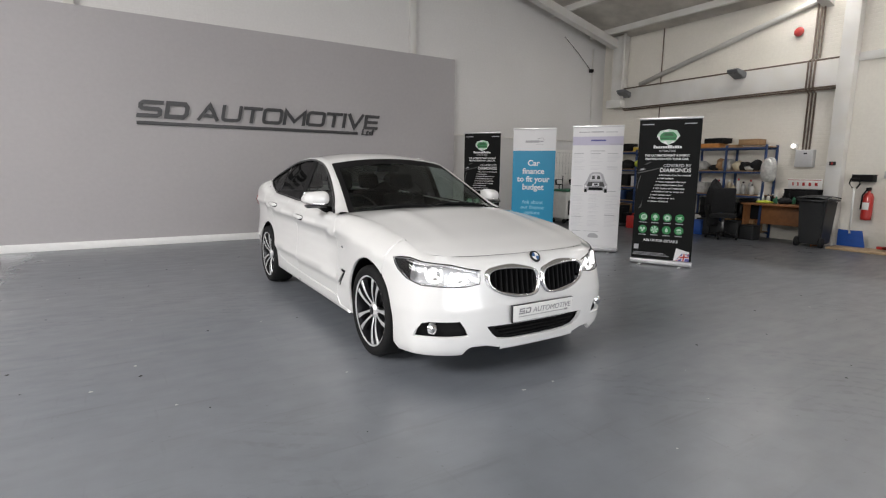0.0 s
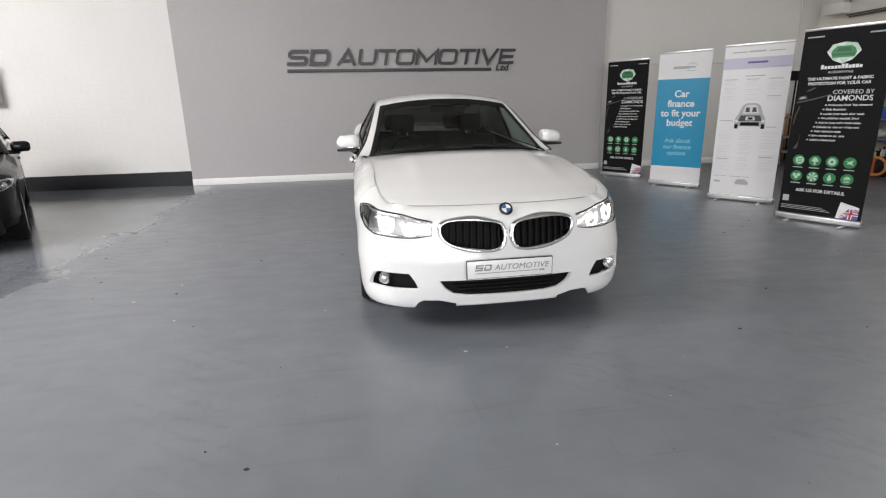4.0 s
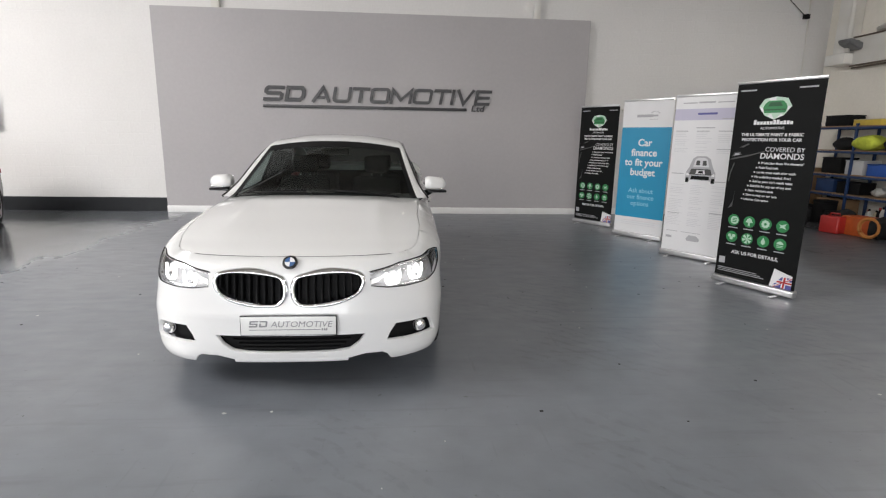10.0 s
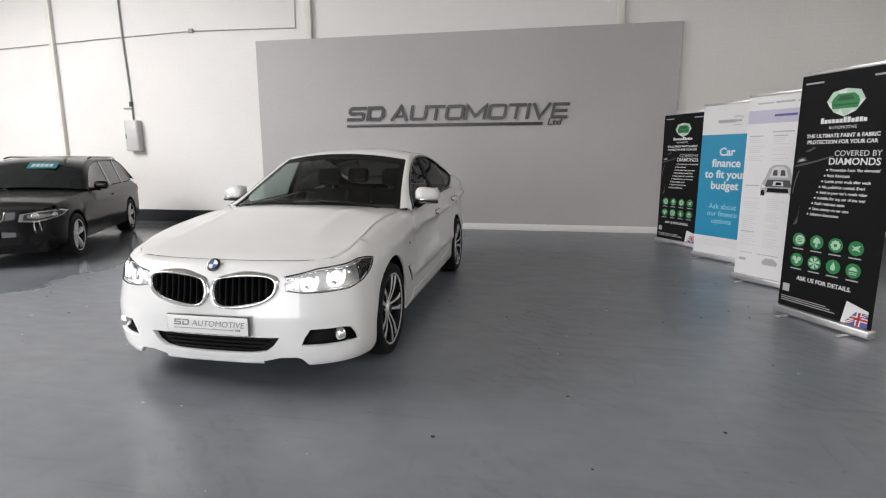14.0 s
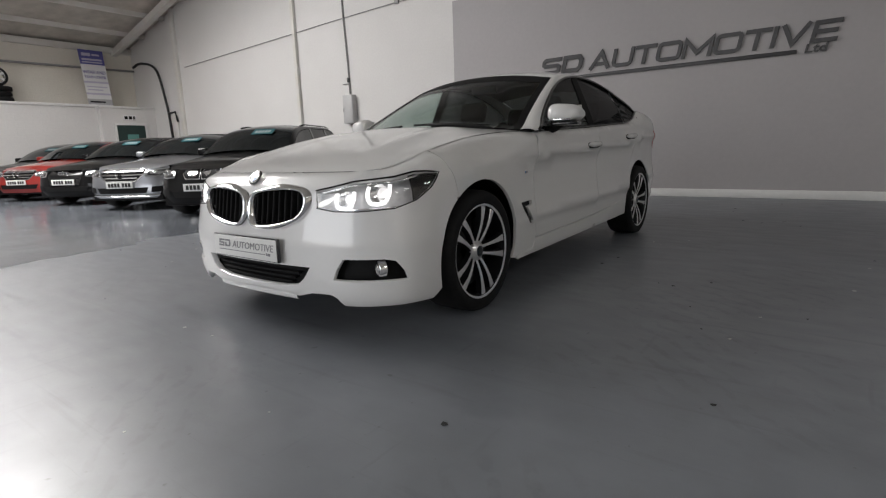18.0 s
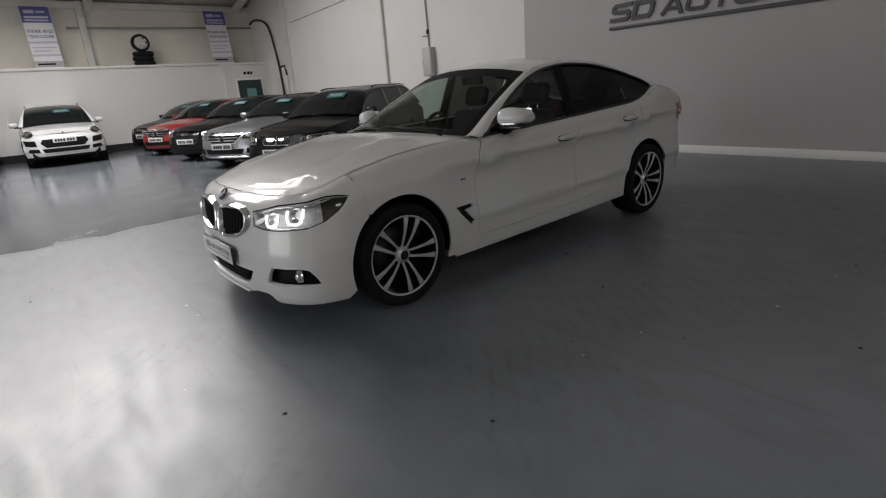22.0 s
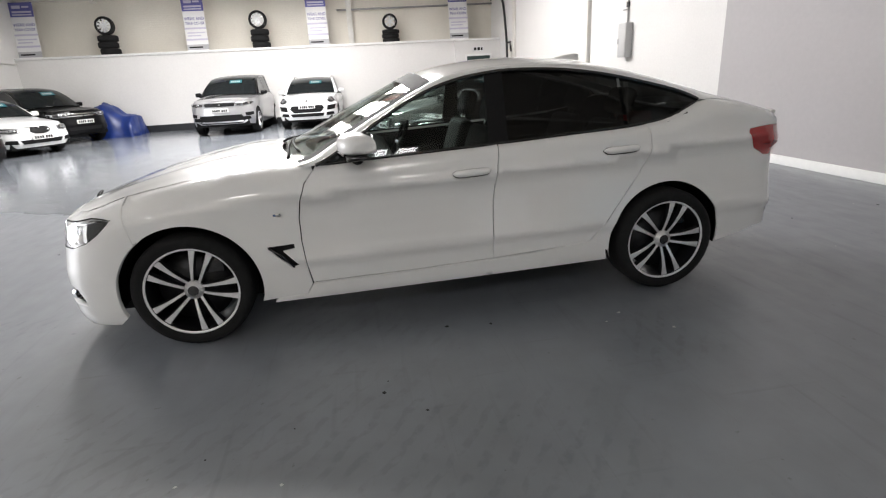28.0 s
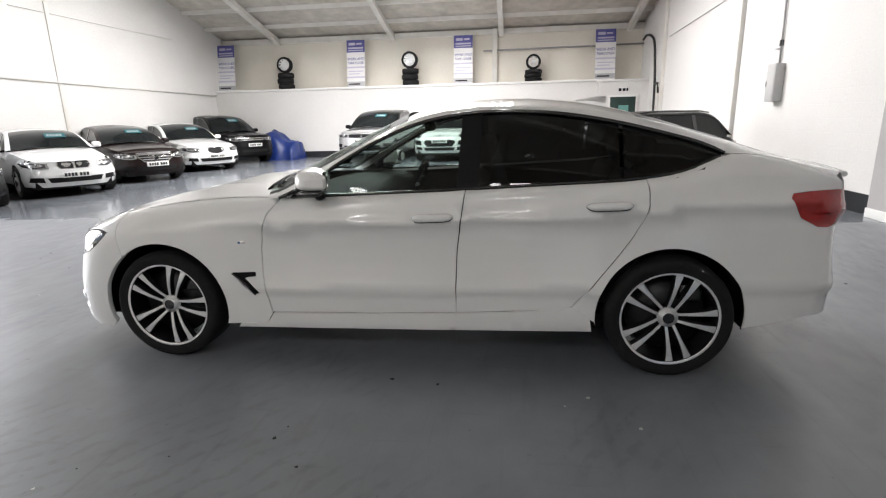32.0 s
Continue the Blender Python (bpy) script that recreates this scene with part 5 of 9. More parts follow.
        child("mirror_glass", box_mesh("mirror_glass", -0.075, -0.002, -0.05, 0.075, 0.002, 0.05, MIRROR, 0.002), mir, "mirror glass").matrix_basis = pose(0.942 * s, -0.375, 1.1, 0, 0, 6 * s)
        child("indicator", box_mesh("indicator", -0.06, -0.004, -0.006, 0.06, 0.004, 0.006, CHROME, 0.003), mir).matrix_basis = pose(0.955 * s, -0.545, 1.055, 0, 0, 14 * s)

    # wheels
    for y, xo in ((-1.46, 0.9), (1.46, 0.905)):
        for s in (1, -1):
            w = wheel(base, y, s, 0.335, 0.235, xo, rim_r=0.268)
    # floor pan
    child("floor_pan", box_mesh("floor_pan", -0.66, -2.1, 0.18, 0.66, 1.85, 0.27, BLACK, 0.02), base, "black underbody")
    child("exhaust", tube("exhaust", [(-0.5, 2.2, 0.29), (-0.5, 2.38, 0.29)], 0.04, CHROME, 14), base)

    # cabin
    for x in (-0.37, 0.37):
        for y, tilt in ((0.15, 18), (1.02, 22)):
            seat = new("seat")
            seat.parent = base
            seat.matrix_basis = pose(x, y, 0.42)
            tagged(seat, "black leather car seat")
            child("cushion", box_mesh("cushion", -0.26, -0.45, 0.0, 0.26, 0.08, 0.16, LEATHER, 0.05, 3), seat)
            child("backrest", box_mesh("backrest", -0.25, -0.06, 0.0, 0.25, 0.07, 0.60, LEATHER, 0.055, 3), seat).matrix_basis = pose(0, 0.08, 0.1, -tilt)
            child("headrest", box_mesh("headrest", -0.13, -0.05, 0.64, 0.13, 0.05, 0.82, LEATHER, 0.04, 3), seat).matrix_basis = pose(0, 0.08, 0.1, -tilt)
            for px in (-0.05, 0.05):
                child("headrest_post", tube("headrest_post", [(px, 0, 0.57), (px, 0, 0.68)], 0.007, CHROME), seat).matrix_basis = pose(0, 0.08, 0.1, -tilt)
    rows = [[(x, -0.75 + 0.02 * abs(x), 0.98), (x, -0.5, 1.0), (x, -0.3, 0.985 + 0.02 * math.exp(-((x + 0.37) / 0.2) ** 2)), (x, -0.22, 0.95), (x, -0.22, 0.75), (x, -0.3, 0.55)] for x in np.linspace(-0.74, 0.74, 25)]
    child("dashboard", grid_mesh("dashboard", rows, LEATHER), base, "black dashboard")
    sw = new("steering_wheel")
    sw.parent = base
    sw.matrix_basis = pose(-0.37, -0.12, 0.93, 65)
    child("steering_rim", tube("steering_rim", [(0.185 * math.cos(t), 0.185 * math.sin(t), 0) for t in np.linspace(0, 2 * math.pi, 32, endpoint=False)], 0.016, LEATHER, 8, True), sw)
    for a in (180, 0, 270):
        child("spoke", tube("spoke", [(0.06 * math.cos(radians(a)), 0.06 * math.sin(radians(a)), -0.02), (0.175 * math.cos(radians(a)), 0.175 * math.sin(radians(a)), 0)], 0.014, STEEL), sw)
    child("airbag", box_mesh("airbag", -0.08, -0.07, -0.04, 0.08, 0.06, 0.0, LEATHER, 0.025), sw)
    child("rear_view_mirror", box_mesh("rear_view_mirror", -0.12, -0.02, -0.035, 0.12, 0.02, 0.035, BLACK, 0.015), base, "black rear-view mirror").matrix_basis = pose(0, 0.05, 1.36, 10)
    child("headlining", loft("headlining", I[glass_start:roof_end + 1] - np.array((0.03, 0, 0.03)), [(0, 0, 0.05)] * (roof_end + 1 - glass_start), CLOTH_GREY, 9), base)
    rows = [[(x, y, z) for x in np.linspace(-0.85, 0.85, 5)] for y, z in ((-0.75, 0.5), (0.2, 0.42), (1.1, 0.45), (1.5, 0.9), (2.2, 0.9))]
    child("cabin_floor", grid_mesh("cabin_floor", rows, LEATHER), base)
    for s in (1, -1):
        child("door_card", grid_mesh("door_card", [[(0.83 * s, y, z) for z in (0.4, 0.7, 0.96)] for y in np.linspace(-0.7, 1.3, 8)], LEATHER), base, "black inner door trim")
    return base


hero_car()

# ---------------------------------------------------------------- the parked cars for sale
CAR_GLASS = material("dark car glass", (0.008, 0.01, 0.011), 0.06, 0, 0.0, 0.1, 3, spec=0.28)
CARD_TEAL = material("teal price card", (0.008, 0.085, 0.10), 0.5)
CARD_WHITE = material("white card print", (0.3, 0.34, 0.34), 0.5)
LAMP_SHELL = material("clear lamp unit", (0.5, 0.51, 0.53), 0.15, 0.8, 1.0, 0.35, 18)
LAMP_INNER = material("dark lamp housing", (0.03, 0.03, 0.033), 0.2, 0.3, 1.0, 0.3, 20)
P_BLACK, P_WHITE = paint("black car paint", (0.005, 0.005, 0.0055), coat=0.45, spec=0.05), paint("solid white car paint", (0.72, 0.73, 0.73))
P_SILVER, P_RED, P_GREYSIL = paint("silver car paint", (0.32, 0.33, 0.35), 0.7, 0.3), paint("red car paint", (0.30, 0.018, 0.012), 0.25, 0.3), paint("pale silver car paint", (0.42, 0.42, 0.43), 0.6, 0.3)
P_PLUM = paint("dark brown car paint", (0.012, 0.007, 0.007), 0.2, 0.3, 0.45, 0.05)
HOOD_CLOTH = material("black fabric hood", (0.015, 0.015, 0.016), 0.9, grain=0.3, grain_scale=40)


def parked_car(m, name, label, colour, L=4.6, W=1.8, H=1.43, wb=2.8, fo=0.85, bonnet=0.72, belt=0.93, cowl=-0.75, roof0=0.15, roof1=1.1, rear=1.75, tyre=0.32, sill=0.22,
               grille="star", roof_colour=None, rails=False, style="star", spokes=5, lamp_z=0.66, tail_h=0.0, card=True, bright=None, lamp_shape="swept", lip=None, mirrors=None):
    base = tagged(new(name), label, "car", "cars for sale")
    w, f = W / 2, -wb / 2
    n, t = f - fo, f - fo + L
    plan = [(0, n), (0.3 * w, n + 0.012), (0.58 * w, n + 0.06), (0.8 * w, n + 0.17), (0.92 * w, n + 0.34), (0.975 * w, n + 0.6), (w, 0.0), (0.985 * w, t - 0.55), (0.93 * w, t - 0.25), (0.78 * w, t - 0.08), (0.5 * w, t - 0.02), (0, t)]
    top = [(n - 0.2, bonnet), (n + 0.12, bonnet + 0.01), (n + 0.5, bonnet + 0.35 * (belt - bonnet)), (cowl - 0.15, belt - 0.03), (cowl + 0.2, belt), (rear, belt + 0.04 + tail_h), (t + 0.1, belt + 0.03 + tail_h)]
    front = [(sill, 0.06), (sill + 0.08, 0.0), (bonnet * 0.62, 0.0), (bonnet * 0.85, 0.035), (bonnet, 0.06), (1.4, 0.1)]
    side = [(0.15, 0.06), (0.3, 0.03), (0.5, 0.004), (0.7, 0.014), (0.86, 0.0), (1.0, 0.03), (1.2, 0.06)]
    B = Body(plan, top, sill, front, side, [(n, 0.1), (n + 0.5, 0.13), (cowl, 0.08), (t, 0.1)])
    U, S, R = B.u, float(B.s[-1]) - 0.02, tyre * 1.15
    ring = lambda yc, a0, a1: [(float(U(y=yc)) + R * math.cos(q), tyre + R * math.sin(q)) for q in np.linspace(radians(a0), radians(a1), 14)]
    toparc = [(float(U(y=y)), float(B.zt(y))) for y in np.linspace(t - 0.06, n + 0.02, 26)]
    half = [(0, sill)] + [(float(U(x=0.7 * w)), sill)] + ring(f, 192, -12) + ring(-f, 192, -12) + [(float(U(y=t - 0.3)), sill + 0.06), (S, sill + 0.08), (S, float(B.zt(t)))] + toparc + [(0, bonnet + 0.001)]
    outline = half + [(-a, b) for a, b in reversed(half[1:-1])]
    child("body_shell", mesh_of("body_shell", patch(outline, B.at, 0.13, (), 0.02), colour), base)
    # bonnet and tail deck
    ys = np.linspace(n + 0.03, cowl, 14)
    child("bonnet", loft("bonnet", B.line(ys), [(0, -0.02 - 0.06 * (1 - k), 0.055 * k ** 0.5 + 0.005) for k in np.linspace(0, 1, 14)], colour, 13), base)
    if t - rear > 0.25:
        ys = np.linspace(rear - 0.05, t - 0.06, 8)
        child("boot_lid", loft("boot_lid", B.line(ys), [(0, 0.02, 0.03)] * 8, colour, 11), base)
    O = spline([(w - 0.05, cowl - 0.02, belt), (w - 0.16, (cowl + roof0) / 2, belt + 0.62 * (H - belt) - 0.05), (w - 0.245, roof0 + 0.08, H - 0.105), (w - 0.26, (roof0 + roof1) / 2, H - 0.07), (w - 0.245, roof1, H - 0.11), (w - 0.09, rear, belt + 0.06 + tail_h)], 36)
    I = spline([(w - 0.15, cowl - 0.06, belt + 0.02), (w - 0.24, (cowl + roof0) / 2 - 0.02, belt + 0.62 * (H - belt)), (w - 0.31, roof0, H - 0.065), (w - 0.33, (roof0 + roof1) / 2, H - 0.035), (w - 0.31, roof1 + 0.03, H - 0.065), (w - 0.2, rear + 0.03, belt + 0.08 + tail_h)], 36)
    a, b = int(np.argmin(abs(I[:, 1] - roof0))), int(np.argmin(abs(I[:, 1] - roof1)))
    rc = roof_colour or colour
    for s in (1, -1):
        child("roof_rail", ribbon("roof_rail", O, I, 0.01, rc, s, 5), base)
    child("windscreen", loft("windscreen", I[:a + 1], [(0, -0.11 + 0.06 * k, 0.045) for k in np.linspace(0, 1, a + 1)], CAR_GLASS, 13), base, "dark windscreen")
    child("roof", loft("roof", I[a:b + 1], [(0, -0.05 * (1 - k) + 0.03 * k, 0.045) for k in np.linspace(0, 1, b + 1 - a)], rc, 13), base)
    child("rear_window", loft("rear_window", I[b:], [(0, 0.03, 0.045 - 0.02 * k) for k in np.linspace(0, 1, len(I) - b)], CAR_GLASS, 13), base, "dark rear window")
    def gside(y, z):
        p = B.line(y)
        xo, zo = np.interp(y, O[:, 1], O[:, 0]), np.interp(y, O[:, 1], O[:, 2])
        k = np.clip((z - p[..., 2]) / np.maximum(zo - p[..., 2], 0.02), 0, 1)
        return np.stack([p[..., 0] - 0.012 + (xo - p[..., 0]) * k, y, z], -1)
    up = [(y, z - 0.012) for _, y, z in O if cowl + 0.14 < y < rear - 0.1]
    poly = [(y, float(B.zt(y)) + 0.012) for y in np.linspace(up[0][0] - 0.08, up[-1][0] + 0.03, 14)] + up[::-1]
    mid = (cowl + rear) / 2
    for s in (1, -1):
        gm = gside if s > 0 else (lambda y, z: gside(y, z) * np.array((-1, 1, 1)))
        child("side_window", mesh_of("side_window", patch(poly, gm, 0.14, (), 0.0, 0.006, s < 0), CAR_GLASS), base, "dark side windows")
        zo = lambda y: float(np.interp(y, O[:, 1], O[:, 2]))
        for y in (mid - 0.15, mid + 0.62):
            if y < rear - 0.35:
                child("window_post", mesh_of("window_post", patch([(y - 0.04, float(B.zt(y))), (y + 0.04, float(B.zt(y))), (y + 0.05, zo(y) - 0.01), (y - 0.03, zo(y) - 0.01)], gm, 0.1, (), 0.0, 0.012, s < 0), BLACK_GLOSS), base)
        sm = B.at if s > 0 else (lambda u, z: B.at(-u, z))
        # door lines and handle
        for y in (cowl - 0.03, mid - 0.15):
            poly2 = [(float(U(y=y)) - 0.003, sill + 0.13), (float(U(y=y)) + 0.003, sill + 0.13), (float(U(y=y)) + 0.003, belt - 0.02), (float(U(y=y)) - 0.003, belt - 0.02)]
            child("door_gap", mesh_of("door_gap", patch(poly2, sm, 0.2, (), 0.0, 0.003, s < 0), BLACK), base)
        hp = sm(U(y=mid - 0.38), np.array(belt * 0.87))
        child("door_handle", box_mesh("door_handle", -0.012, -0.1, -0.012, 0.018, 0.1, 0.012, colour, 0.01), base).location = Vector(hp)
        # mirror
        mir = child("door_mirror", box_mesh("door_mirror", -0.1, -0.06, -0.065, 0.1, 0.05, 0.065, mirrors or colour, 0.045, 3), base)
        mir.location = ((w + 0.06) * s, cowl + 0.22, belt + 0.07)
        child("mirror_stalk", box_mesh("mirror_stalk", -0.08, -0.03, -0.03, 0.08, 0.03, 0.02, BLACK, 0.01), base).location = ((w - 0.03) * s, cowl + 0.22, belt + 0.01)
        # lamps
        ux = lambda k: float(U(x=k * w))
        uy = lambda d: float(U(y=n + d))
        if lamp_shape == "oval":
            cu, ru = (ux(0.72) + uy(0.42)) / 2, (uy(0.42) - ux(0.72)) / 2
            lamp = [(cu + ru * math.cos(q), lamp_z + 0.02 + 0.085 * math.sin(q) + 0.03 * math.cos(q)) for q in np.linspace(0, 2 * math.pi, 18, endpoint=False)]
        elif lamp_shape == "slim":
            lamp = [(ux(0.47), lamp_z - 0.05), (ux(0.72), lamp_z - 0.055), (uy(0.3), lamp_z - 0.03), (uy(0.46), lamp_z + 0.03), (uy(0.36), lamp_z + 0.05), (ux(0.7), lamp_z + 0.05), (ux(0.47), lamp_z + 0.035)]
        else:
            lamp = [(ux(0.5), lamp_z - 0.06), (ux(0.7), lamp_z - 0.075), (uy(0.34), lamp_z - 0.02), (uy(0.55), lamp_z + 0.05), (uy(0.42), lamp_z + 0.07), (ux(0.75), lamp_z + 0.055), (ux(0.52), lamp_z + 0.03)]
        lm = child("headlight", mesh_of("headlight", patch(lamp, sm, 0.08, (), 0.012, 0.008, s < 0), LAMP_SHELL), base, "clear headlight")
        mid_u, mid_z = sum(q[0] for q in lamp) / len(lamp), sum(q[1] for q in lamp) / len(lamp)
        child("lamp_housing", mesh_of("lamp_housing", patch([(mid_u + (a - mid_u) * 0.84, mid_z + (b - mid_z) * 0.72) for a, b in lamp], sm, 0.08, (), 0.0, 0.010, s < 0), LAMP_INNER), lm, "dark lamp housing")
        for du, r in ((-0.3, 0.042), (0.28, 0.036)):
            cu = mid_u + du * (max(q[0] for q in lamp) - min(q[0] for q in lamp)) * 0.62
            c, c2 = sm(np.array(cu), np.array(mid_z)), sm(np.array(cu + 0.02), np.array(mid_z))
            out = np.array((c2[1] - c[1], -(c2[0] - c[0]))) * s
            yaw = math.degrees(math.atan2(out[1], out[0]))
            o = child("lamp_bowl", lathe("lamp_bowl", [(0.006, 0.0), (-0.004, r * 0.6), (0.006, r), (0.0, r * 1.05)], CHROME, 16), lm)
            o.matrix_basis = Matrix.Translation(Vector(c) + Vector((*(out / np.linalg.norm(out) * 0.012), 0))) @ pose(0, 0, 0, 0, 0, yaw)
        fogp = [(ux(0.6), sill + 0.1), (ux(0.62), sill + 0.2), (uy(0.2), sill + 0.21), (uy(0.24), sill + 0.12)]
        child("fog_recess", mesh_of("fog_recess", patch(fogp, sm, 0.08, (), 0.0, 0.004, s < 0), BLACK), base, "black fog lamp recess")
        tail = [(S - 0.25 * w, belt - 0.16), (S - 0.25 * w, belt - 0.02), (float(U(y=t - 0.45)), belt - 0.03), (float(U(y=t - 0.38)), belt - 0.14)]
        child("tail_light", mesh_of("tail_light", patch(tail, sm, 0.1, (), 0.01, 0.008, s < 0), TAIL_RED), base, "red tail light")
        if rails:
            child("rail", tube("rail", [(s * (w - 0.31), y, H - 0.005 - (0.03 if k in (0, 7) else 0)) for k, y in enumerate(np.linspace(roof0 + 0.1, roof1, 8))], 0.014, BLACK_GLOSS), base, "roof rail")
        # tyres and arch darkness
        for yc in (f, -f):
            wheel(base, yc, s, tyre, 0.22, w - 0.02, style, spokes, None, 0.0, False)
            rows = [[sm(U(y=yc) + R * math.cos(q), np.array(tyre + R * math.sin(q))) * np.array((0.995, 1, 1)), (s * (w - 0.3), yc + R * math.cos(q), tyre + R * math.sin(q)), (s * (w - 0.3), yc, tyre)] for q in np.linspace(radians(-14), radians(194), 18)]
            child("arch_liner", grid_mesh("arch_liner", rows, BLACK), base)
    # nose
    def flat_patch(name, pts, mtl, lift, label=""):
        return child(name, mesh_of(name, patch(pts, B.at, 0.1, (), 0.012, lift), mtl), base, label)
    X = lambda x, z: (math.copysign(float(U(x=abs(x))), x), z)
    low = [X(-0.5 * w, sill + 0.09), X(0.5 * w, sill + 0.09), X(0.56 * w, sill + 0.19), X(-0.56 * w, sill + 0.19)]
    flat_patch("lower_grille", low, BLACK, 0.004, "black lower grille")
    gz = lamp_z
    if grille == "kidney":
        for s in (1, -1):
            k = [X(s * 0.03, gz - 0.075), X(s * 0.24, gz - 0.07), X(s * 0.29, gz - 0.01), X(s * 0.28, gz + 0.055), X(s * 0.05, gz + 0.06), X(s * 0.02, gz)]
            big = [(a + (a - X(s * 0.155, 0)[0]) * 0.1, b + (b - gz) * 0.15) for a, b in k]
            flat_patch("grille_frame", big, CHROME, 0.006, "chrome grille frame")
            flat_patch("grille", k, BLACK, 0.012, "black grille")
            for dx in (0.07, 0.11, 0.15, 0.19, 0.23):
                flat_patch("grille_slat", [X(s * (dx - 0.005), gz - 0.062), X(s * (dx + 0.005), gz - 0.062), X(s * (dx + 0.005), gz + 0.05), X(s * (dx - 0.005), gz + 0.05)], DARK_ALLOY, 0.018)
    elif grille == "star":
        k = [X(-0.28, gz - 0.13), X(0.28, gz - 0.13), X(0.40, gz - 0.04), X(0.44, gz + 0.05), X(0.38, gz + 0.075), X(-0.38, gz + 0.075), X(-0.44, gz + 0.05), X(-0.40, gz - 0.04)]
        flat_patch("grille_frame", [(a * 1.05, gz - 0.02 + (b - gz + 0.02) * 1.12) for a, b in k], CHROME, 0.005, "bright grille frame")
        flat_patch("grille", k, BLACK, 0.010, "black grille with bright bars")
        for dz, hw in ((-0.085, 0.32), (-0.03, 0.40), (0.028, 0.42)):
            flat_patch("grille_bar", [X(-hw, gz + dz - 0.010), X(hw, gz + dz - 0.010), X(hw, gz + dz + 0.010), X(-hw, gz + dz + 0.010)], bright or CHROME, 0.016)
        c = B.at(np.array(0.0), np.array(gz - 0.015))
        o = child("badge", lathe("badge", [(0.0, 0.075), (-0.012, 0.082), (0.0, 0.092), (0.006, 0.082), (0.0, 0.075)], CHROME, 24), base, "large round chrome badge")
        o.matrix_basis = Matrix.Translation(Vector(c) + Vector((0, -0.02, 0))) @ pose(0, 0, 0, 0, 0, 90)
        for q in (90, 210, 330):
            g, v = radians(q), radians(q + 90)
            arm = [(0.078 * math.cos(g), 0.078 * math.sin(g)), (0.012 * math.cos(v), 0.012 * math.sin(v)), (-0.012 * math.cos(v), -0.012 * math.sin(v))]
            child("badge_arm", prism("badge_arm", arm, 0, 0.008, CHROME), o).matrix_basis = o.matrix_basis.inverted() @ Matrix.Translation(Vector(c) + Vector((0, -0.02, 0))) @ pose(0, 0, 0, 90)
    elif grille == "wide":
        k = [X(-0.32, gz - 0.26), X(0.32, gz - 0.26), X(0.40, gz - 0.02), X(0.36, gz + 0.06), X(-0.36, gz + 0.06), X(-0.40, gz - 0.02)]
        flat_patch("grille", k, BLACK_GLOSS, 0.006, "black single-frame grille")
        for dz in (-0.2, -0.15, -0.1):
            flat_patch("grille_bar", [X(-0.33, gz + dz - 0.005), X(0.33, gz + dz - 0.005), X(0.33, gz + dz + 0.005), X(-0.33, gz + dz + 0.005)], DARK_ALLOY, 0.012)
        for dx in (-0.09, -0.03, 0.03, 0.09):
            c = B.at(np.array(float(X(abs(dx), 0)[0])), np.array(gz + 0.005)) * np.array((math.copysign(1, dx), 1, 1))
            o = child("badge_ring", lathe("badge_ring", [(0.0, 0.03), (-0.005, 0.034), (0.0, 0.038), (0.005, 0.034), (0.0, 0.03)], CHROME, 20), base, "chrome ring")
            o.matrix_basis = Matrix.Translation(Vector(c) + Vector((0, -0.016, 0))) @ pose(0, 0, 0, 0, 0, 90)
    elif grille == "oval":
        k = [X(0.24 * math.cos(q), gz - 0.02 + 0.1 * math.sin(q)) for q in np.linspace(0, 2 * math.pi, 20, endpoint=False)]
        flat_patch("grille_frame", [(a * 1.1, gz - 0.02 + (b - gz + 0.02) * 1.12) for a, b in k], CHROME, 0.006)
        flat_patch("grille", k, BLACK, 0.012, "black mesh grille")
    elif grille == "bars":
        flat_patch("grille", [X(-0.46, gz - 0.06), X(0.46, gz - 0.06), X(0.48, gz + 0.06), X(-0.48, gz + 0.06)], BLACK, 0.006, "grille with two bright bars")
        for dz in (-0.03, 0.03):
            flat_patch("grille_bar", [X(-0.44, gz + dz - 0.014), X(0.44, gz + dz - 0.014), X(0.44, gz + dz + 0.014), X(-0.44, gz + dz + 0.014)], bright or STEEL, 0.014)
    elif grille == "slim":
        flat_patch("grille", [X(-0.44, gz - 0.055), X(0.44, gz - 0.055), X(0.46, gz + 0.03), X(0.44, gz + 0.045), X(-0.44, gz + 0.045), X(-0.46, gz + 0.03)], BLACK, 0.008, "slim black grille")
        for dz in (-0.03, 0.012):
            flat_patch("grille_bar", [X(-0.42, gz + dz - 0.006), X(0.42, gz + dz - 0.006), X(0.42, gz + dz + 0.006), X(-0.42, gz + dz + 0.006)], DARK_ALLOY, 0.014)
        flat_patch("bonnet_lettering_strip", [X(-0.4, gz + 0.062), X(0.4, gz + 0.062), X(0.4, gz + 0.078), X(-0.4, gz + 0.078)], STEEL, 0.006, "row of grey metal marks")
        flat_patch("lower_intake", [X(-0.6 * w, sill + 0.02), X(0.6 * w, sill + 0.02), X(0.7 * w, sill + 0.1), X(0.62 * w, sill + 0.27), X(-0.62 * w, sill + 0.27), X(-0.7 * w, sill + 0.1)], BLACK, 0.008, "deep black lower intake")
        for s in (1, -1):
            flat_patch("air_intake", [X(s * 0.74 * w, gz - 0.36), X(s * 0.93 * w, gz - 0.34), X(s * 0.93 * w, gz - 0.25), X(s * 0.72 * w, gz - 0.26)], BLACK, 0.008, "black side intake")
    elif grille == "low":
        k = [X(-0.44 * w, gz - 0.34), X(0.44 * w, gz - 0.34), X(0.56 * w, gz - 0.22), X(0.5 * w, gz - 0.13), X(-0.5 * w, gz - 0.13), X(-0.56 * w, gz - 0.22)]
        flat_patch("grille", k, BLACK, 0.006, "wide black lower grille")
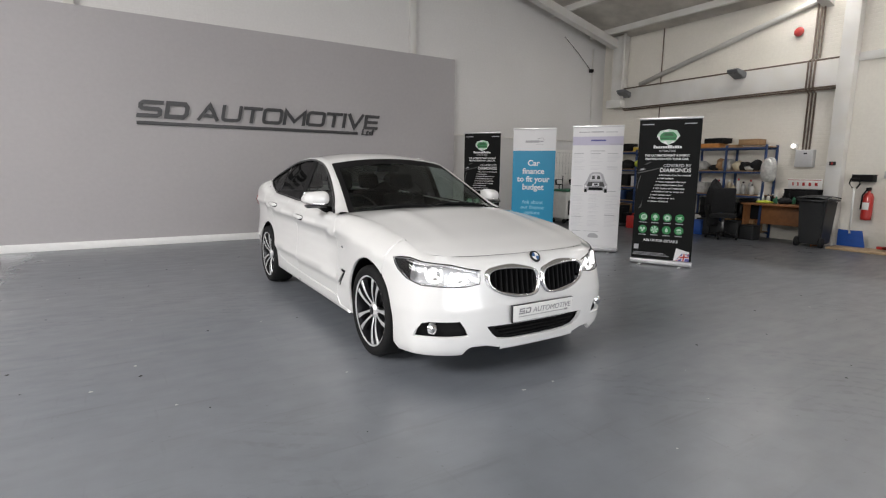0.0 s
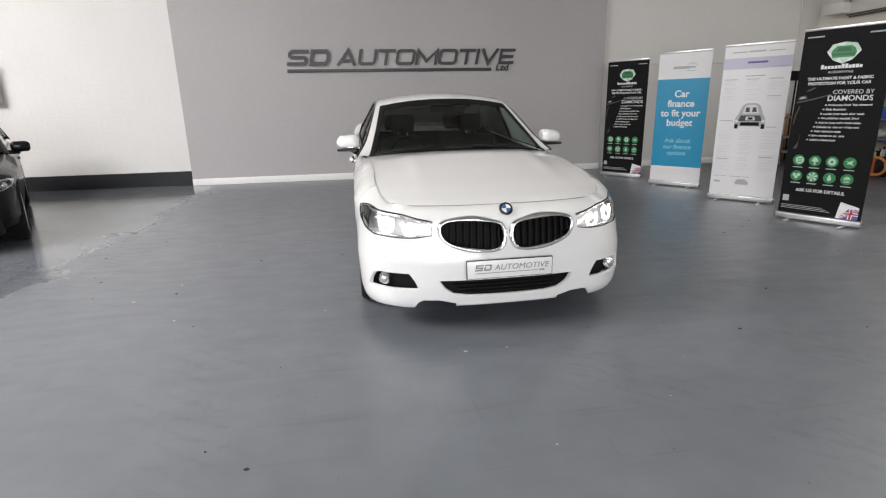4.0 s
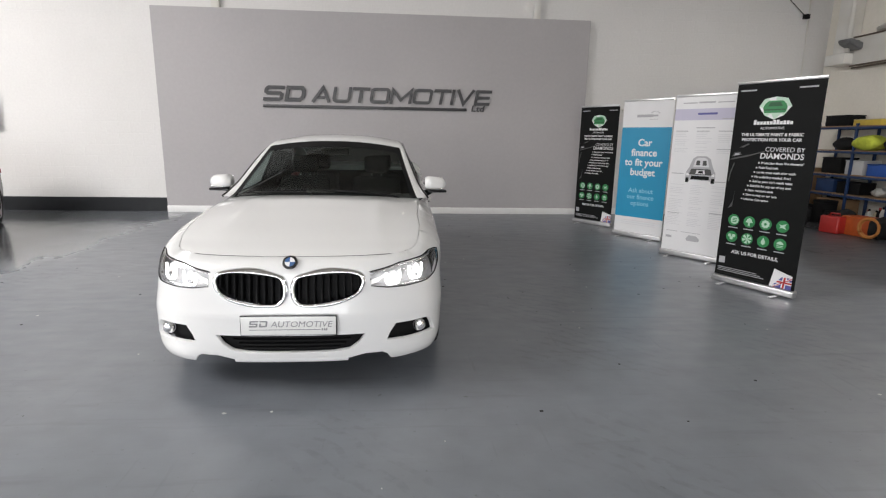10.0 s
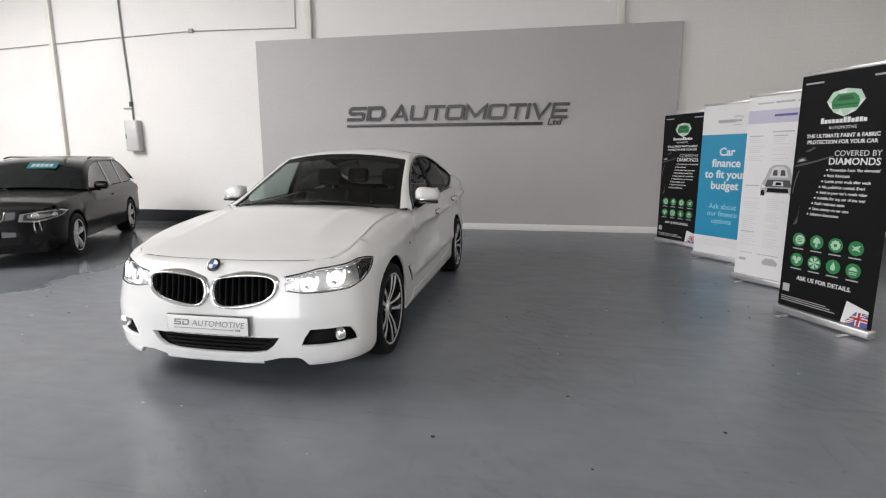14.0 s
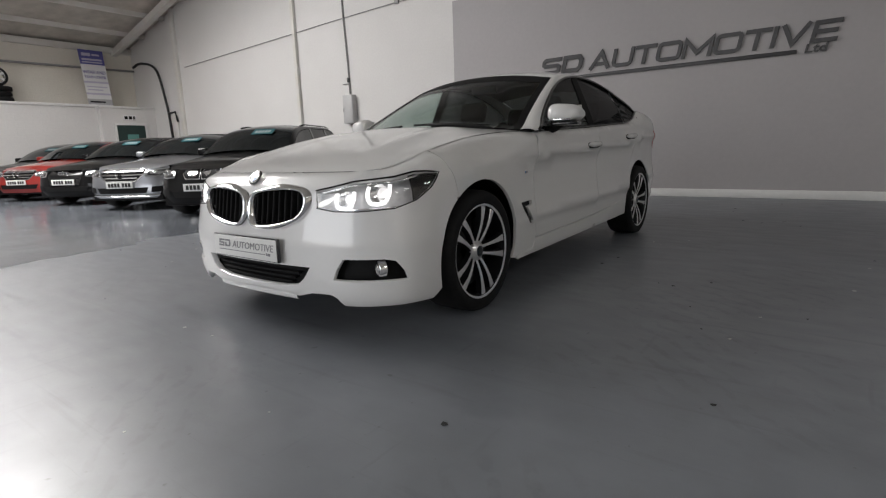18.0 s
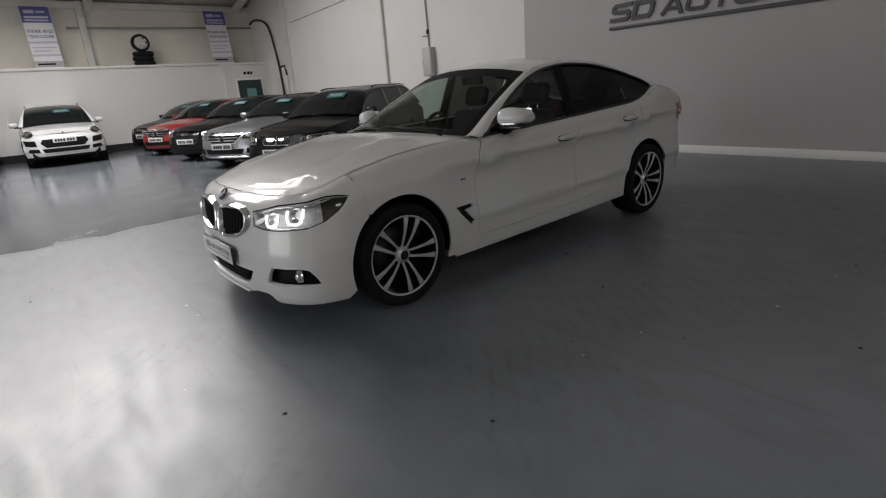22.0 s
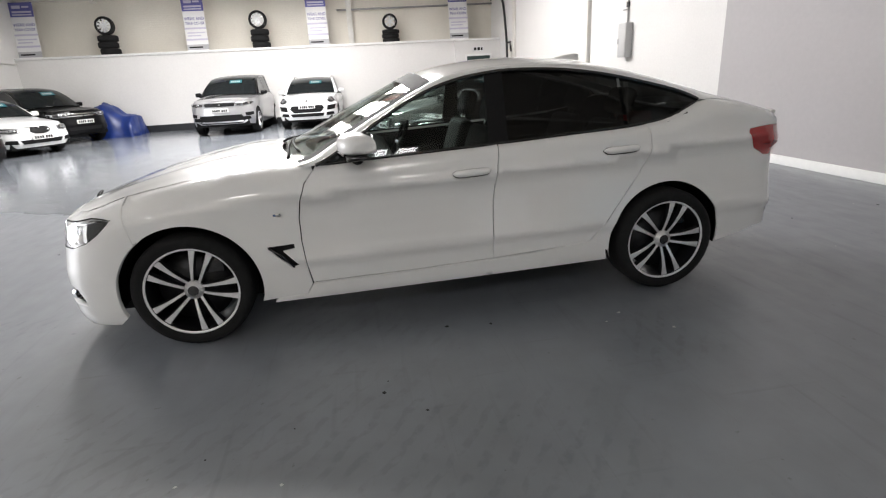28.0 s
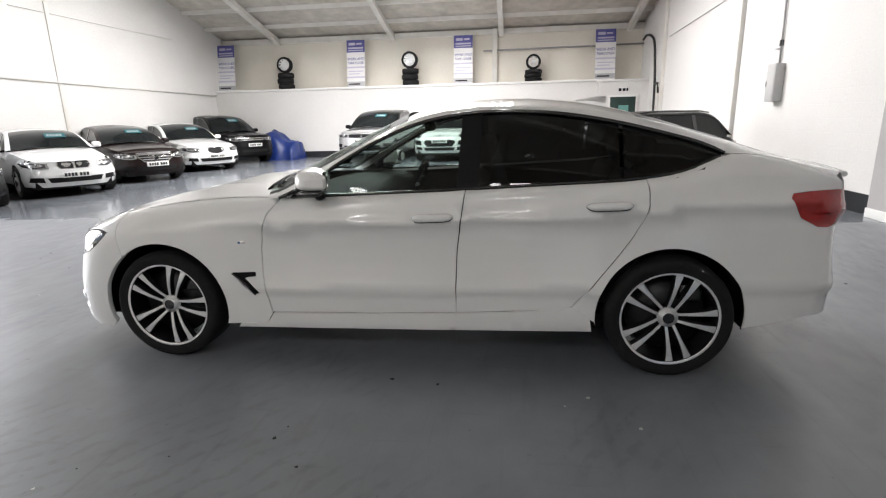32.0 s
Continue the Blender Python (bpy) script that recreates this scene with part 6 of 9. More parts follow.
        for dz in (-0.29, -0.24, -0.19):
            flat_patch("grille_bar", [X(-0.48 * w, gz + dz - 0.006), X(0.48 * w, gz + dz - 0.006), X(0.48 * w, gz + dz + 0.006), X(-0.48 * w, gz + dz + 0.006)], DARK_ALLOY, 0.014)
        c = B.at(np.array(0.0), np.array(gz + 0.0))
        child("badge", box_mesh("badge", -0.028, -0.01, -0.036, 0.028, 0.004, 0.036, BADGE_DARK, 0.01), base, "small shield badge").location = Vector(c) + Vector((0, -0.008, 0))
        for s in (1, -1):
            flat_patch("air_intake", [X(s * 0.64 * w, gz - 0.3), X(s * 0.9 * w, gz - 0.27), X(s * 0.94 * w, gz - 0.13), X(s * 0.68 * w, gz - 0.15)], BLACK, 0.006)
    if lip:
        flat_patch("bumper_lip", [X(-0.72 * w, sill + 0.03), X(0.72 * w, sill + 0.03), X(0.74 * w, sill + 0.06), X(-0.74 * w, sill + 0.06)], lip, 0.014, "bright bumper lip")
    # plate with dark bars
    pz = gz - (0.2 if grille in ("star", "kidney", "oval", "bars") else 0.17)
    c = B.at(np.array(0.0), np.array(pz))
    pl = child("number_plate", box_mesh("number_plate", -0.26, -0.012, -0.056, 0.26, 0.006, 0.056, PLATE_WHITE, 0.004), base, "white number plate with dark bars")
    pl.location = Vector(c) + Vector((0, -0.018, 0))
    bar = box_mesh("plate_bar", 0, -0.0145, -0.034, 0.045, -0.012, 0.034, PLATE_BLACK)
    for x in (-0.215, -0.155, -0.095, -0.035, 0.055, 0.115, 0.175):
        child("plate_bar", bar, pl).location = (x, 0, 0)
    # price card on the windscreen
    if card:
        k = a // 2
        p = (I[k] + I[k + 1]) / 2
        d = (I[k + 2] - I[k - 2])
        tilt = math.degrees(math.atan2(d[2], d[1]))
        cd = child("price_card", box_mesh("price_card", -0.2, -0.1, 0, 0.2, 0.1, 0.003, CARD_TEAL), base, "teal price card with white bars")
        cd.matrix_basis = pose(0.16, p[1] - 0.085, p[2] + 0.048, tilt)
        bar = box_mesh("card_bar", 0, -0.045, 0.003, 0.045, 0.045, 0.005, CARD_WHITE)
        for x in (-0.15, -0.09, -0.03, 0.03, 0.09):
            child("card_bar", bar, cd).location = (x, 0, 0)
    child("underbody", box_mesh("underbody", -w + 0.2, n + 0.15, sill * 0.8, w - 0.2, t - 0.2, sill + 0.15, BLACK, 0.02), base)
    base.matrix_world = m
    return base


def nose_at(x, y, heading, nose):
    """The pose of a car whose nose, at -y in its own frame, stands at x, y and points along the heading."""
    turn = heading + 90
    c, s = math.cos(radians(turn)), math.sin(radians(turn))
    return pose(x - (-s * nose), y - (c * nose), 0, 0, 0, turn)


nose_y = lambda d: -d.get("wb", 2.8) / 2 - d.get("fo", 0.85)
estate = dict(L=4.62, W=1.81, H=1.45, wb=2.81, fo=0.78, roof1=1.75, rear=2.15, rails=True, grille="kidney", cowl=-0.7)
parked_car(nose_at(-5.1, 0.29, -62, nose_y(estate)), "estate_car", "glossy black estate car with roof rails and a price card", P_BLACK, **estate)
cabrio = dict(L=4.7, W=1.79, H=1.4, wb=2.76, fo=0.86, roof0=0.3, roof1=1.0, rear=1.55, grille="star", cowl=-0.6, roof_colour=HOOD_CLOTH, lip=CHROME)
parked_car(nose_at(-7.68, 0.25, -62, nose_y(cabrio)), "convertible_car", "metallic silver convertible with a black fabric hood", P_SILVER, **cabrio)
saloon = dict(L=4.75, W=1.83, H=1.42, wb=2.81, fo=0.88, grille="wide")
parked_car(nose_at(-10.18, 0.21, -62, nose_y(saloon)), "saloon_car", "glossy black saloon car with a wide dark grille", P_BLACK, **saloon)
redcar = dict(L=4.65, W=1.81, H=1.43, wb=2.84, fo=0.8, grille="star")
parked_car(nose_at(-12.97, 0.17, -62, nose_y(redcar)), "saloon_car", "metallic red saloon car with a round chrome badge", P_RED, **redcar)
hatch = dict(L=4.3, W=1.78, H=1.43, wb=2.6, fo=0.87, roof1=1.3, rear=1.85, grille="wide", cowl=-0.7)
parked_car(nose_at(-15.25, 0.3, -62, nose_y(hatch)), "hatchback_car", "black hatchback car parked at the end of the row", P_BLACK, **hatch)
suv = dict(L=4.85, W=1.98, H=1.78, wb=2.92, fo=0.86, bonnet=1.02, belt=1.14, roof0=0.15, roof1=1.85, rear=2.25, tyre=0.38, sill=0.34, grille="slim", lamp_z=0.92, cowl=-0.85, roof_colour=P_BLACK, mirrors=P_BLACK, lamp_shape="slim")
parked_car(nose_at(-13.39, -4.39, -3, nose_y(suv)), "off_road_car", "large silver off-road car with a black roof", P_GREYSIL, **suv)
macan = dict(L=4.7, W=1.92, H=1.62, wb=2.81, fo=0.92, bonnet=0.86, belt=1.05, roof0=0.2, roof1=1.4, rear=2.1, tyre=0.36, sill=0.3, grille="low", lamp_z=0.86, cowl=-0.8, lamp_shape="oval", rails=True)
parked_car(nose_at(-13.7, -1.83, -3, nose_y(macan)), "off_road_car", "white compact off-road car with a low wide grille", P_WHITE, **macan)
coupe = dict(L=4.6, W=1.78, H=1.39, wb=2.76, fo=0.78, roof1=0.9, rear=1.65, grille="kidney", cowl=-0.65)
parked_car(nose_at(-6.15, -8.42, 57, nose_y(coupe)), "coupe_car", "white two-door coupe with a teal price card", P_WHITE, **coupe)
cla = dict(L=4.63, W=1.78, H=1.43, wb=2.7, fo=0.9, roof1=1.0, rear=1.85, grille="star")
parked_car(nose_at(-8.67, -8.38, 57, nose_y(cla)), "saloon_car", "dark brown four-door saloon with a round chrome badge", P_PLUM, **cla)
jag = dict(L=4.95, W=1.85, H=1.46, wb=2.9, fo=0.9, roof1=1.0, rear=1.9, grille="oval")
parked_car(nose_at(-11.51, -8.42, 57, nose_y(jag)), "saloon_car", "white executive saloon with an oval mesh grille", P_WHITE, **jag)
lr = dict(L=4.5, W=1.9, H=1.72, wb=2.66, fo=0.85, bonnet=0.98, belt=1.08, roof0=0.1, roof1=1.75, rear=2.05, tyre=0.36, sill=0.32, grille="bars", lamp_z=0.86, cowl=-0.75, bright=CHROME, lamp_shape="slim")
parked_car(nose_at(-14.25, -8.55, 57, nose_y(lr)), "off_road_car", "black boxy off-road car with a bright barred grille", P_BLACK, **lr)
front_dark = dict(L=4.6, W=1.8, H=1.43, wb=2.8, fo=0.8, grille="star")
parked_car(nose_at(-3.78, -8.7, 57, nose_y(front_dark)), "saloon_car", "dark saloon car at the near end of the row", P_BLACK, **front_dark)

# ---------------------------------------------------------------- sign on the feature wall
def wall_sign():
    e = tagged(new("wall_sign"), "dark grey raised company sign on the grey feature wall", "sign")
    y0, d = 5.34, 0.03
    def stroke(pts, w, closed=False, thick=d):
        """A letter stroke of even width along a line, solid from the wall to its face."""
        p = np.array(pts, float)
        n = len(p)
        L, R = [], []
        for i in range(n):
            a = p[i] - p[i - 1] if (closed or i > 0) else p[1] - p[0]
            b = p[(i + 1) % n] - p[i] if (closed or i < n - 1) else p[-1] - p[-2]
            a, b = a / np.linalg.norm(a), b / np.linalg.norm(b)
            na, nb = np.array((-a[1], a[0])), np.array((-b[1], b[0]))
            mit = (na + nb) / max(1 + na @ nb, 0.35)
            L.append(p[i] + mit * w / 2)
            R.append(p[i] - mit * w / 2)
        V = [(q[0] + 0.2 * q[1], q[1], z) for z in (0, thick) for side in (L, R) for q in side]
        F = []
        for i in range(n if closed else n - 1):
            k = (i + 1) % n
            l0, l1, r0, r1 = i, k, n + i, n + k
            t = 2 * n
            F += [(t + l0, t + r0, t + r1, t + l1), (l0, l1, r1, r0), (l0, t + l0, t + l1, l1), (r0, r1, t + r1, t + r0)]
        if not closed:
            F += [(0, n, 3 * n, 2 * n), (n - 1, 3 * n - 1, 4 * n - 1, 2 * n - 1)]
        me = bpy.data.meshes.new("letter")
        me.from_pydata(V, [], F)
        me.materials.append(SIGN_DARK)
        return me
    def rounded(w, h, t, c=0.045):
        """The middle line of a wide round letter."""
        x0, x1, y0, y1 = t / 2, w - t / 2, t / 2, h - t / 2
        return [(x0 + c, y0), (x1 - c, y0), (x1 - c * 0.3, y0 + c * 0.3), (x1, y0 + c), (x1, y1 - c), (x1 - c * 0.3, y1 - c * 0.3), (x1 - c, y1), (x0 + c, y1), (x0 + c * 0.3, y1 - c * 0.3), (x0, y1 - c), (x0, y0 + c), (x0 + c * 0.3, y0 + c * 0.3)]
    H, t = 0.29, 0.056
    B2, T2 = 0.07, 0.29
    shapes = {
        "A": (0.38, [([(t * 0.55, 0), (0.19, H - t * 0.35), (0.38 - t * 0.55, 0)], False, d), ([(0.115, 0.085), (0.265, 0.085)], False, d - 0.002)]),
        "U": (0.34, [([(t / 2, H), (t / 2, 0.075), (t / 2 + 0.014, 0.042), (t / 2 + 0.045, t / 2), (0.34 - t / 2 - 0.045, t / 2), (0.34 - t / 2 - 0.014, 0.042), (0.34 - t / 2, 0.075), (0.34 - t / 2, H)], False, d)]),
        "T": (0.33, [([(0, H - t / 2), (0.33, H - t / 2)], False, d), ([(0.165, 0), (0.165, H - t)], False, d)]),
        "O": (0.37, [(rounded(0.37, H, t), True, d)]),
        "M": (0.42, [([(t / 2, 0), (t / 2, H - 0.03), (0.21, 0.07), (0.42 - t / 2, H - 0.03), (0.42 - t / 2, 0)], False, d)]),
        "I": (0.062, [([(0.031, 0), (0.031, H)], False, d)]),
        "V": (0.37, [([(t * 0.55, H), (0.185, t * 0.4), (0.37 - t * 0.55, H)], False, d)]),
        "E": (0.31, [([(0.31, t / 2), (t / 2, t / 2), (t / 2, H - t / 2), (0.31, H - t / 2)], False, d), ([(t, H / 2), (0.29, H / 2)], False, d)]),
        "S": (0.37, [([(0.0, B2 / 2), (0.37 - 0.07, B2 / 2), (0.37 - B2 / 2, 0.06), (0.37 - B2 / 2, 0.125), (0.37 - 0.07, T2 / 2 + 0.005), (0.07, T2 / 2 + 0.005), (B2 / 2, 0.175), (B2 / 2, 0.225), (0.07, T2 - B2 / 2), (0.37, T2 - B2 / 2)], False, d)]),
        "D": (0.37, [([(B2 / 2, B2 / 2), (0.37 - 0.08, B2 / 2), (0.37 - B2 / 2, 0.09), (0.37 - B2 / 2, 0.2), (0.37 - 0.08, T2 - B2 / 2), (B2 / 2, T2 - B2 / 2)], True, d)]),
    }
    def write(word, x, gap):
        for ch in word:
            wide, parts = shapes[ch]
            for pts, closed, thick in parts:
                w = (B2 if ch in "SD" else t)
                if ch == "S":
                    w = 0.062
                o = child("letter", stroke(pts, w, closed, thick), e)
                o.matrix_basis = pose(x, y0 - 0.0005, 2.15, 90)
            x += wide + gap
    write("SD", -2.02, 0.035)
    write("AUTOMOTIVE", -1.12, 0.02)
    child("underline", box_mesh("underline", -2.02, y0 - d, 2.035, 1.9, y0, 2.09, SIGN_DARK, 0.003), e)
    me = text_mesh("small_lettering", "Ltd", 0.16, SIGN_DARK, d / 2, 0.004, 0.15, 1.25)
    child("small_lettering", me, e).matrix_basis = pose(1.98, y0 - d / 2, 2.035, 90)


wall_sign()

# ---------------------------------------------------------------- roller banners
INK_BLACK = material("black banner print", (0.005, 0.0055, 0.0055), 0.6, grain=0.1, grain_scale=4, spec=0.15)
INK_BLUE = material("cyan banner print", (0.012, 0.27, 0.47), 0.4, grain=0.04, grain_scale=4)
INK_WHITE = material("white banner print", (0.74, 0.74, 0.75), 0.4, grain=0.03, grain_scale=4)
INK_GREEN = material("green print", (0.02, 0.2, 0.06), 0.4)
INK_DEEP = material("deep green print", (0.008, 0.09, 0.03), 0.4)
INK_DIM = material("dim grey print", (0.06, 0.06, 0.06), 0.5)
INK_PALE = material("pale green print", (0.45, 0.62, 0.5), 0.4)
INK_GREY = material("grey print", (0.4, 0.4, 0.42), 0.5)
INK_LIGHT = material("light grey print", (0.62, 0.62, 0.64), 0.5)
INK_LILAC = material("lilac print", (0.5, 0.48, 0.6), 0.45)
INK_PURPLE = material("violet print", (0.09, 0.09, 0.3), 0.45)
INK_SKY = material("pale blue letters", (0.3, 0.58, 0.72), 0.4)
INK_RED = material("red print", (0.45, 0.03, 0.03), 0.4)
ALU = material("satin aluminium", (0.62, 0.62, 0.63), 0.35, 0.9, 0, 0.08, 15)


class Banner:
    """A roller banner that faces -y in its own frame; x from 0 to its width."""

    def __init__(self, label, width, height, ground, m, stand=True):
        self.e = tagged(new("roller_banner"), label, "banner", "roller banners")
        self.w, self.h, self.n = width, height, 0
        self.lift = 0.0
        if stand:
            child("cassette", box_mesh("cassette", -0.01, -0.045, 0.015, width + 0.01, 0.045, 0.085, ALU, 0.015, 3), self.e, "satin aluminium cassette")
            for x in (0.14, width - 0.14):
                child("foot", box_mesh("foot", x - 0.02, -0.16, 0, x + 0.02, 0.12, 0.016, ALU, 0.006), self.e)
            child("pole", tube("pole", [(width / 2, 0.03, 0.05), (width / 2, 0.03, height)], 0.012, ALU), self.e, "support pole")
            child("top_rail", box_mesh("top_rail", 0, -0.012, height - 0.01, width, 0.012, height + 0.02, ALU, 0.005), self.e)
        self.sheet = child("sheet", box_mesh("sheet", 0.004, -0.003, 0.06 if stand else 0, width - 0.004, 0.003, height, ground), self.e, "printed sheet")
        self.e.matrix_world = m

    def bar(self, x0, z0, x1, z1, mtl, layer=1, name="print_bar"):
        y = -0.003 - 0.0012 * layer
        child(name, box_mesh(name, x0, y, z0, x1, -0.003, z1, mtl), self.sheet)

    def bars(self, spec, mtl, layer=1, name="print_block"):
        for a, b, c, d in spec:
            self.bar(a, b, c, d, mtl, layer, name)

    def poly(self, pts, mtl, layer=1, name="print_shape"):
        o = child(name, prism(name, pts, 0, 0.0012 * layer, mtl), self.sheet)
        o.matrix_basis = pose(0, -0.003, 0, 90)

    def words(self, text, x, z, size, mtl, bold=0.0, align="CENTER", stretch=1.0, shear=0.0):
        o = child("lettering", text_mesh("lettering", text, size, mtl, 0.0006, bold, shear, stretch, align), self.sheet)
        o.matrix_basis = pose(x, -0.0045, z, 90)


def placed(bl, br):
    a = math.degrees(math.atan2(br[1] - bl[1], br[0] - bl[0]))
    return pose(bl[0], bl[1], 0, 0, 0, a)


def disc(x, z, r, n=20):
    return [(x + r * math.cos(q), z + r * math.sin(q)) for q in np.linspace(0, 2 * math.pi, n, endpoint=False)]


def black_banner(m, w=0.8, h=2.1):
    b = Banner("tall black roller banner about car paint protection with green symbols", w, h, INK_BLACK, m)
    s = h / 2.1
    b.bars([(0.04, 2.02 * s, 0.2, 2.034 * s), (0.6, 2.02 * s, 0.76, 2.034 * s)], INK_GREY)
    b.poly([(0.245, 1.86 * s), (0.29, 1.935 * s), (0.40, 1.955 * s), (0.51, 1.935 * s), (0.555, 1.86 * s), (0.49, 1.775 * s), (0.40, 1.735 * s), (0.31, 1.775 * s)], INK_PALE)
    b.poly([(0.285, 1.85 * s), (0.30, 1.885 * s), (0.335, 1.915 * s), (0.465, 1.915 * s), (0.50, 1.885 * s), (0.515, 1.85 * s), (0.50, 1.80 * s), (0.30, 1.80 * s)], INK_GREEN, 2)
    for q in ([(0.25, 1.86), (0.285, 1.85), (0.30, 1.80), (0.275, 1.815)], [(0.33, 1.94), (0.40, 1.95), (0.40, 1.92), (0.345, 1.92)], [(0.33, 1.77), (0.37, 1.795), (0.40, 1.74)], [(0.46, 1.79), (0.49, 1.775), (0.43, 1.75)], [(0.52, 1.86), (0.55, 1.86), (0.515, 1.81)]):
        b.poly([(x, z * s) for x, z in q], INK_WHITE, 2, "logo_facet")
    b.poly([(0.33, 1.862 * s), (0.352, 1.9 * s), (0.448, 1.9 * s), (0.47, 1.862 * s)], INK_DEEP, 3, "logo_window")
    b.bar(0.30, 1.822 * s, 0.50, 1.836 * s, INK_DEEP, 3, "logo_bar")
    for k in range(12):
        x, hgt = 0.212 + 0.0315 * k, (0.044, 0.03, 0.03, 0.03, 0.03, 0.03, 0.044, 0.044, 0.03, 0.036, 0.036, 0.03)[k]
        b.bar(x, 1.688 * s, x + 0.026, 1.688 * s + hgt, INK_WHITE)
    b.words("AUTOMOTIVE", 0.4, 1.64 * s, 0.036, INK_LIGHT)
    b.words("THE ULTIMATE PAINT & FABRIC", 0.4, 1.575 * s, 0.042, INK_WHITE, 0.0012)
    b.words("PROTECTION FOR YOUR CAR", 0.4, 1.525 * s, 0.042, INK_WHITE, 0.0012)
    # the dim car drawn across the sheet
    b.poly([(0.01, 1.33 * s), (0.04, 1.35 * s), (0.2, 1.385 * s), (0.36, 1.43 * s), (0.355, 1.418 * s), (0.2, 1.37 * s), (0.05, 1.335 * s)], INK_DIM, 1, "drawn_bonnet_edge")
    b.poly([(0.03, 1.365 * s), (0.05, 1.405 * s), (0.11, 1.415 * s), (0.13, 1.385 * s)], INK_DIM, 1, "drawn_lamp")
    b.poly([(0.05, 1.375 * s), (0.065, 1.397 * s), (0.1, 1.402 * s), (0.11, 1.385 * s)], INK_GREY, 2, "drawn_lamp_glint")
    b.poly([(0.10, 1.46 * s), (0.18, 1.50 * s), (0.20, 1.495 * s), (0.14, 1.46 * s)], INK_DIM, 1, "drawn_mirror")
    b.poly([(0.02, 1.10 * s), (0.03, 1.20 * s), (0.06, 1.30 * s), (0.07, 1.30 * s), (0.04, 1.19 * s), (0.03, 1.10 * s)], INK_DIM, 1, "drawn_wing_edge")
    b.poly([(0.06, 0.82 * s), (0.10, 0.84 * s), (0.11, 1.0 * s), (0.10, 0.9 * s)], INK_DIM, 1, "drawn_bumper_edge")
    b.words("COVERED BY", 0.73, 1.425 * s, 0.062, INK_LIGHT, 0.0, "RIGHT")
    b.words("DIAMONDS", 0.73, 1.355 * s, 0.078, INK_WHITE, 0.001, "RIGHT")
    lines = ["Protection from 'the elements'", "Fade Resistant", "Looks great wash after wash", "No polishing needed. Ever!", "Add to your car's resale value", "Suitable for any car of any age!", "Stain resistant seats", "Save money on car care", "Lifetime Guarantee"]
    for k, t in enumerate(lines):
        b.words(t, 0.34 - 0.016 * k, (1.30 - 0.047 * k) * s, 0.032, INK_WHITE, 0.0006, "LEFT")
        b.poly(disc(0.318 - 0.016 * k, (1.31 - 0.047 * k) * s, 0.008, 8), INK_WHITE, 1, "bullet")
    for r, z in enumerate((0.70, 0.52)):
        for c in range(4):
            x = 0.14 + 0.165 * c
            b.poly(disc(x, z * s, 0.06), INK_GREEN, 1, "symbol_disc")
            zc, at = z * s, 4 * r + c
            if at == 0:
                b.poly(disc(x + 0.01, zc, 0.042, 16), INK_PALE, 2, "symbol")
                for q in range(3):
                    b.bar(x - 0.012, zc - 0.02 + 0.016 * q, x + 0.032, zc - 0.012 + 0.016 * q, INK_GREEN, 3)
            elif at == 1:
                b.poly([(x - 0.036, zc - 0.004), (x - 0.02, zc + 0.03), (x, zc + 0.042), (x + 0.02, zc + 0.03), (x + 0.036, zc - 0.004), (x + 0.008, zc - 0.01), (x + 0.01, zc - 0.042), (x - 0.01, zc - 0.042), (x - 0.008, zc - 0.01)], INK_PALE, 2, "symbol")
            elif at == 2:
                b.poly([(x + (0.044 if q % 2 else 0.036) * math.cos(q * math.pi / 9), zc + (0.044 if q % 2 else 0.036) * math.sin(q * math.pi / 9)) for q in range(18)], INK_PALE, 2, "symbol")
                b.poly(disc(x, zc, 0.014, 10), INK_GREEN, 3, "symbol_centre")
            elif at == 3:
                b.poly([(x - 0.042, zc + 0.022), (x - 0.01, zc + 0.012), (x + 0.036, zc + 0.03), (x + 0.018, zc - 0.002), (x + 0.04, zc - 0.026), (x, zc - 0.012), (x - 0.03, zc - 0.02), (x - 0.016, zc + 0.002)], INK_PALE, 2, "symbol")
            elif at == 4:
                for dx, dz in ((-0.022, 0.012), (0.022, 0.012), (0.0, -0.016)):
                    b.poly(disc(x + dx, zc + dz, 0.019, 8), INK_PALE, 2, "symbol")
            elif at == 5:
                for q in range(6):
                    a0, a1 = q * math.pi / 3, q * math.pi / 3 + 0.62
                    b.poly([(x, zc), (x + 0.05 * math.cos(a0), zc + 0.05 * math.sin(a0)), (x + 0.05 * math.cos(a1), zc + 0.05 * math.sin(a1))], INK_PALE, 2, "symbol_ray")
            elif at == 6:
                b.poly([(x, zc + 0.042), (x + 0.02, zc), (x + 0.018, zc - 0.022), (x, zc - 0.034), (x - 0.018, zc - 0.022), (x - 0.02, zc)], INK_PALE, 2, "symbol")
            else:
                b.poly([(x - 0.036, zc), (x - 0.022, zc + 0.022), (x, zc + 0.034), (x + 0.022, zc + 0.022), (x + 0.036, zc)], INK_PALE, 2, "symbol")
                for q in range(2):
                    b.bar(x - 0.03, zc - 0.018 - 0.014 * q, x + 0.03, zc - 0.012 - 0.014 * q, INK_PALE, 2)
            b.bars([(x - 0.05, z * s - 0.085, x + 0.05, z * s - 0.075)], INK_GREY)
    b.words("ASK US FOR DETAILS.", 0.4, 0.345 * s, 0.05, INK_WHITE, 0.001)
    b.bars([(0.03, 0.135 + 0.018 * k, 0.03 + (0.5, 0.46, 0.42)[k], 0.141 + 0.018 * k) for k in range(3)], INK_GREY)
    b.bars([(0.035, 0.22, 0.10, 0.29)], INK_GREY)
    b.poly([(0.60, 0.088), (0.796, 0.088), (0.796, 0.21), (0.66, 0.20)], INK_PURPLE, 1, "flag_field")
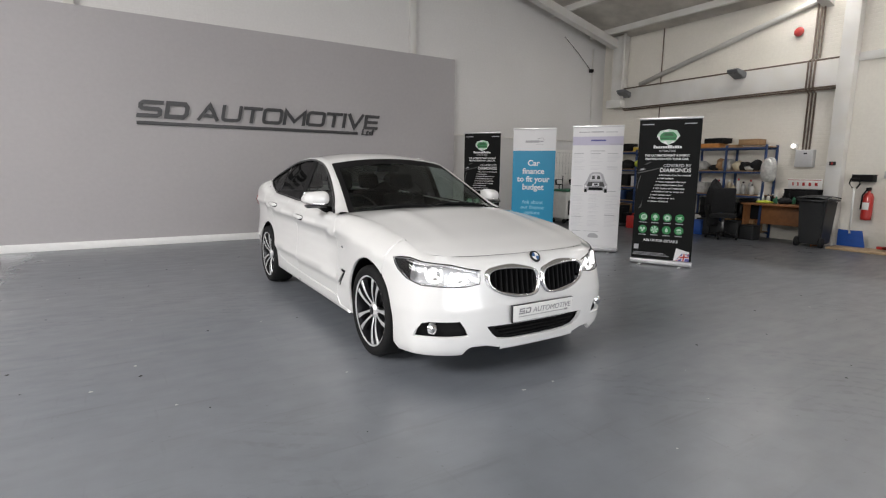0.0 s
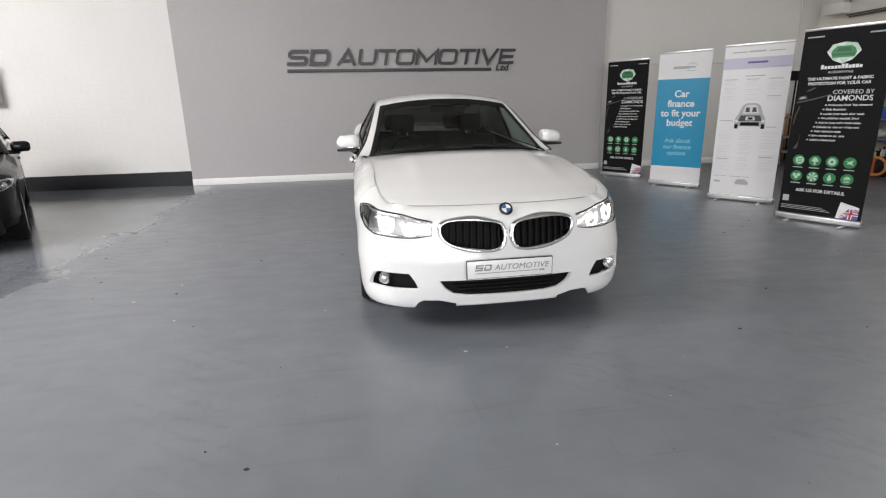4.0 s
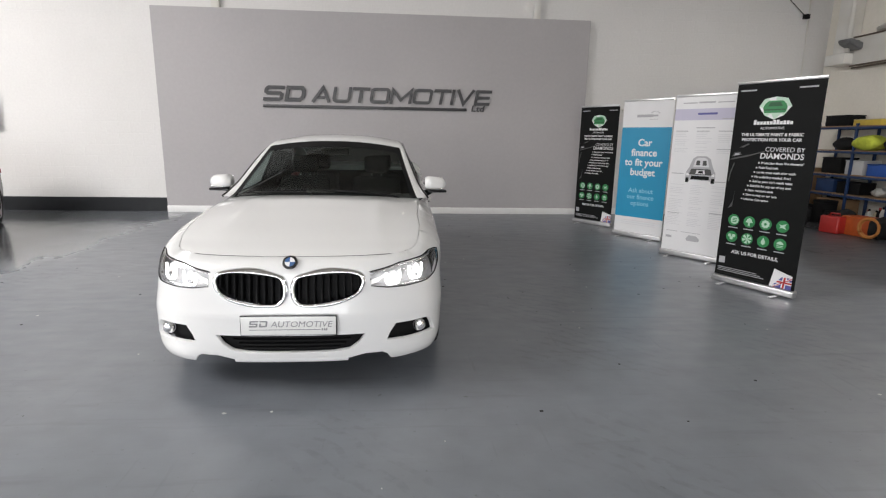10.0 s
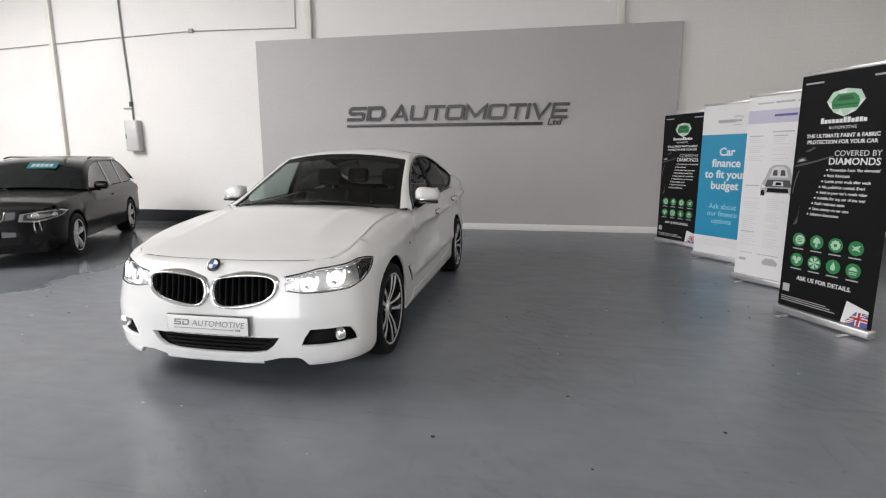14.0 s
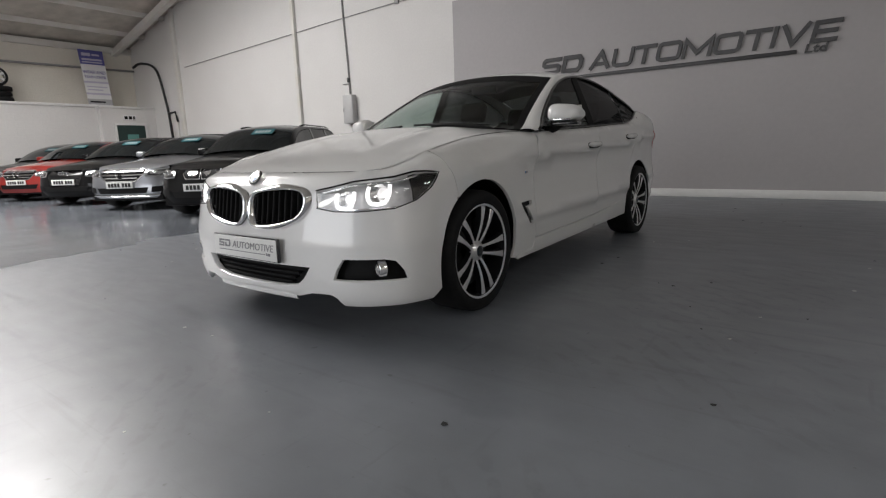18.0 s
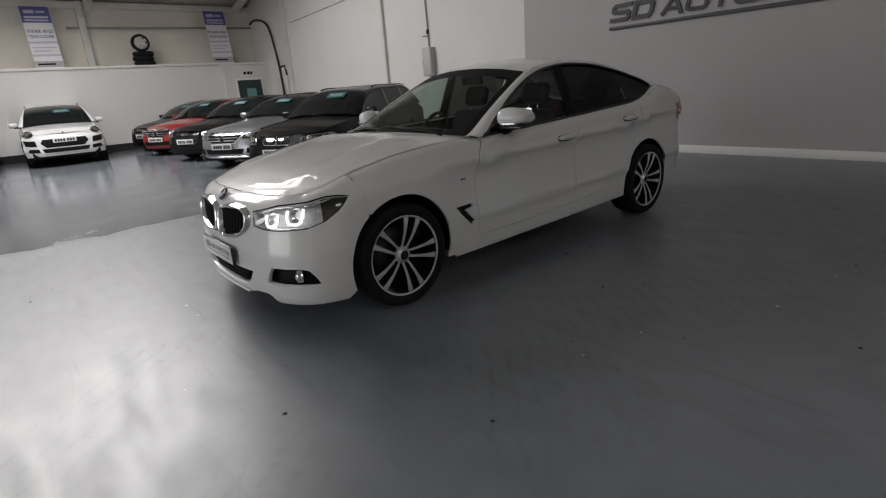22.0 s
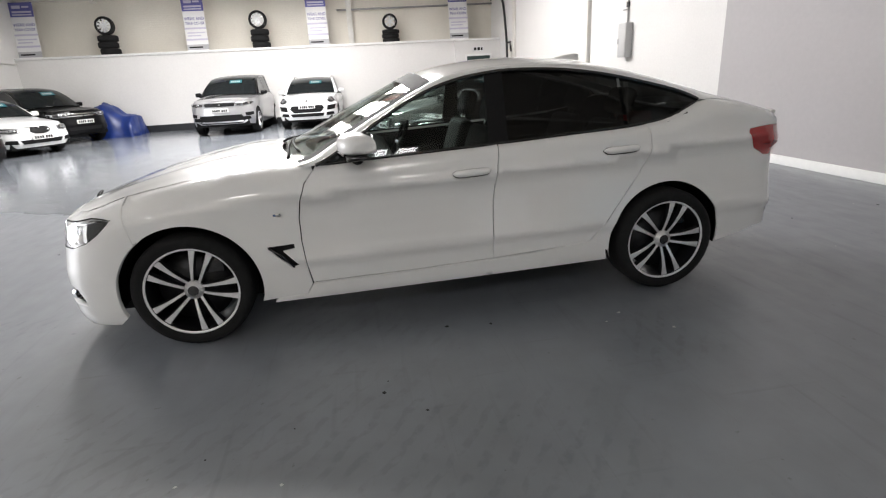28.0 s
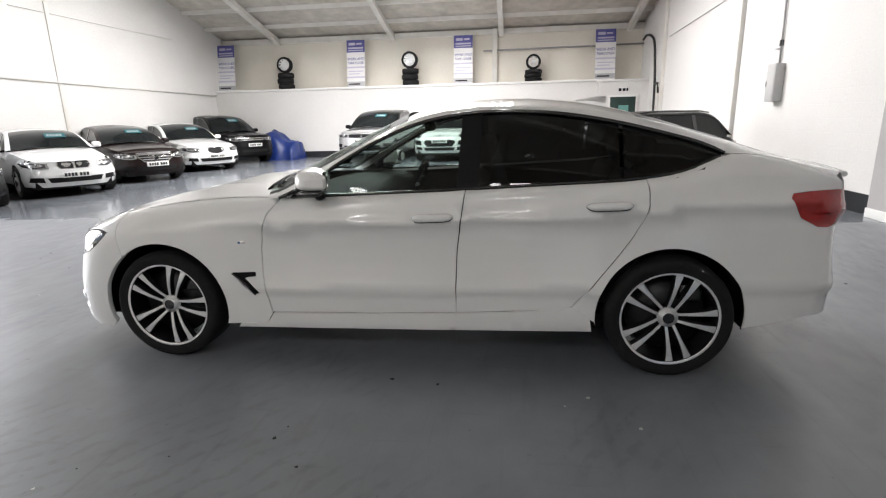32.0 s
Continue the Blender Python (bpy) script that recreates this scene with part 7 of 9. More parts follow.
    for q, mtl, lay in (([(0.60, 0.088), (0.64, 0.088), (0.796, 0.19), (0.796, 0.21)], INK_WHITE, 2), ([(0.62, 0.088), (0.632, 0.088), (0.796, 0.194), (0.796, 0.204)], INK_RED, 3),
                        ([(0.70, 0.088), (0.74, 0.088), (0.75, 0.207), (0.71, 0.204)], INK_WHITE, 2), ([(0.712, 0.088), (0.73, 0.088), (0.74, 0.206), (0.722, 0.205)], INK_RED, 3),
                        ([(0.62, 0.13), (0.796, 0.13), (0.796, 0.165), (0.64, 0.165)], INK_WHITE, 2), ([(0.62, 0.14), (0.796, 0.14), (0.796, 0.156), (0.63, 0.156)], INK_RED, 3)):
        b.poly(q, mtl, lay, "flag_stripe")
    b.poly([(0.59, 0.088), (0.61, 0.088), (0.70, 0.20), (0.796, 0.205), (0.796, 0.225), (0.62, 0.27)], INK_WHITE, 4, "curled_corner")


black_banner(placed((3.88, 4.32), (4.32, 3.65)), 0.8, 2.1)
black_banner(placed((4.12, 0.18), (4.48, -0.56)), 0.83, 2.1)

b = Banner("white and cyan roller banner about car finance", 0.82, 2.12, INK_WHITE, placed((4.12, 3.02), (4.60, 2.35)))
b.bar(0.005, 0.33, 0.815, 1.72, INK_BLUE, 1, "cyan_field")
b.bars([(0.24, 1.87, 0.5, 1.91), (0.5, 1.88, 0.58, 1.905), (0.45, 1.835, 0.58, 1.842)], INK_GREY)
for r in (0.07, 0.085):
    arc = [(0.53 + r * math.cos(q), 1.90 + 0.7 * r * math.sin(q)) for q in np.linspace(0.3, 2.5, 10)]
    b.poly(arc + [(0.53 + (r - 0.006) * math.cos(q), 1.90 + 0.7 * (r - 0.006) * math.sin(q)) for q in np.linspace(2.5, 0.3, 10)], INK_GREY, 1, "logo_arc")
for k, t in enumerate(("Car", "finance", "to fit your", "budget")):
    b.words(t, 0.41, 1.44 - 0.15 * k, 0.15, INK_WHITE, 0.004)
for k, t in enumerate(("Ask about", "our finance", "options")):
    b.words(t, 0.41, 0.72 - 0.1 * k, 0.1, INK_SKY, 0.001)
b.bars([(0.12, 0.21 + 0.03 * k, 0.70, 0.216 + 0.03 * k) for k in range(3)], INK_LIGHT)

b = Banner("white roller banner with columns of grey print and a car drawing", 0.82, 2.08, INK_WHITE, placed((4.19, 1.55), (4.66, 0.88)))
b.bars([(0.1, 1.985, 0.28, 2.0), (0.3, 1.985, 0.5, 2.005), (0.53, 1.985, 0.72, 1.997)], INK_GREY)
b.bar(0.005, 1.78, 0.815, 1.92, INK_LILAC, 1, "lilac_band")
b.bars([(0.3, 1.845, 0.54, 1.87)], INK_PURPLE, 2)
b.bars([(0.6, 1.79, 0.8, 1.80)], INK_GREY, 2)
b.bars([(0.3, 1.68, 0.53, 1.692)], INK_GREY)
rng = random.Random(4)
spec = []
for cx in (0.04, 0.31, 0.58):
    z = 1.62
    while z > 0.42:
        if not (0.97 < z < 1.36 and cx < 0.6) and rng.random() < 0.86:
            spec.append((cx, z, cx + 0.12 + rng.random() * 0.08, z + 0.007))
        z -= 0.022
b.bars(spec, INK_LIGHT, 1, "print_column")
b.bars([(cx, z, cx + 0.16, z + 0.01) for cx, z in ((0.04, 1.64), (0.31, 1.64), (0.58, 1.64), (0.58, 1.42), (0.04, 1.1), (0.58, 1.02), (0.58, 0.62), (0.04, 0.58))], INK_GREY)
CAR = lambda pts: [(0.415 + x, 1.0 + z) for x, z in pts]
b.poly(CAR([(-0.19, 0.02), (-0.185, 0.13), (-0.15, 0.19), (-0.11, 0.30), (-0.06, 0.335), (0.06, 0.335), (0.11, 0.30), (0.15, 0.19), (0.185, 0.13), (0.19, 0.02), (0.15, 0.0), (0.12, 0.03), (-0.12, 0.03), (-0.15, 0.0)]), INK_GREY, 1, "car_drawing")
for q, mtl, lay in (([(-0.10, 0.20), (-0.075, 0.295), (-0.04, 0.315), (0.04, 0.315), (0.075, 0.295), (0.10, 0.20)], INK_LIGHT, 2), ([(-0.145, 0.10), (-0.12, 0.175), (0.12, 0.175), (0.145, 0.10)], INK_DIM, 2),
                    ([(-0.06, 0.11), (-0.05, 0.16), (0.05, 0.16), (0.06, 0.11)], INK_LIGHT, 3), ([(-0.03, 0.12), (-0.02, 0.15), (0.03, 0.15), (0.035, 0.12)], INK_BLACK, 4),
                    ([(-0.12, 0.04), (-0.11, 0.085), (0.11, 0.085), (0.12, 0.04)], INK_BLACK, 2), ([(-0.18, 0.085), (-0.175, 0.125), (-0.14, 0.10), (-0.14, 0.085)], INK_WHITE, 2),
                    ([(0.18, 0.085), (0.175, 0.125), (0.14, 0.10), (0.14, 0.085)], INK_WHITE, 2), ([(-0.185, 0.0), (-0.18, 0.06), (-0.145, 0.06), (-0.14, 0.0)], INK_BLACK, 2), ([(0.185, 0.0), (0.18, 0.06), (0.145, 0.06), (0.14, 0.0)], INK_BLACK, 2),
                    ([(-0.07, 0.22), (-0.06, 0.28), (-0.02, 0.28), (-0.015, 0.22)], INK_DIM, 3), ([(0.07, 0.22), (0.06, 0.28), (0.02, 0.28), (0.015, 0.22)], INK_DIM, 3)):
    b.poly(CAR(q), mtl, lay, "drawn_part")
b.poly([(0.32, 0.26), (0.36, 0.31), (0.45, 0.31), (0.5, 0.27), (0.49, 0.235), (0.34, 0.235)], INK_GREY, 1, "car_drawing")
b.bars([(0.05, 0.34, 0.2, 0.347), (0.25, 0.34, 0.5, 0.347), (0.05, 0.25, 0.13, 0.28)], INK_GREY)

# ---------------------------------------------------------------- ledge along the west wall
def ledge_banner(y):
    m = pose(W_LOW - 0.30, y - 0.42, 2.71, 0, 0, 90) @ pose(0, 0, 0, -8)
    b = Banner("leaning violet and white banner about wear and tear cover", 0.84, 1.82, INK_WHITE, m, False)
    b.e["group"] = "ledge banners"
    b.e.matrix_world = m @ Matrix.Diagonal((0.88, 1, 1, 1))
    b.bar(0.004, 1.35, 0.836, 1.82, INK_PURPLE, 1, "violet_field")
    b.bars([(0.1, 1.62, 0.4, 1.72), (0.45, 1.64, 0.7, 1.70), (0.08, 1.48, 0.76, 1.54), (0.08, 1.4, 0.76, 1.44)], INK_LILAC, 2)
    b.words("WEAR AND", 0.42, 1.05, 0.145, INK_PURPLE, 0.002)
    b.words("TEAR COVER", 0.42, 0.9, 0.125, INK_PURPLE, 0.002)
    b.bars([(0.004, 0.74, 0.836, 0.80), (0.08, 0.6, 0.76, 0.64), (0.004, 0.36, 0.836, 0.42), (0.08, 0.5, 0.6, 0.54)], INK_LILAC)
    b.bars([(0.004, 0.04, 0.836, 0.22)], INK_GREY)
    b.bars([(0.08, 0.1, 0.6, 0.15)], INK_BLACK, 2)


for y in (-11.08, -5.58, -1.3, 4.03):
    ledge_banner(y)

for y, thick, radius, style, spokes in ((-8.6, 0.215, 0.31, "star", 10), (-3.45, 0.215, 0.32, "star", 12), (1.33, 0.15, 0.28, "star", 6)):
    k = thick / 0.2
    flat_tyre = lathe("tyre", [(x * k, r) for x, r in ((0.0, 0.2), (0.0, 0.25), (0.012, 0.30), (0.04, 0.325), (0.16, 0.325), (0.188, 0.30), (0.2, 0.25), (0.2, 0.2), (0.17, 0.19), (0.03, 0.19), (0.0, 0.2))], RUBBER, 28)
    for n in range(3):
        link("tyre", flat_tyre, "black car tyre lying in a stack on the ledge", "tyre", "tyre stacks", m=pose(W_LOW - 0.42 + 0.015 * (n % 2), y + 0.012 * (-1) ** n, 2.71 + thick * n, 0, -90))
    e = tagged(new("car_wheel"), "alloy wheel with tyre standing upright on a tyre stack", "wheel", "ledge wheels")
    wheel(e, 0, 1, radius, 0.2, 0.1, style, spokes, None, 0.0, False)
    e.matrix_world = pose(W_LOW - 0.42, y, 2.71 + thick * 3)

# exit door and sign on the lobby
DOOR_GREEN = material("dark green door paint", (0.015, 0.04, 0.035), 0.4, grain=0.15, grain_scale=6)
xd = W_LOW + 0.25
d = structure("door_1", box_mesh("door_1", xd, 4.12, 0.0, xd + 0.03, 5.02, 2.05, DOOR_GREEN, 0.004), "dark green exit door with a small pane")
child("door_frame", joined("door_frame", [(box_mesh("f", xd, a, 0, xd + 0.05, b, z, WHITE_TRIM), None) for a, b, z in ((4.05, 4.118, 2.12), (5.022, 5.09, 2.12))] + [(box_mesh("f", xd, 4.118, 2.052, xd + 0.05, 5.022, 2.12, WHITE_TRIM), None)]), d)
child("pane", box_mesh("pane", xd + 0.03, 4.42, 1.45, xd + 0.034, 4.78, 1.75, material("wired door pane", (0.12, 0.3, 0.27), 0.2)), d)
child("door_handle", tube("door_handle", [(xd + 0.05, 4.2, 1.0), (xd + 0.05, 4.34, 1.0)], 0.012, ALU), d)
sg = link("exit_sign", box_mesh("exit_sign", xd, 4.36, 2.22, xd + 0.02, 4.78, 2.38, INK_WHITE, 0.003), "small white exit sign with dark marks above the door", "sign")
child("sign_print", joined("sign_print", [(box_mesh("b", xd + 0.02, a, 2.25, xd + 0.022, b, 2.35, INK_BLACK), None) for a, b in ((4.4, 4.5), (4.54, 4.64), (4.67, 4.74))]), sg)
# covered heap
TARP = material("blue tarpaulin", (0.008, 0.028, 0.16), 0.4, grain=0.35, grain_scale=5, bump=0.9, bump_scale=9)
rows = []
rngn = random.Random(9)
for i in range(15):
    row = []
    for j in range(18):
        a, v = i / 14, j / 17
        h = (1.18 - 0.3 * a) * (1 - abs(2 * v - 1) ** 3.2) ** 0.7 * (0.75 + 0.25 * math.sin(math.pi * min(1, a * 1.2 + 0.15)))
        x = -16.95 + 1.5 * v + 0.1 * noise.noise((a * 3, v * 5, 1.0))
        y = -9.0 + 1.2 * a + 0.12 * (a - 0.5) * (1 - h) + 0.05 * noise.noise((a * 6, v * 6, 4.0))
        row.append((x, y, max(0.0, h + 0.07 * noise.noise((a * 5, v * 4, 8.0)) * h + 0.06 * noise.noise((a * 11, v * 13, 2.0)) * h)))
    rows.append(row)
rows = [[(p[0], p[1], 0.0) for p in rows[0]]] + rows + [[(p[0], p[1] + 0.03, 0.0) for p in rows[-1]]]
link("tarpaulin_cover", grid_mesh("tarpaulin_cover", rows, TARP), "crumpled blue tarpaulin over a low vehicle by the wall", "cover")

# ---------------------------------------------------------------- fittings on the north wall
bx = tagged(new("meter_box"), "light grey steel switch box on the white wall with conduit above", "switch box")
child("body", box_mesh("body", -7.22, N_WALL - 0.16, 1.58, -6.9, N_WALL, 2.25, BOX_GREY, 0.01), bx)
child("door", box_mesh("door", -7.205, N_WALL - 0.168, 1.6, -6.915, N_WALL - 0.158, 2.235, BOX_GREY, 0.004), bx)
child("latch", box_mesh("latch", -7.2, N_WALL - 0.18, 1.85, -7.18, N_WALL - 0.166, 1.95, CONDUIT, 0.003), bx)
child("conduit", tube("conduit", [(-7.08, N_WALL - 0.03, 2.25), (-7.1, N_WALL - 0.03, 2.9), (-7.16, N_WALL - 0.03, 4.1), (-7.2, N_WALL - 0.03, 6.6)], 0.018, CONDUIT), bx, "grey conduit")
child("joint", box_mesh("joint", -7.135, N_WALL - 0.055, 2.55, -7.075, N_WALL, 2.66, CABLE_BLACK, 0.01), bx)
child("bracket", tube("bracket", [(-7.3, N_WALL - 0.03, 2.52), (-7.08, N_WALL - 0.03, 2.52)], 0.012, CONDUIT), bx)
structure("trim", tube("trim", [(-14.5, N_WALL - 0.015, 3.75), (-9.0, N_WALL - 0.015, 3.95), (-7.8, N_WALL - 0.015, 4.0), (-5.48, N_WALL - 0.015, 4.07), (-3.1, N_WALL - 0.015, 4.03), (-3.09, N_WALL - 0.015, 5.6)], 0.011, CONDUIT, 6), "thin grey cable clipped along the wall")
structure("trim", box_mesh("trim", -5.54, N_WALL - 0.05, 4.03, -5.42, N_WALL, 4.12, CONDUIT, 0.02), "round junction box on the wall")
pts = [(-17.9, N_WALL - 0.05, 4.12), (-17.4, N_WALL - 0.05, 4.2), (-16.6, N_WALL - 0.05, 4.05), (-16.2, N_WALL - 0.05, 3.75), (-15.95, N_WALL - 0.05, 3.0), (-15.8, N_WALL - 0.05, 2.3), (-15.72, N_WALL - 0.05, 1.0)]
structure("trim", tube("trim", [tuple(p) for p in spline(pts, 24)], 0.04, CABLE_BLACK, 8), "thick black cable down the wall")
structure("trim", box_mesh("trim", -15.62, N_WALL - 0.05, 1.3, -15.3, N_WALL, 2.4, WHITE_STEEL, 0.01), "white cable cover on the wall")
structure("trim", tube("trim", [(-15.8, N_WALL - 0.06, 2.4), (-15.35, N_WALL - 0.06, 2.42), (-15.25, N_WALL - 0.06, 2.1)], 0.035, CABLE_BLACK, 8), "black cable elbow on the wall")
# floor specks and scuffs: small flakes lying on the paint
FLAKE = material("paint flake", (0.6, 0.6, 0.58), 0.7)
GRIT = material("dark grit", (0.03, 0.03, 0.03), 0.8)
rngf = random.Random(21)
for mtl, count, nm in ((FLAKE, 60, "paint_flakes"), (GRIT, 110, "floor_grit")):
    bmx = bmesh.new()
    for _ in range(count):
        x, y, r = rngf.uniform(-4.5, 4.2), rngf.uniform(-5, 4.6), rngf.uniform(0.004, 0.014)
        if abs(x) < 1.05 and abs(y) < 2.5:
            continue
        a0, n = rngf.uniform(0, 6), rngf.randint(4, 6)
        v = [bmx.verts.new((x + r * rngf.uniform(0.5, 1.3) * math.cos(a0 + k * 6.283 / n), y + r * rngf.uniform(0.5, 1.3) * math.sin(a0 + k * 6.283 / n), z)) for z in (0.0005, 0.0025) for k in range(n)]
        bmx.faces.new(v[n:])
        for k in range(n):
            bmx.faces.new((v[k], v[(k + 1) % n], v[n + (k + 1) % n], v[n + k]))
    me = bpy.data.meshes.new(nm)
    bmx.to_mesh(me)
    bmx.free()
    me.materials.append(mtl)
    link(nm, me, "small loose specks scattered on the grey floor", "grit", kind="stuff")

# ---------------------------------------------------------------- the workshop bay along the east wall
RACK_BLUE = material("blue rack paint", (0.014, 0.045, 0.14), 0.5, grain=0.2, grain_scale=12, alt=(0.01, 0.03, 0.09), alt_scale=6)
CHIPBOARD = material("chipboard shelf", (0.36, 0.23, 0.12), 0.75, grain=0.35, grain_scale=45, alt=(0.28, 0.17, 0.09), alt_scale=4)
CARDBOARD = material("brown cardboard", (0.36, 0.22, 0.11), 0.85, grain=0.15, grain_scale=20, alt=(0.30, 0.18, 0.09), alt_scale=4)
DESK_WOOD = material("orange wood veneer", (0.30, 0.13, 0.05), 0.45, grain=0.25, grain_scale=14, alt=(0.34, 0.14, 0.05), alt_scale=3)
FABRIC_BLACK = material("black fabric", (0.012, 0.012, 0.013), 0.95, grain=0.4, grain_scale=50, bump=0.5, bump_scale=70)
BIN_BLACK = material("black bin plastic", (0.016, 0.017, 0.018), 0.5, grain=0.2, grain_scale=20)
BAG_CLEAR = material("cloudy plastic bag", (0.55, 0.55, 0.52), 0.35, grain=0.45, grain_scale=14, bump=0.8, bump_scale=25)
ORANGE_BOX = material("orange tool case", (0.55, 0.22, 0.05), 0.5, grain=0.15, grain_scale=15)
YELLOW_CASE = material("yellow plastic", (0.62, 0.45, 0.06), 0.45, grain=0.15, grain_scale=15)
HIVIS = material("lime safety cloth", (0.55, 0.62, 0.06), 0.85, grain=0.3, grain_scale=15, bump=0.5, bump_scale=20)
RED_PAINT = material("red paint", (0.45, 0.025, 0.02), 0.35, 0, 0.4, 0.15, 15)
ORANGE_RED = material("orange plastic", (0.52, 0.10, 0.02), 0.45, grain=0.2, grain_scale=12)
BLUE_PLASTIC = material("blue plastic", (0.02, 0.09, 0.38), 0.45, grain=0.15, grain_scale=12)
PALE_PLASTIC = material("pale plastic", (0.66, 0.66, 0.63), 0.4, grain=0.1, grain_scale=15)
CREAM_PLASTIC = material("cream plastic", (0.60, 0.52, 0.36), 0.5, grain=0.15, grain_scale=15)
GREEN_PLASTIC = material("green plastic", (0.04, 0.18, 0.10), 0.5, grain=0.15, grain_scale=15)
BROWN_CONDUIT = material("brown conduit", (0.16, 0.115, 0.085), 0.55, grain=0.2, grain_scale=14)
FLOOD_GREY = material("grey cast lamp body", (0.20, 0.205, 0.21), 0.5, 0.3, 0, 0.2, 20)
PAPER = material("white paper", (0.75, 0.74, 0.71), 0.8, grain=0.06, grain_scale=20)
OIL = material("oil stain", (0.035, 0.034, 0.033), 0.3, grain=0.4, grain_scale=8, alt=(0.06, 0.058, 0.055), alt_scale=5)
WOOD = material("pale timber", (0.40, 0.28, 0.16), 0.65, grain=0.25, grain_scale=18)
rng = random.Random(11)
EW = E_WALL
thing = lambda name, label, category, m=None, group="": link(name, None, label, category, group, "", m)


def turned(name, profile, material, n=20):
    """Turned about z: profile of (radius, z)."""
    me = lathe(name, [(z, r) for r, z in profile], material, n)
    me.transform(Matrix(((0, 0, 1, 0), (0, 1, 0, 0), (1, 0, 0, 0), (0, 0, 0, 1))))
    return me


def lump(name, sx, sy, sz, material, seed, n=14, rough=0.18):
    """A soft crumpled heap that rests on z = 0."""
    r = random.Random(seed)
    ph = [(r.uniform(0, 6.3), r.uniform(2, 5), r.uniform(0, 6.3)) for _ in range(4)]
    rows = []
    for i in range(n + 1):
        a = math.pi * i / n
        row = []
        for j in range(2 * n):
            b = math.pi * j / n
            k = 1 + rough * sum(math.sin(f * b + p + 2 * a) * math.sin(2 * a + q) for p, f, q in ph) / 2
            x, y, z = math.sin(a) * math.cos(b) * k, math.sin(a) * math.sin(b) * k, math.cos(a) * k
            row.append((sx * x * abs(x) ** -0.25 if x else 0, sy * y * abs(y) ** -0.25 if y else 0, sz * max(0.0, 1 + z) / 2))
        rows.append(row)
    return grid_mesh(name, rows, material, close=True)


# beam, pipes and ducts on the wall
beam = structure("trim", box_mesh("trim", EW - 0.16, -0.25, 3.0, EW, 4.62, 3.48, WHITE_STEEL, 0.012), "white boxed beam along the workshop wall")
for z, x in ((3.5, EW - 0.15), (2.985, EW - 0.15), (2.95, EW - 0.1)):
    structure("conduit", tube("conduit", [(x, 4.62, z), (x, 2.0, z + 0.006), (x, -0.25, z)], 0.016, BROWN_CONDUIT, 8), "brown conduit along the beam")
structure("conduit", tube("conduit", [(EW - 0.06, 4.2, 3.57), (EW - 0.06, 0.3, 4.62), (EW - 0.06, -0.8, 4.9)], 0.055, WHITE_STEEL, 12), "white diagonal brace pipe")
duct = structure("column", box_mesh("column", EW - 0.26, 4.64, 3.22, EW, 4.95, 4.85, WHITE_STEEL, 0.012), "white boxed corner column")
child("pedestal", box_mesh("pedestal", EW - 0.34, 4.56, 3.02, EW, 5.03, 3.22, WHITE_STEEL, 0.012), duct)
child("pipe", tube("pipe", [(EW - 0.3, 4.56, 3.22), (EW - 0.3, 4.56, 4.85)], 0.045, WHITE_STEEL, 12), duct)
for y in (0.14, 0.2, 0.26):
    structure("conduit", tube("conduit", [(EW - 0.03, y, 1.82), (EW - 0.03, y, 2.9), (EW - 0.19, y, 2.98), (EW - 0.19, y, 3.5), (EW - 0.04, y, 3.56), (EW - 0.04, y, 4.85)], 0.017, BROWN_CONDUIT, 8), "brown upright conduit")
structure("conduit", tube("conduit", [(EW - 0.02, 3.6, 2.0), (EW - 0.02, 3.6, 2.98)], 0.012, BROWN_CONDUIT, 8), "thin upright conduit")
structure("conduit", tube("conduit", [(EW - 0.02, 3.62, 3.5), (EW - 0.02, 3.62, 4.9)], 0.014, BROWN_CONDUIT, 8), "thin upright conduit")
structure("conduit", tube("conduit", [(8.84, N_WALL - 0.02, 0.13), (8.84, N_WALL - 0.02, 2.15), (8.78, N_WALL - 0.02, 4.6)], 0.014, WHITE_STEEL, 8), "thin white upright conduit")
structure("trim", box_mesh("trim", 4.3, N_WALL - 0.03, 2.13, 8.83, N_WALL, 2.16, WHITE_STEEL, 0.004), "white ledge strip on the wall")
structure("column", box_mesh("column", EW - 0.2, -0.5, 0, EW, -0.25, EAVE_Z, WHITE_STEEL, 0.01), "white column against the workshop wall")
structure("column", box_mesh("column", EW - 0.2, -5.6, 0, EW, -5.35, EAVE_Z, WHITE_STEEL, 0.01), "white column against the workshop wall")
structure("trim", box_mesh("trim", EW - 0.05, -5.35, 3.4, EW, -0.5, 3.55, WHITE_STEEL, 0.008), "white rail along the workshop wall")

# floodlights
def floodlight(y, z, turn):
    f = thing("floodlight", "grey wedge-shaped floodlight on the white beam", "floodlight", pose(EW - 0.16, y, z, 0, 0, turn), "floodlights on the beam")
    me = prism("lamp_body", [(0, 0.05), (-0.3, 0.11), (-0.34, 0.08), (-0.3, 0.02), (-0.05, -0.08), (0, -0.05)], -0.12, 0.12, FLOOD_GREY, 0.012)
    me.transform(Matrix(((1, 0, 0, 0), (0, 0, 1, 0), (0, 1, 0, 0), (0, 0, 0, 1))))
    child("lamp_body", me, f)
    g = box_mesh("lamp_glass", -0.26, -0.1, -0.004, 0.0, 0.1, 0.004, GLASS_DARK, 0.002)
    child("lamp_glass", g, f, "dark glass front").matrix_basis = pose(-0.05, 0, -0.075, 0, 22, 0)
    child("bracket", box_mesh("bracket", -0.05, -0.03, -0.05, 0.02, 0.03, 0.1, CABLE_BLACK, 0.004), f)


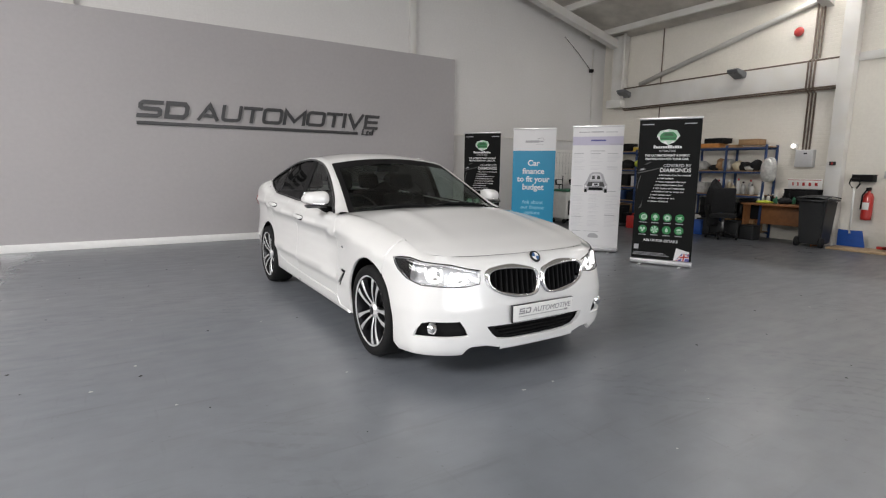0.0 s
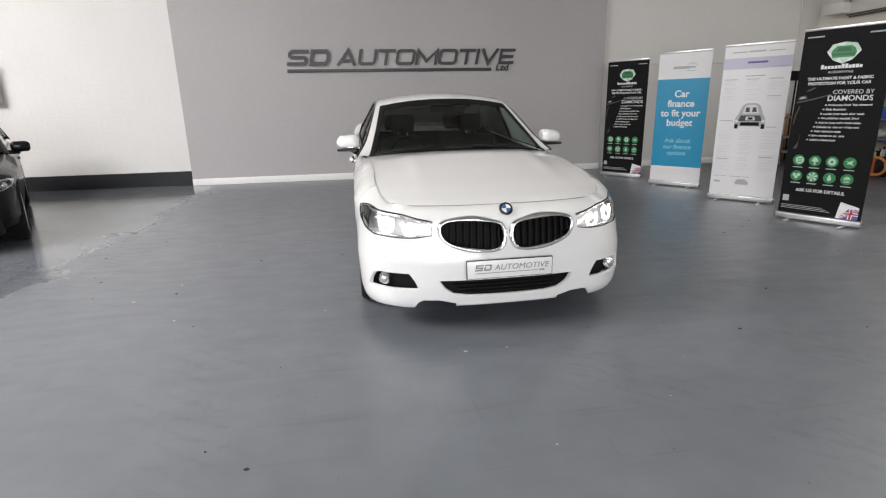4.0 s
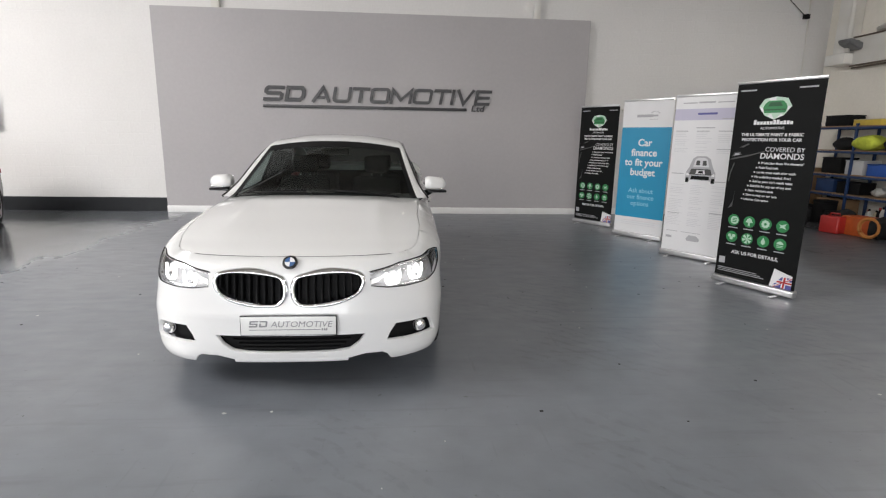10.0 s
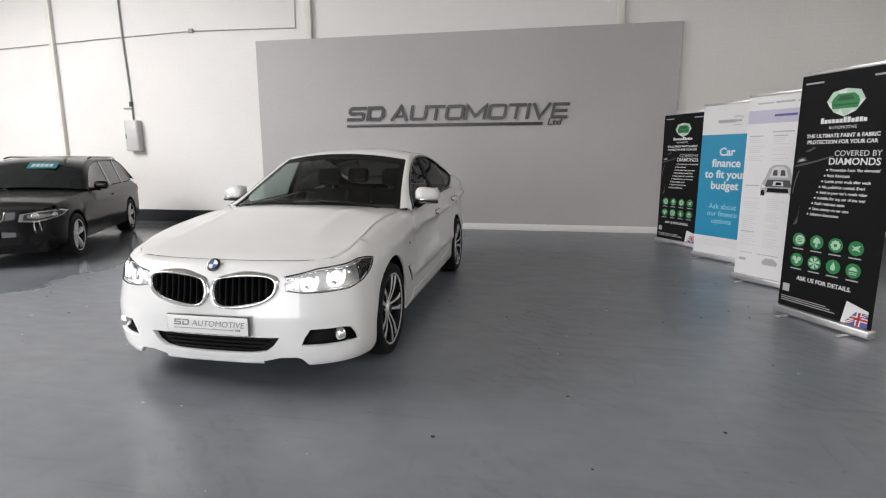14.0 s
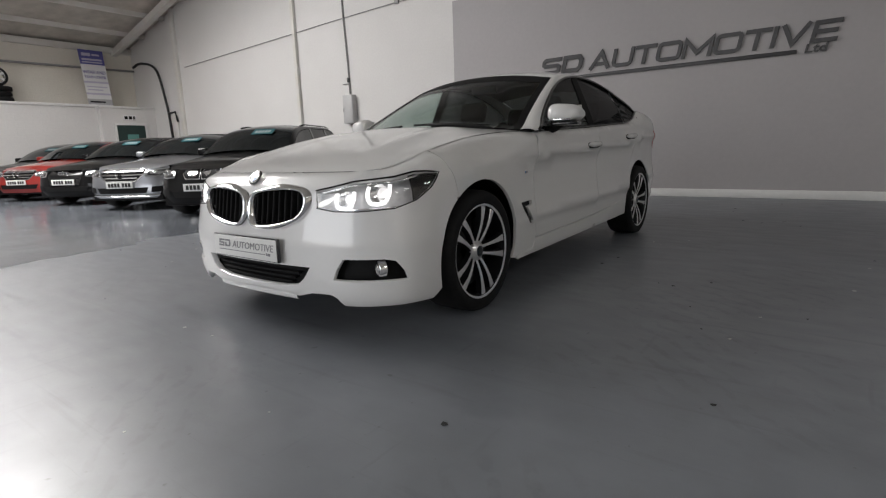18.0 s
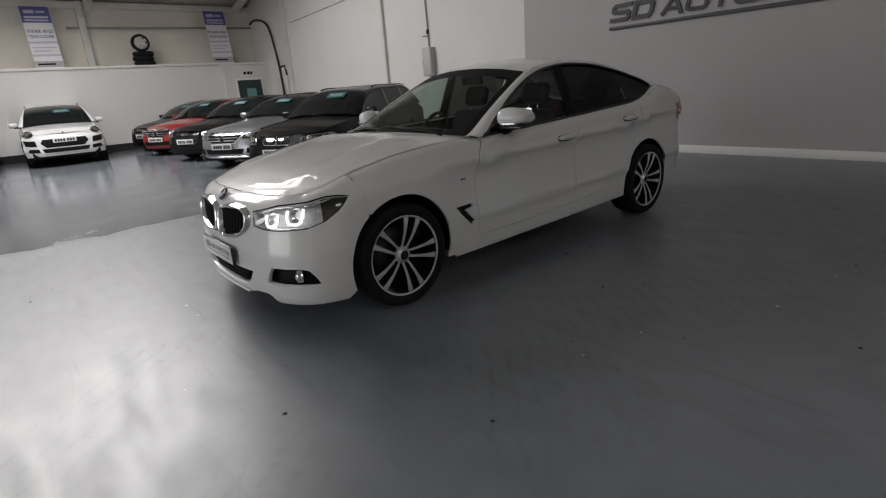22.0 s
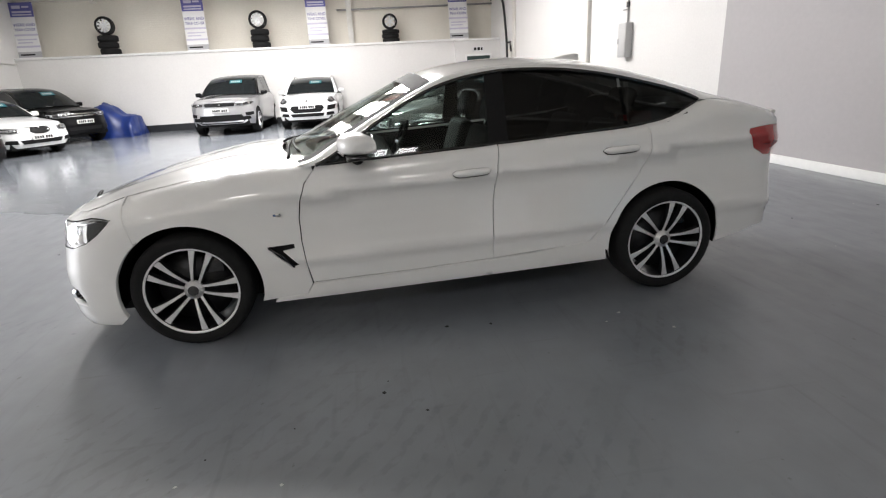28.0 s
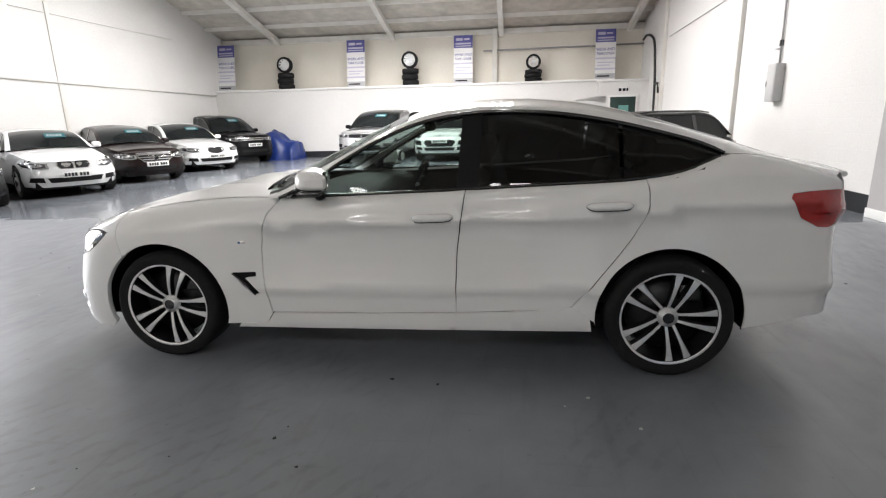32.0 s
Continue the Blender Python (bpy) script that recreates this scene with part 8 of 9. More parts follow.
floodlight(4.5, 3.33, 8)
floodlight(1.55, 3.42, -6)
bell = thing("alarm_bell", "small red round alarm bell on the wall", "alarm bell", pose(EW - 0.01, 0.56, 4.12))
child("gong", lathe("gong", [(-0.09, 0.0), (-0.085, 0.05), (-0.05, 0.085), (-0.03, 0.09)], RED_PAINT, 24), bell, "red domed gong")
child("back_box", lathe("back_box", [(-0.035, 0.0), (-0.035, 0.06), (0.01, 0.06)], RED_PAINT, 20), bell)
camb = thing("security_camera", "small black security camera on the white wall", "camera", pose(8.72, N_WALL - 0.005, 4.02))
child("body", box_mesh("body", -0.05, -0.1, -0.045, 0.05, 0.0, 0.045, BLACK, 0.015), camb)
child("cable", tube("cable", [(-0.03, -0.03, 0.03), (-0.5, -0.01, 0.42), (-1.0, -0.01, 0.75)], 0.007, CABLE_BLACK, 6), camb, "thin black cable")
fuse = thing("fuse_box", "light grey steel fuse box on the cream wall", "fuse box", pose(EW, 0.18, 1.48))
child("case", box_mesh("case", -0.13, -0.16, 0, 0, 0.16, 0.34, BOX_GREY, 0.008), fuse)
child("door", box_mesh("door", -0.142, -0.15, 0.012, -0.13, 0.15, 0.328, BOX_GREY, 0.004), fuse, "grey hinged door")
child("latch", box_mesh("latch", -0.15, -0.06, 0.25, -0.142, 0.0, 0.28, CABLE_BLACK, 0.002), fuse, "black latch")
lampw = thing("wall_lamp", "small round lit white wall lamp above the fuse box", "lamp", pose(EW, 0.42, 1.9))
child("base", box_mesh("base", -0.05, -0.06, -0.05, 0, 0.06, 0.05, WHITE_TRIM, 0.008), lampw)
child("bulb", lathe("bulb", [(-0.11, 0.0), (-0.1, 0.03), (-0.07, 0.042), (-0.05, 0.035)], material("lit bulb", (0.9, 0.88, 0.8), 0.3, emit=((1.0, 0.93, 0.8), 4.0)), 18), lampw, "lit bulb")
for y, z, w, h in ((-0.14, 1.55, 0.05, 0.07), (-1.2, 1.35, 0.09, 0.13)):
    sk = thing("switch_box", "small grey switch box on the wall", "switch", pose(EW - (0.2 if y > -0.3 else 0), y if y < -0.3 else -0.36, z))
    child("case", box_mesh("case", -0.04, -w, -h / 2, 0, w, h / 2, CABLE_BLACK if w < 0.06 else BOX_GREY, 0.006), sk)
    child("button", box_mesh("button", -0.048, -0.015, -0.02, -0.04, 0.015, 0.02, RED_PAINT, 0.003), sk)


# racks
def rack(y0, y1, zs, top, deck_material):
    r = thing("shelf_rack", "blue steel shelf rack full of tools and boxes", "shelf rack", pose(EW - 0.5, 0, 0), "racks along the workshop wall")
    ym = (y0 + y1) / 2
    for y in (y0, ym, y1):
        for x in (0.02, 0.45):
            child("upright", box_mesh("upright", x - 0.02, y - 0.02, 0, x + 0.02, y + 0.02, top, RACK_BLUE, 0.003), r, "blue steel upright")
    for z in zs:
        child("shelf", box_mesh("shelf", 0.02, y0, z - 0.02, 0.46, y1, z, deck_material, 0.003), r)
        for x in (-0.004, 0.455):
            child("rail", box_mesh("rail", x, y0, z - 0.06, x + 0.02, y1, z - 0.022, RACK_BLUE, 0.003), r, "blue shelf rail")
    return r


rack(0.72, 2.35, (0.14, 0.9, 1.4, 1.9), 1.93, CHIPBOARD)
rack(2.95, 4.7, (0.14, 0.62, 0.98, 1.42, 1.86), 1.9, CHIPBOARD)


def crate(name, label, cat, x, y, z, sx, sy, sz, mtl, rz=0.0, open_top=False, lid=None):
    c = thing(name, label, cat, pose(x, y, z, 0, 0, rz))
    if open_top:
        t = 0.012
        for q in ((-sx, -sy, sx, -sy + t), (-sx, sy - t, sx, sy), (-sx, -sy + t, -sx + t, sy - t), (sx - t, -sy + t, sx, sy - t)):
            child("side", box_mesh("side", q[0], q[1], 0, q[2], q[3], sz, mtl, 0.003), c)
        child("bottom", box_mesh("bottom", -sx + t, -sy + t, 0, sx - t, sy - t, t, mtl), c)
        child("rim", tube("rim", [(-sx, -sy, sz), (sx, -sy, sz), (sx, sy, sz), (-sx, sy, sz)], 0.012, mtl, 8, True), c)
    else:
        child("body", box_mesh("body", -sx, -sy, 0, sx, sy, sz * 0.9, mtl, min(sx, sy, sz) * 0.08), c)
        child("lid", box_mesh("lid", -sx - 0.004, -sy - 0.004, sz * 0.9, sx + 0.004, sy + 0.004, sz, lid or mtl, 0.006), c)
    return c


def bottle(x, y, z, r, h, mtl, cap):
    b = thing("bottle", "plastic bottle with a cap on the workshop shelf", "bottle", pose(x, y, z), "bottles in the workshop")
    child("body", turned("body", [(0, 0), (r, 0.004), (r, h * 0.62), (r * 0.8, h * 0.74), (r * 0.35, h * 0.82), (r * 0.35, h * 0.88)], mtl, 14), b)
    child("cap", turned("cap", [(r * 0.4, h * 0.86), (r * 0.42, h * 0.97), (r * 0.3, h), (0, h)], cap, 12), b)


def bag(x, y, z, sx, sy, sz, mtl, seed, name="plastic_bag", label="crumpled cloudy plastic bag with small parts", cat="bag"):
    return link(name, lump(name, sx, sy, sz, mtl, seed), label, cat, m=pose(x, y, z))


# the open rack
X = EW - 0.28
crate("tool_case", "flat orange tool case on top of the rack", "tool case", X, 1.98, 1.9, 0.19, 0.24, 0.09, ORANGE_BOX, 2, False, CARDBOARD)
crate("tool_case", "black tool case lying on the orange case", "tool case", X, 1.86, 1.99, 0.17, 0.22, 0.11, BLACK, -6)
crate("cardboard_box", "flat brown cardboard tray on the rack", "box", X, 1.5, 1.9, 0.16, 0.12, 0.045, CARDBOARD, 5)
for y, sz, sd, mtl in ((2.16, 0.2, 1, BAG_CLEAR), (1.86, 0.12, 2, FABRIC_BLACK), (1.58, 0.24, 3, BAG_CLEAR), (1.36, 0.2, 4, CREAM_PLASTIC), (1.08, 0.1, 6, BAG_CLEAR)):
    bag(X, y, 1.4, 0.15, 0.11, sz, mtl, sd)
bag(EW - 0.52, 0.62, 1.18, 0.1, 0.13, 0.46, BAG_CLEAR, 9, "plastic_bag", "clear plastic bag hanging on the rack's end")
bag(EW - 0.5, 2.47, 1.25, 0.08, 0.09, 0.42, BAG_CLEAR, 10, "plastic_bag", "clear plastic bag hanging on the rack's end")
crate("tool_case", "black tool case hung beside the rack", "tool case", EW - 0.12, 2.62, 1.52, 0.08, 0.13, 0.2, BLACK)
crate("storage_box", "clear plastic storage box on the shelf", "storage box", X, 2.13, 0.9, 0.17, 0.15, 0.24, BAG_CLEAR)
for k in range(9):
    y = 1.9 - 0.115 * k + rng.uniform(-0.01, 0.01)
    bottle(X + rng.uniform(-0.1, 0.08), y, 0.9, rng.uniform(0.035, 0.05), rng.uniform(0.2, 0.36), rng.choice((PALE_PLASTIC, CREAM_PLASTIC, BAG_CLEAR, ORANGE_BOX, PALE_PLASTIC)), rng.choice((RED_PAINT, BLACK, WHITE_TRIM)))
crate("storage_box", "blue plastic crate with cans under the shelf", "crate", EW - 0.72, 2.0, 0.0, 0.2, 0.26, 0.32, BLUE_PLASTIC, 6, True)
bag(EW - 0.72, 2.0, 0.02, 0.15, 0.2, 0.38, BAG_CLEAR, 21, "rag_heap", "heap of rags in the blue crate", "rags")
crate("cardboard_box", "open brown cardboard box on the low shelf", "box", X, 1.5, 0.14, 0.17, 0.2, 0.3, CARDBOARD, 4)
crate("cardboard_box", "brown cardboard box on the low shelf", "box", X, 1.02, 0.14, 0.17, 0.2, 0.24, CARDBOARD, -5)
crate("tool_case", "black tool case on the low shelf", "tool case", X, 2.08, 0.14, 0.16, 0.2, 0.28, BLACK, 2)
for y, z, h, mtl in ((1.86, 0.44, 0.36, BLACK), (1.42, 0.46, 0.32, BIN_BLACK), (0.98, 0.4, 0.4, BLACK), (1.12, 1.93, 0.12, CARDBOARD)):
    crate("storage_box", "dark plastic storage box stacked in the rack", "storage box", X, y, z if z > 1 else 0.14 + (0.3 if y > 1.6 else 0.26), 0.17, 0.2, h, mtl, 3)
for k in range(4):
    crate("storage_box", "black plastic bin standing under the rack's front", "storage box", EW - 0.68, 0.78 + 0.32 * k, 0.0, 0.13, 0.14, 0.3 + 0.06 * (k % 2), BIN_BLACK, -4 + 3 * k)
# the rack in the corner
crate("tool_case", "dark box on top of the corner rack", "box", X, 4.35, 1.86, 0.18, 0.25, 0.2, BLACK, 4)
crate("tool_case", "long yellow tool case on top of the corner rack", "tool case", X, 3.68, 1.86, 0.17, 0.3, 0.11, YELLOW_CASE, -4, False, CREAM_PLASTIC)
bag(X - 0.1, 3.62, 1.42, 0.2, 0.3, 0.26, HIVIS, 31, "safety_vest", "lime yellow safety vest thrown on the rack", "vest")
bag(X, 4.25, 1.42, 0.16, 0.2, 0.22, FABRIC_BLACK, 32, "cloth_heap", "heap of dark cloth on the rack", "cloth")
bag(X, 3.2, 1.42, 0.15, 0.14, 0.2, FABRIC_BLACK, 33, "cloth_heap", "heap of dark cloth on the rack", "cloth")
crate("storage_box", "blue plastic tray of the corner rack", "crate", X, 3.3, 0.98, 0.18, 0.2, 0.2, BLUE_PLASTIC, 0, True)
crate("storage_box", "grey plastic bin in the corner rack", "crate", X, 3.78, 0.98, 0.18, 0.19, 0.26, BOX_GREY, 0)
crate("storage_box", "dark plastic bin in the corner rack", "crate", X, 4.3, 0.98, 0.18, 0.22, 0.3, BLACK, 0)
bag(X, 3.28, 0.62, 0.16, 0.15, 0.16, BAG_CLEAR, 36)
crate("tool_case", "black tool case in the corner rack", "tool case", X, 3.85, 0.62, 0.17, 0.24, 0.22, BLACK, 3)
crate("tool_case", "dark blue tool case in the corner rack", "tool case", X, 4.4, 0.62, 0.17, 0.2, 0.25, RACK_BLUE, 3)
for k in range(6):
    bottle(X + rng.uniform(-0.1, 0.1), 3.05 + 0.1 * k, 0.14, 0.045, rng.uniform(0.22, 0.34), rng.choice((PALE_PLASTIC, BLACK, CREAM_PLASTIC)), rng.choice((RED_PAINT, BLACK)))
crate("cardboard_box", "brown cardboard box in the corner rack", "box", X, 4.2, 0.14, 0.18, 0.3, 0.36, CARDBOARD, 2)
# orange toolbox with a rolled yellow hose, red can, cases on the floor
crate("tool_case", "orange plastic tool case on the floor", "tool case", EW - 0.85, 2.95, 0.0, 0.17, 0.26, 0.32, ORANGE_RED, 8)
reel = thing("hose_reel", "coiled orange air hose leaning on the tool case", "hose", pose(EW - 1.1, 2.6, 0.19, 0, 0, 15))
for k, r in enumerate((0.15, 0.165, 0.15, 0.135)):
    child("coil", tube("coil", [(0.012 * k, r * math.cos(t), r * math.sin(t)) for t in np.linspace(0, 2 * math.pi, 28, endpoint=False)], 0.012, ORANGE_BOX, 8, True), reel)
can = thing("fuel_can", "red plastic fuel can on the floor", "fuel can", pose(8.15, 3.25, 0, 0, 0, 12))
child("body", box_mesh("body", -0.1, -0.17, 0, 0.1, 0.17, 0.3, RED_PAINT, 0.03, 3), can)
child("handle", tube("handle", [(0, -0.12, 0.29), (0, -0.1, 0.345), (0, 0.05, 0.345), (0, 0.07, 0.29)], 0.014, RED_PAINT, 8), can)
child("spout", tube("spout", [(0, 0.12, 0.28), (0, 0.15, 0.36)], 0.022, BLACK, 10), can, "black spout")
for y, x, s in ((3.75, 8.3, 0.2), (4.15, 8.2, 0.16)):
    w = thing("hose_coil", "coil of black cable lying on the floor", "cable", pose(x, y, 0.015))
    for k in range(4):
        child("coil", tube("coil", [(s * (1 - 0.06 * k) * math.cos(t) + 0.01 * k, s * (0.8 + 0.05 * k) * math.sin(t), 0.02 * k) for t in np.linspace(0, 2 * math.pi, 24, endpoint=False)], 0.011, CABLE_BLACK, 6, True), w)

# dark cases and bags crowd the floor in front of the racks
for k in range(9):
    y = 2.35 + 0.27 * k
    if k % 3 == 1:
        bag(EW - 0.78 - 0.08 * (k % 2), y, 0.0, 0.17, 0.13, rng.uniform(0.25, 0.45), FABRIC_BLACK, 60 + k, "black_bag", "full black bag on the workshop floor", "bag")
    elif y < 2.7 or y > 3.2:
        crate("tool_case", "black plastic tool case standing on the workshop floor", "tool case", EW - 0.72, y, 0.0, 0.16, 0.11, rng.uniform(0.28, 0.5), BLACK, rng.uniform(-10, 10))
for y, sz in ((0.98, 0.22), (1.22, 0.18), (1.72, 0.25)):
    bag(X, y, 1.4, 0.14, 0.1, sz, rng.choice((FABRIC_BLACK, CARDBOARD, CREAM_PLASTIC)), int(80 + 10 * y), "cloth_heap", "crumpled heap on the rack shelf", "cloth")
for k in range(5):
    bottle(EW - 0.4 + 0.03 * k, -0.05 + 0.11 * k, 0.746, 0.03, rng.uniform(0.14, 0.26), rng.choice((BLACK, GREEN_PLASTIC, BLACK)), BLACK)

# desk
dk = thing("desk", "orange wood veneer office desk against the wall, cluttered", "desk", pose(EW - 0.72, 0.3, 0))
child("worktop", box_mesh("worktop", -0.03, -0.7, 0.715, 0.7, 0.68, 0.745, DESK_WOOD, 0.005), dk, "wooden worktop")
for y in (-0.66, 0.64):
    child("side_panel", box_mesh("side_panel", 0.02, y - 0.012, 0, 0.66, y + 0.012, 0.715, DESK_WOOD, 0.003), dk)
child("front_panel", box_mesh("front_panel", 0.3, -0.645, 0.32, 0.318, 0.625, 0.715, DESK_WOOD, 0.003), dk)
ZD, XD = 0.746, EW - 0.4
sg = thing("price_board", "white sign board with red printing propped on the desk", "sign", pose(EW - 0.22, 0.06, 1.06, 0, -8, 0))
child("board", box_mesh("board", -0.012, -0.3, 0, 0.012, 0.3, 0.19, PAPER, 0.003), sg)
child("border", box_mesh("border", -0.016, -0.29, 0.168, -0.013, 0.29, 0.178, RED_PAINT), sg, "red printed line")
for k, (a, b) in enumerate(((-0.24, -0.16), (-0.13, -0.05), (-0.02, 0.06), (0.09, 0.15), (0.18, 0.24))):
    child("print_block", box_mesh("print_block", -0.016, a + 0.012, 0.06, -0.013, b - 0.022, 0.125, RED_PAINT), sg, "red printed block")
crate("cardboard_box", "black box behind the sign on the desk", "box", EW - 0.16, 0.1, ZD, 0.12, 0.3, 0.3, BLACK, 0)
for y, s in ((-0.18, 0.16), (0.32, 0.12)):
    bag(XD, y, ZD, 0.13, 0.12, s, FABRIC_BLACK, int(40 + 10 * y), "cloth_heap", "heap of dark cloth on the desk", "cloth")
bag(XD - 0.15, 0.62, ZD, 0.12, 0.16, 0.06, HIVIS, 44, "glove_pair", "yellow work gloves on the desk", "gloves")
link("paper_sheet", box_mesh("paper_sheet", -0.15, -0.11, 0, 0.15, 0.11, 0.012, PAPER, 0.002), "stack of white papers on the desk", "paper", m=pose(XD - 0.15, -0.2, ZD, 0, 0, 20))
for k in range(7):
    bottle(XD + rng.uniform(-0.12, 0.15), 0.44 + 0.07 * k - 0.02, ZD, rng.uniform(0.022, 0.035), rng.uniform(0.12, 0.24), rng.choice((GREEN_PLASTIC, PALE_PLASTIC, BLACK, CREAM_PLASTIC)), rng.choice((RED_PAINT, BLACK, WHITE_TRIM)))
cup = thing("drink_cup", "pale paper cup on the desk's edge", "cup", pose(XD - 0.2, -0.33, ZD))
child("cup_wall", turned("cup_wall", [(0, 0.004), (0.03, 0.004), (0.045, 0.13), (0.042, 0.13), (0.028, 0.01)], PALE_PLASTIC, 18), cup)

# office chair with a jacket over it
ch = thing("office_chair", "black office chair with a black jacket hung over its back", "chair", pose(8.2, 1.12, 0, 0, 0, 115))
child("seat", box_mesh("seat", -0.24, -0.24, 0.44, 0.24, 0.24, 0.52, FABRIC_BLACK, 0.035, 3), ch)
child("backrest", box_mesh("backrest", -0.21, -0.03, 0.0, 0.21, 0.03, 0.5, FABRIC_BLACK, 0.03, 3), ch).matrix_basis = pose(0, 0.25, 0.56, -10)
child("column", tube("column", [(0, 0, 0.1), (0, 0, 0.44)], 0.028, STEEL, 12), ch, "steel gas column")
for k in range(5):
    a = math.radians(72 * k + 10)
    lg = child("leg", tube("leg", [(0.03 * math.cos(a), 0.03 * math.sin(a), 0.12), (0.3 * math.cos(a), 0.3 * math.sin(a), 0.075)], [0.026, 0.016], BLACK, 8), ch)
    cs = child("castor", lathe("castor", [(-0.018, 0.0), (-0.018, 0.026), (0.018, 0.026), (0.018, 0.0)], BLACK, 14), lg)
    cs.matrix_basis = pose(0.3 * math.cos(a), 0.3 * math.sin(a), 0.028)
for s in (-1, 1):
    child("armrest", tube("armrest", [(0.24 * s, -0.05, 0.47), (0.3 * s, -0.06, 0.55), (0.3 * s, -0.14, 0.68), (0.3 * s, 0.1, 0.7), (0.29 * s, 0.16, 0.6), (0.24 * s, 0.12, 0.5)], 0.018, BLACK, 8), ch, "black looped armrest")
link("jacket", lump("jacket", 0.27, 0.15, 0.95, FABRIC_BLACK, 52, 18, 0.12), "black jacket draped over the chair's back", "jacket", m=pose(8.36, 1.45, 0.22, 0, 0, 25))

# bins, tools beyond the column
bn = thing("wheelie_bin", "black plastic wheeled bin with a closed lid", "bin", pose(8.72, -0.35, 0, 0, 0, 90))
me = prism("body", [(-0.2, -0.21), (0.2, -0.21), (0.2, 0.21), (-0.2, 0.21)], 0.05, 0.86, BIN_BLACK, 0.025)
for v in me.vertices:
    k = 0.8 + 0.2 * v.co.z / 0.86
    v.co.x, v.co.y = v.co.x * k * 1.15, v.co.y * k * 1.2
child("body", me, bn)
child("rim", box_mesh("rim", -0.255, -0.275, 0.85, 0.255, 0.275, 0.885, BIN_BLACK, 0.01), bn)
child("lid", loft("lid", np.array([(0.26, -0.29, 0.89), (0.262, -0.27, 0.915), (0.26, 0.0, 0.93), (0.262, 0.26, 0.92), (0.26, 0.28, 0.89)]), [(0, 0, 0.03)] * 5, BIN_BLACK, 9), bn, "black domed lid")
child("handle", tube("handle", [(-0.2, 0.33, 0.86), (0.2, 0.33, 0.86)], 0.014, BIN_BLACK, 8), bn)
for s in (-1, 1):
    w = child("wheel", lathe("wheel", [(-0.025, 0.0), (-0.025, 0.09), (0.025, 0.09), (0.025, 0.0)], RUBBER, 20), bn)
    w.matrix_basis = pose(0.2 * s, 0.2, 0.09)
child("sticker", box_mesh("sticker", -0.03, -0.222, 0.1, 0.03, -0.212, 0.16, PAPER), bn, "white sticker")
sh = thing("snow_scoop", "blue plastic scoop shovel with a pale handle leaning on the wall", "shovel", pose(EW - 0.3, -0.82, 0.03, 0, -7, 0))
rows = [[(0.02 + 0.10 * (k / 6 - 0.5) ** 2 * 4 * 0.3 - 0.06 * j / 5, (k / 6 - 0.5) * (0.44 - 0.06 * j / 5), 0.32 * j / 5) for k in range(7)] for j in range(6)]
blade = grid_mesh("blade", rows, BLUE_PLASTIC)
child("blade", blade, sh, "blue plastic blade")
child("handle", tube("handle", [(-0.03, 0, 0.26), (0.0, 0, 0.7), (0.03, 0, 1.08)], 0.017, PALE_PLASTIC, 10), sh, "pale handle")
child("grip", tube("grip", [(0.03, -0.03, 1.08), (0.03, -0.08, 1.16), (0.03, -0.06, 1.25), (0.03, 0.06, 1.25), (0.03, 0.08, 1.16), (0.03, 0.03, 1.08)], 0.014, BLACK, 8), sh, "black D grip")
ex = thing("fire_extinguisher", "red fire extinguisher hung on the wall", "fire extinguisher", pose(EW - 0.12, -0.95, 0.52))
child("cylinder", turned("cylinder", [(0, 0), (0.08, 0.01), (0.085, 0.05), (0.085, 0.42), (0.06, 0.49), (0.025, 0.51), (0.025, 0.54), (0, 0.54)], RED_PAINT, 24), ex, "red steel cylinder")
child("valve", box_mesh("valve", -0.1, -0.018, 0.54, 0.06, 0.018, 0.6, BLACK, 0.008), ex, "black valve and lever")
child("hose", tube("hose", [(-0.05, 0.02, 0.55), (-0.12, 0.05, 0.46), (-0.11, 0.06, 0.2)], 0.013, BLACK, 8), ex, "black hose")
child("label_plate", box_mesh("label_plate", -0.088, -0.05, 0.2, -0.078, 0.05, 0.33, PAPER, 0.003), ex, "pale label")
for y0, y1, mtl, nm in ((-1.5, -1.18, WOOD, "wooden broom handle leaning on the wall"), (-1.62, -1.25, CABLE_BLACK, "thin dark rod leaning on the wall"), (-1.42, -1.32, RED_PAINT, "red tool handle leaning on the wall")):
    bt = thing("broom", nm, "broom", pose(0, 0, 0))
    child("handle", tube("handle", [(EW - 0.45, y0, 0.09), (EW - 0.04, y1, 1.35)], 0.013, mtl, 8), bt)
    child("head", box_mesh("head", -0.035, -0.14, -0.05, 0.035, 0.14, 0.0, mtl, 0.008), bt).matrix_basis = pose(EW - 0.45, y0, 0.11)
link("low_shelf", box_mesh("low_shelf", EW - 0.75, -1.9, 0.0, EW - 0.2, -0.62, 0.035, WOOD, 0.006), "low pale wooden board on the floor by the wall", "board")
crate("battery_box", "black battery charger standing by the wall", "charger", EW - 0.2, -1.55, 0.035, 0.12, 0.16, 0.3, BLACK, 0)
crate("tool_case", "black case on a wall bracket", "case", EW - 0.12, -0.85, 1.22, 0.1, 0.16, 0.13, BLACK, 0)

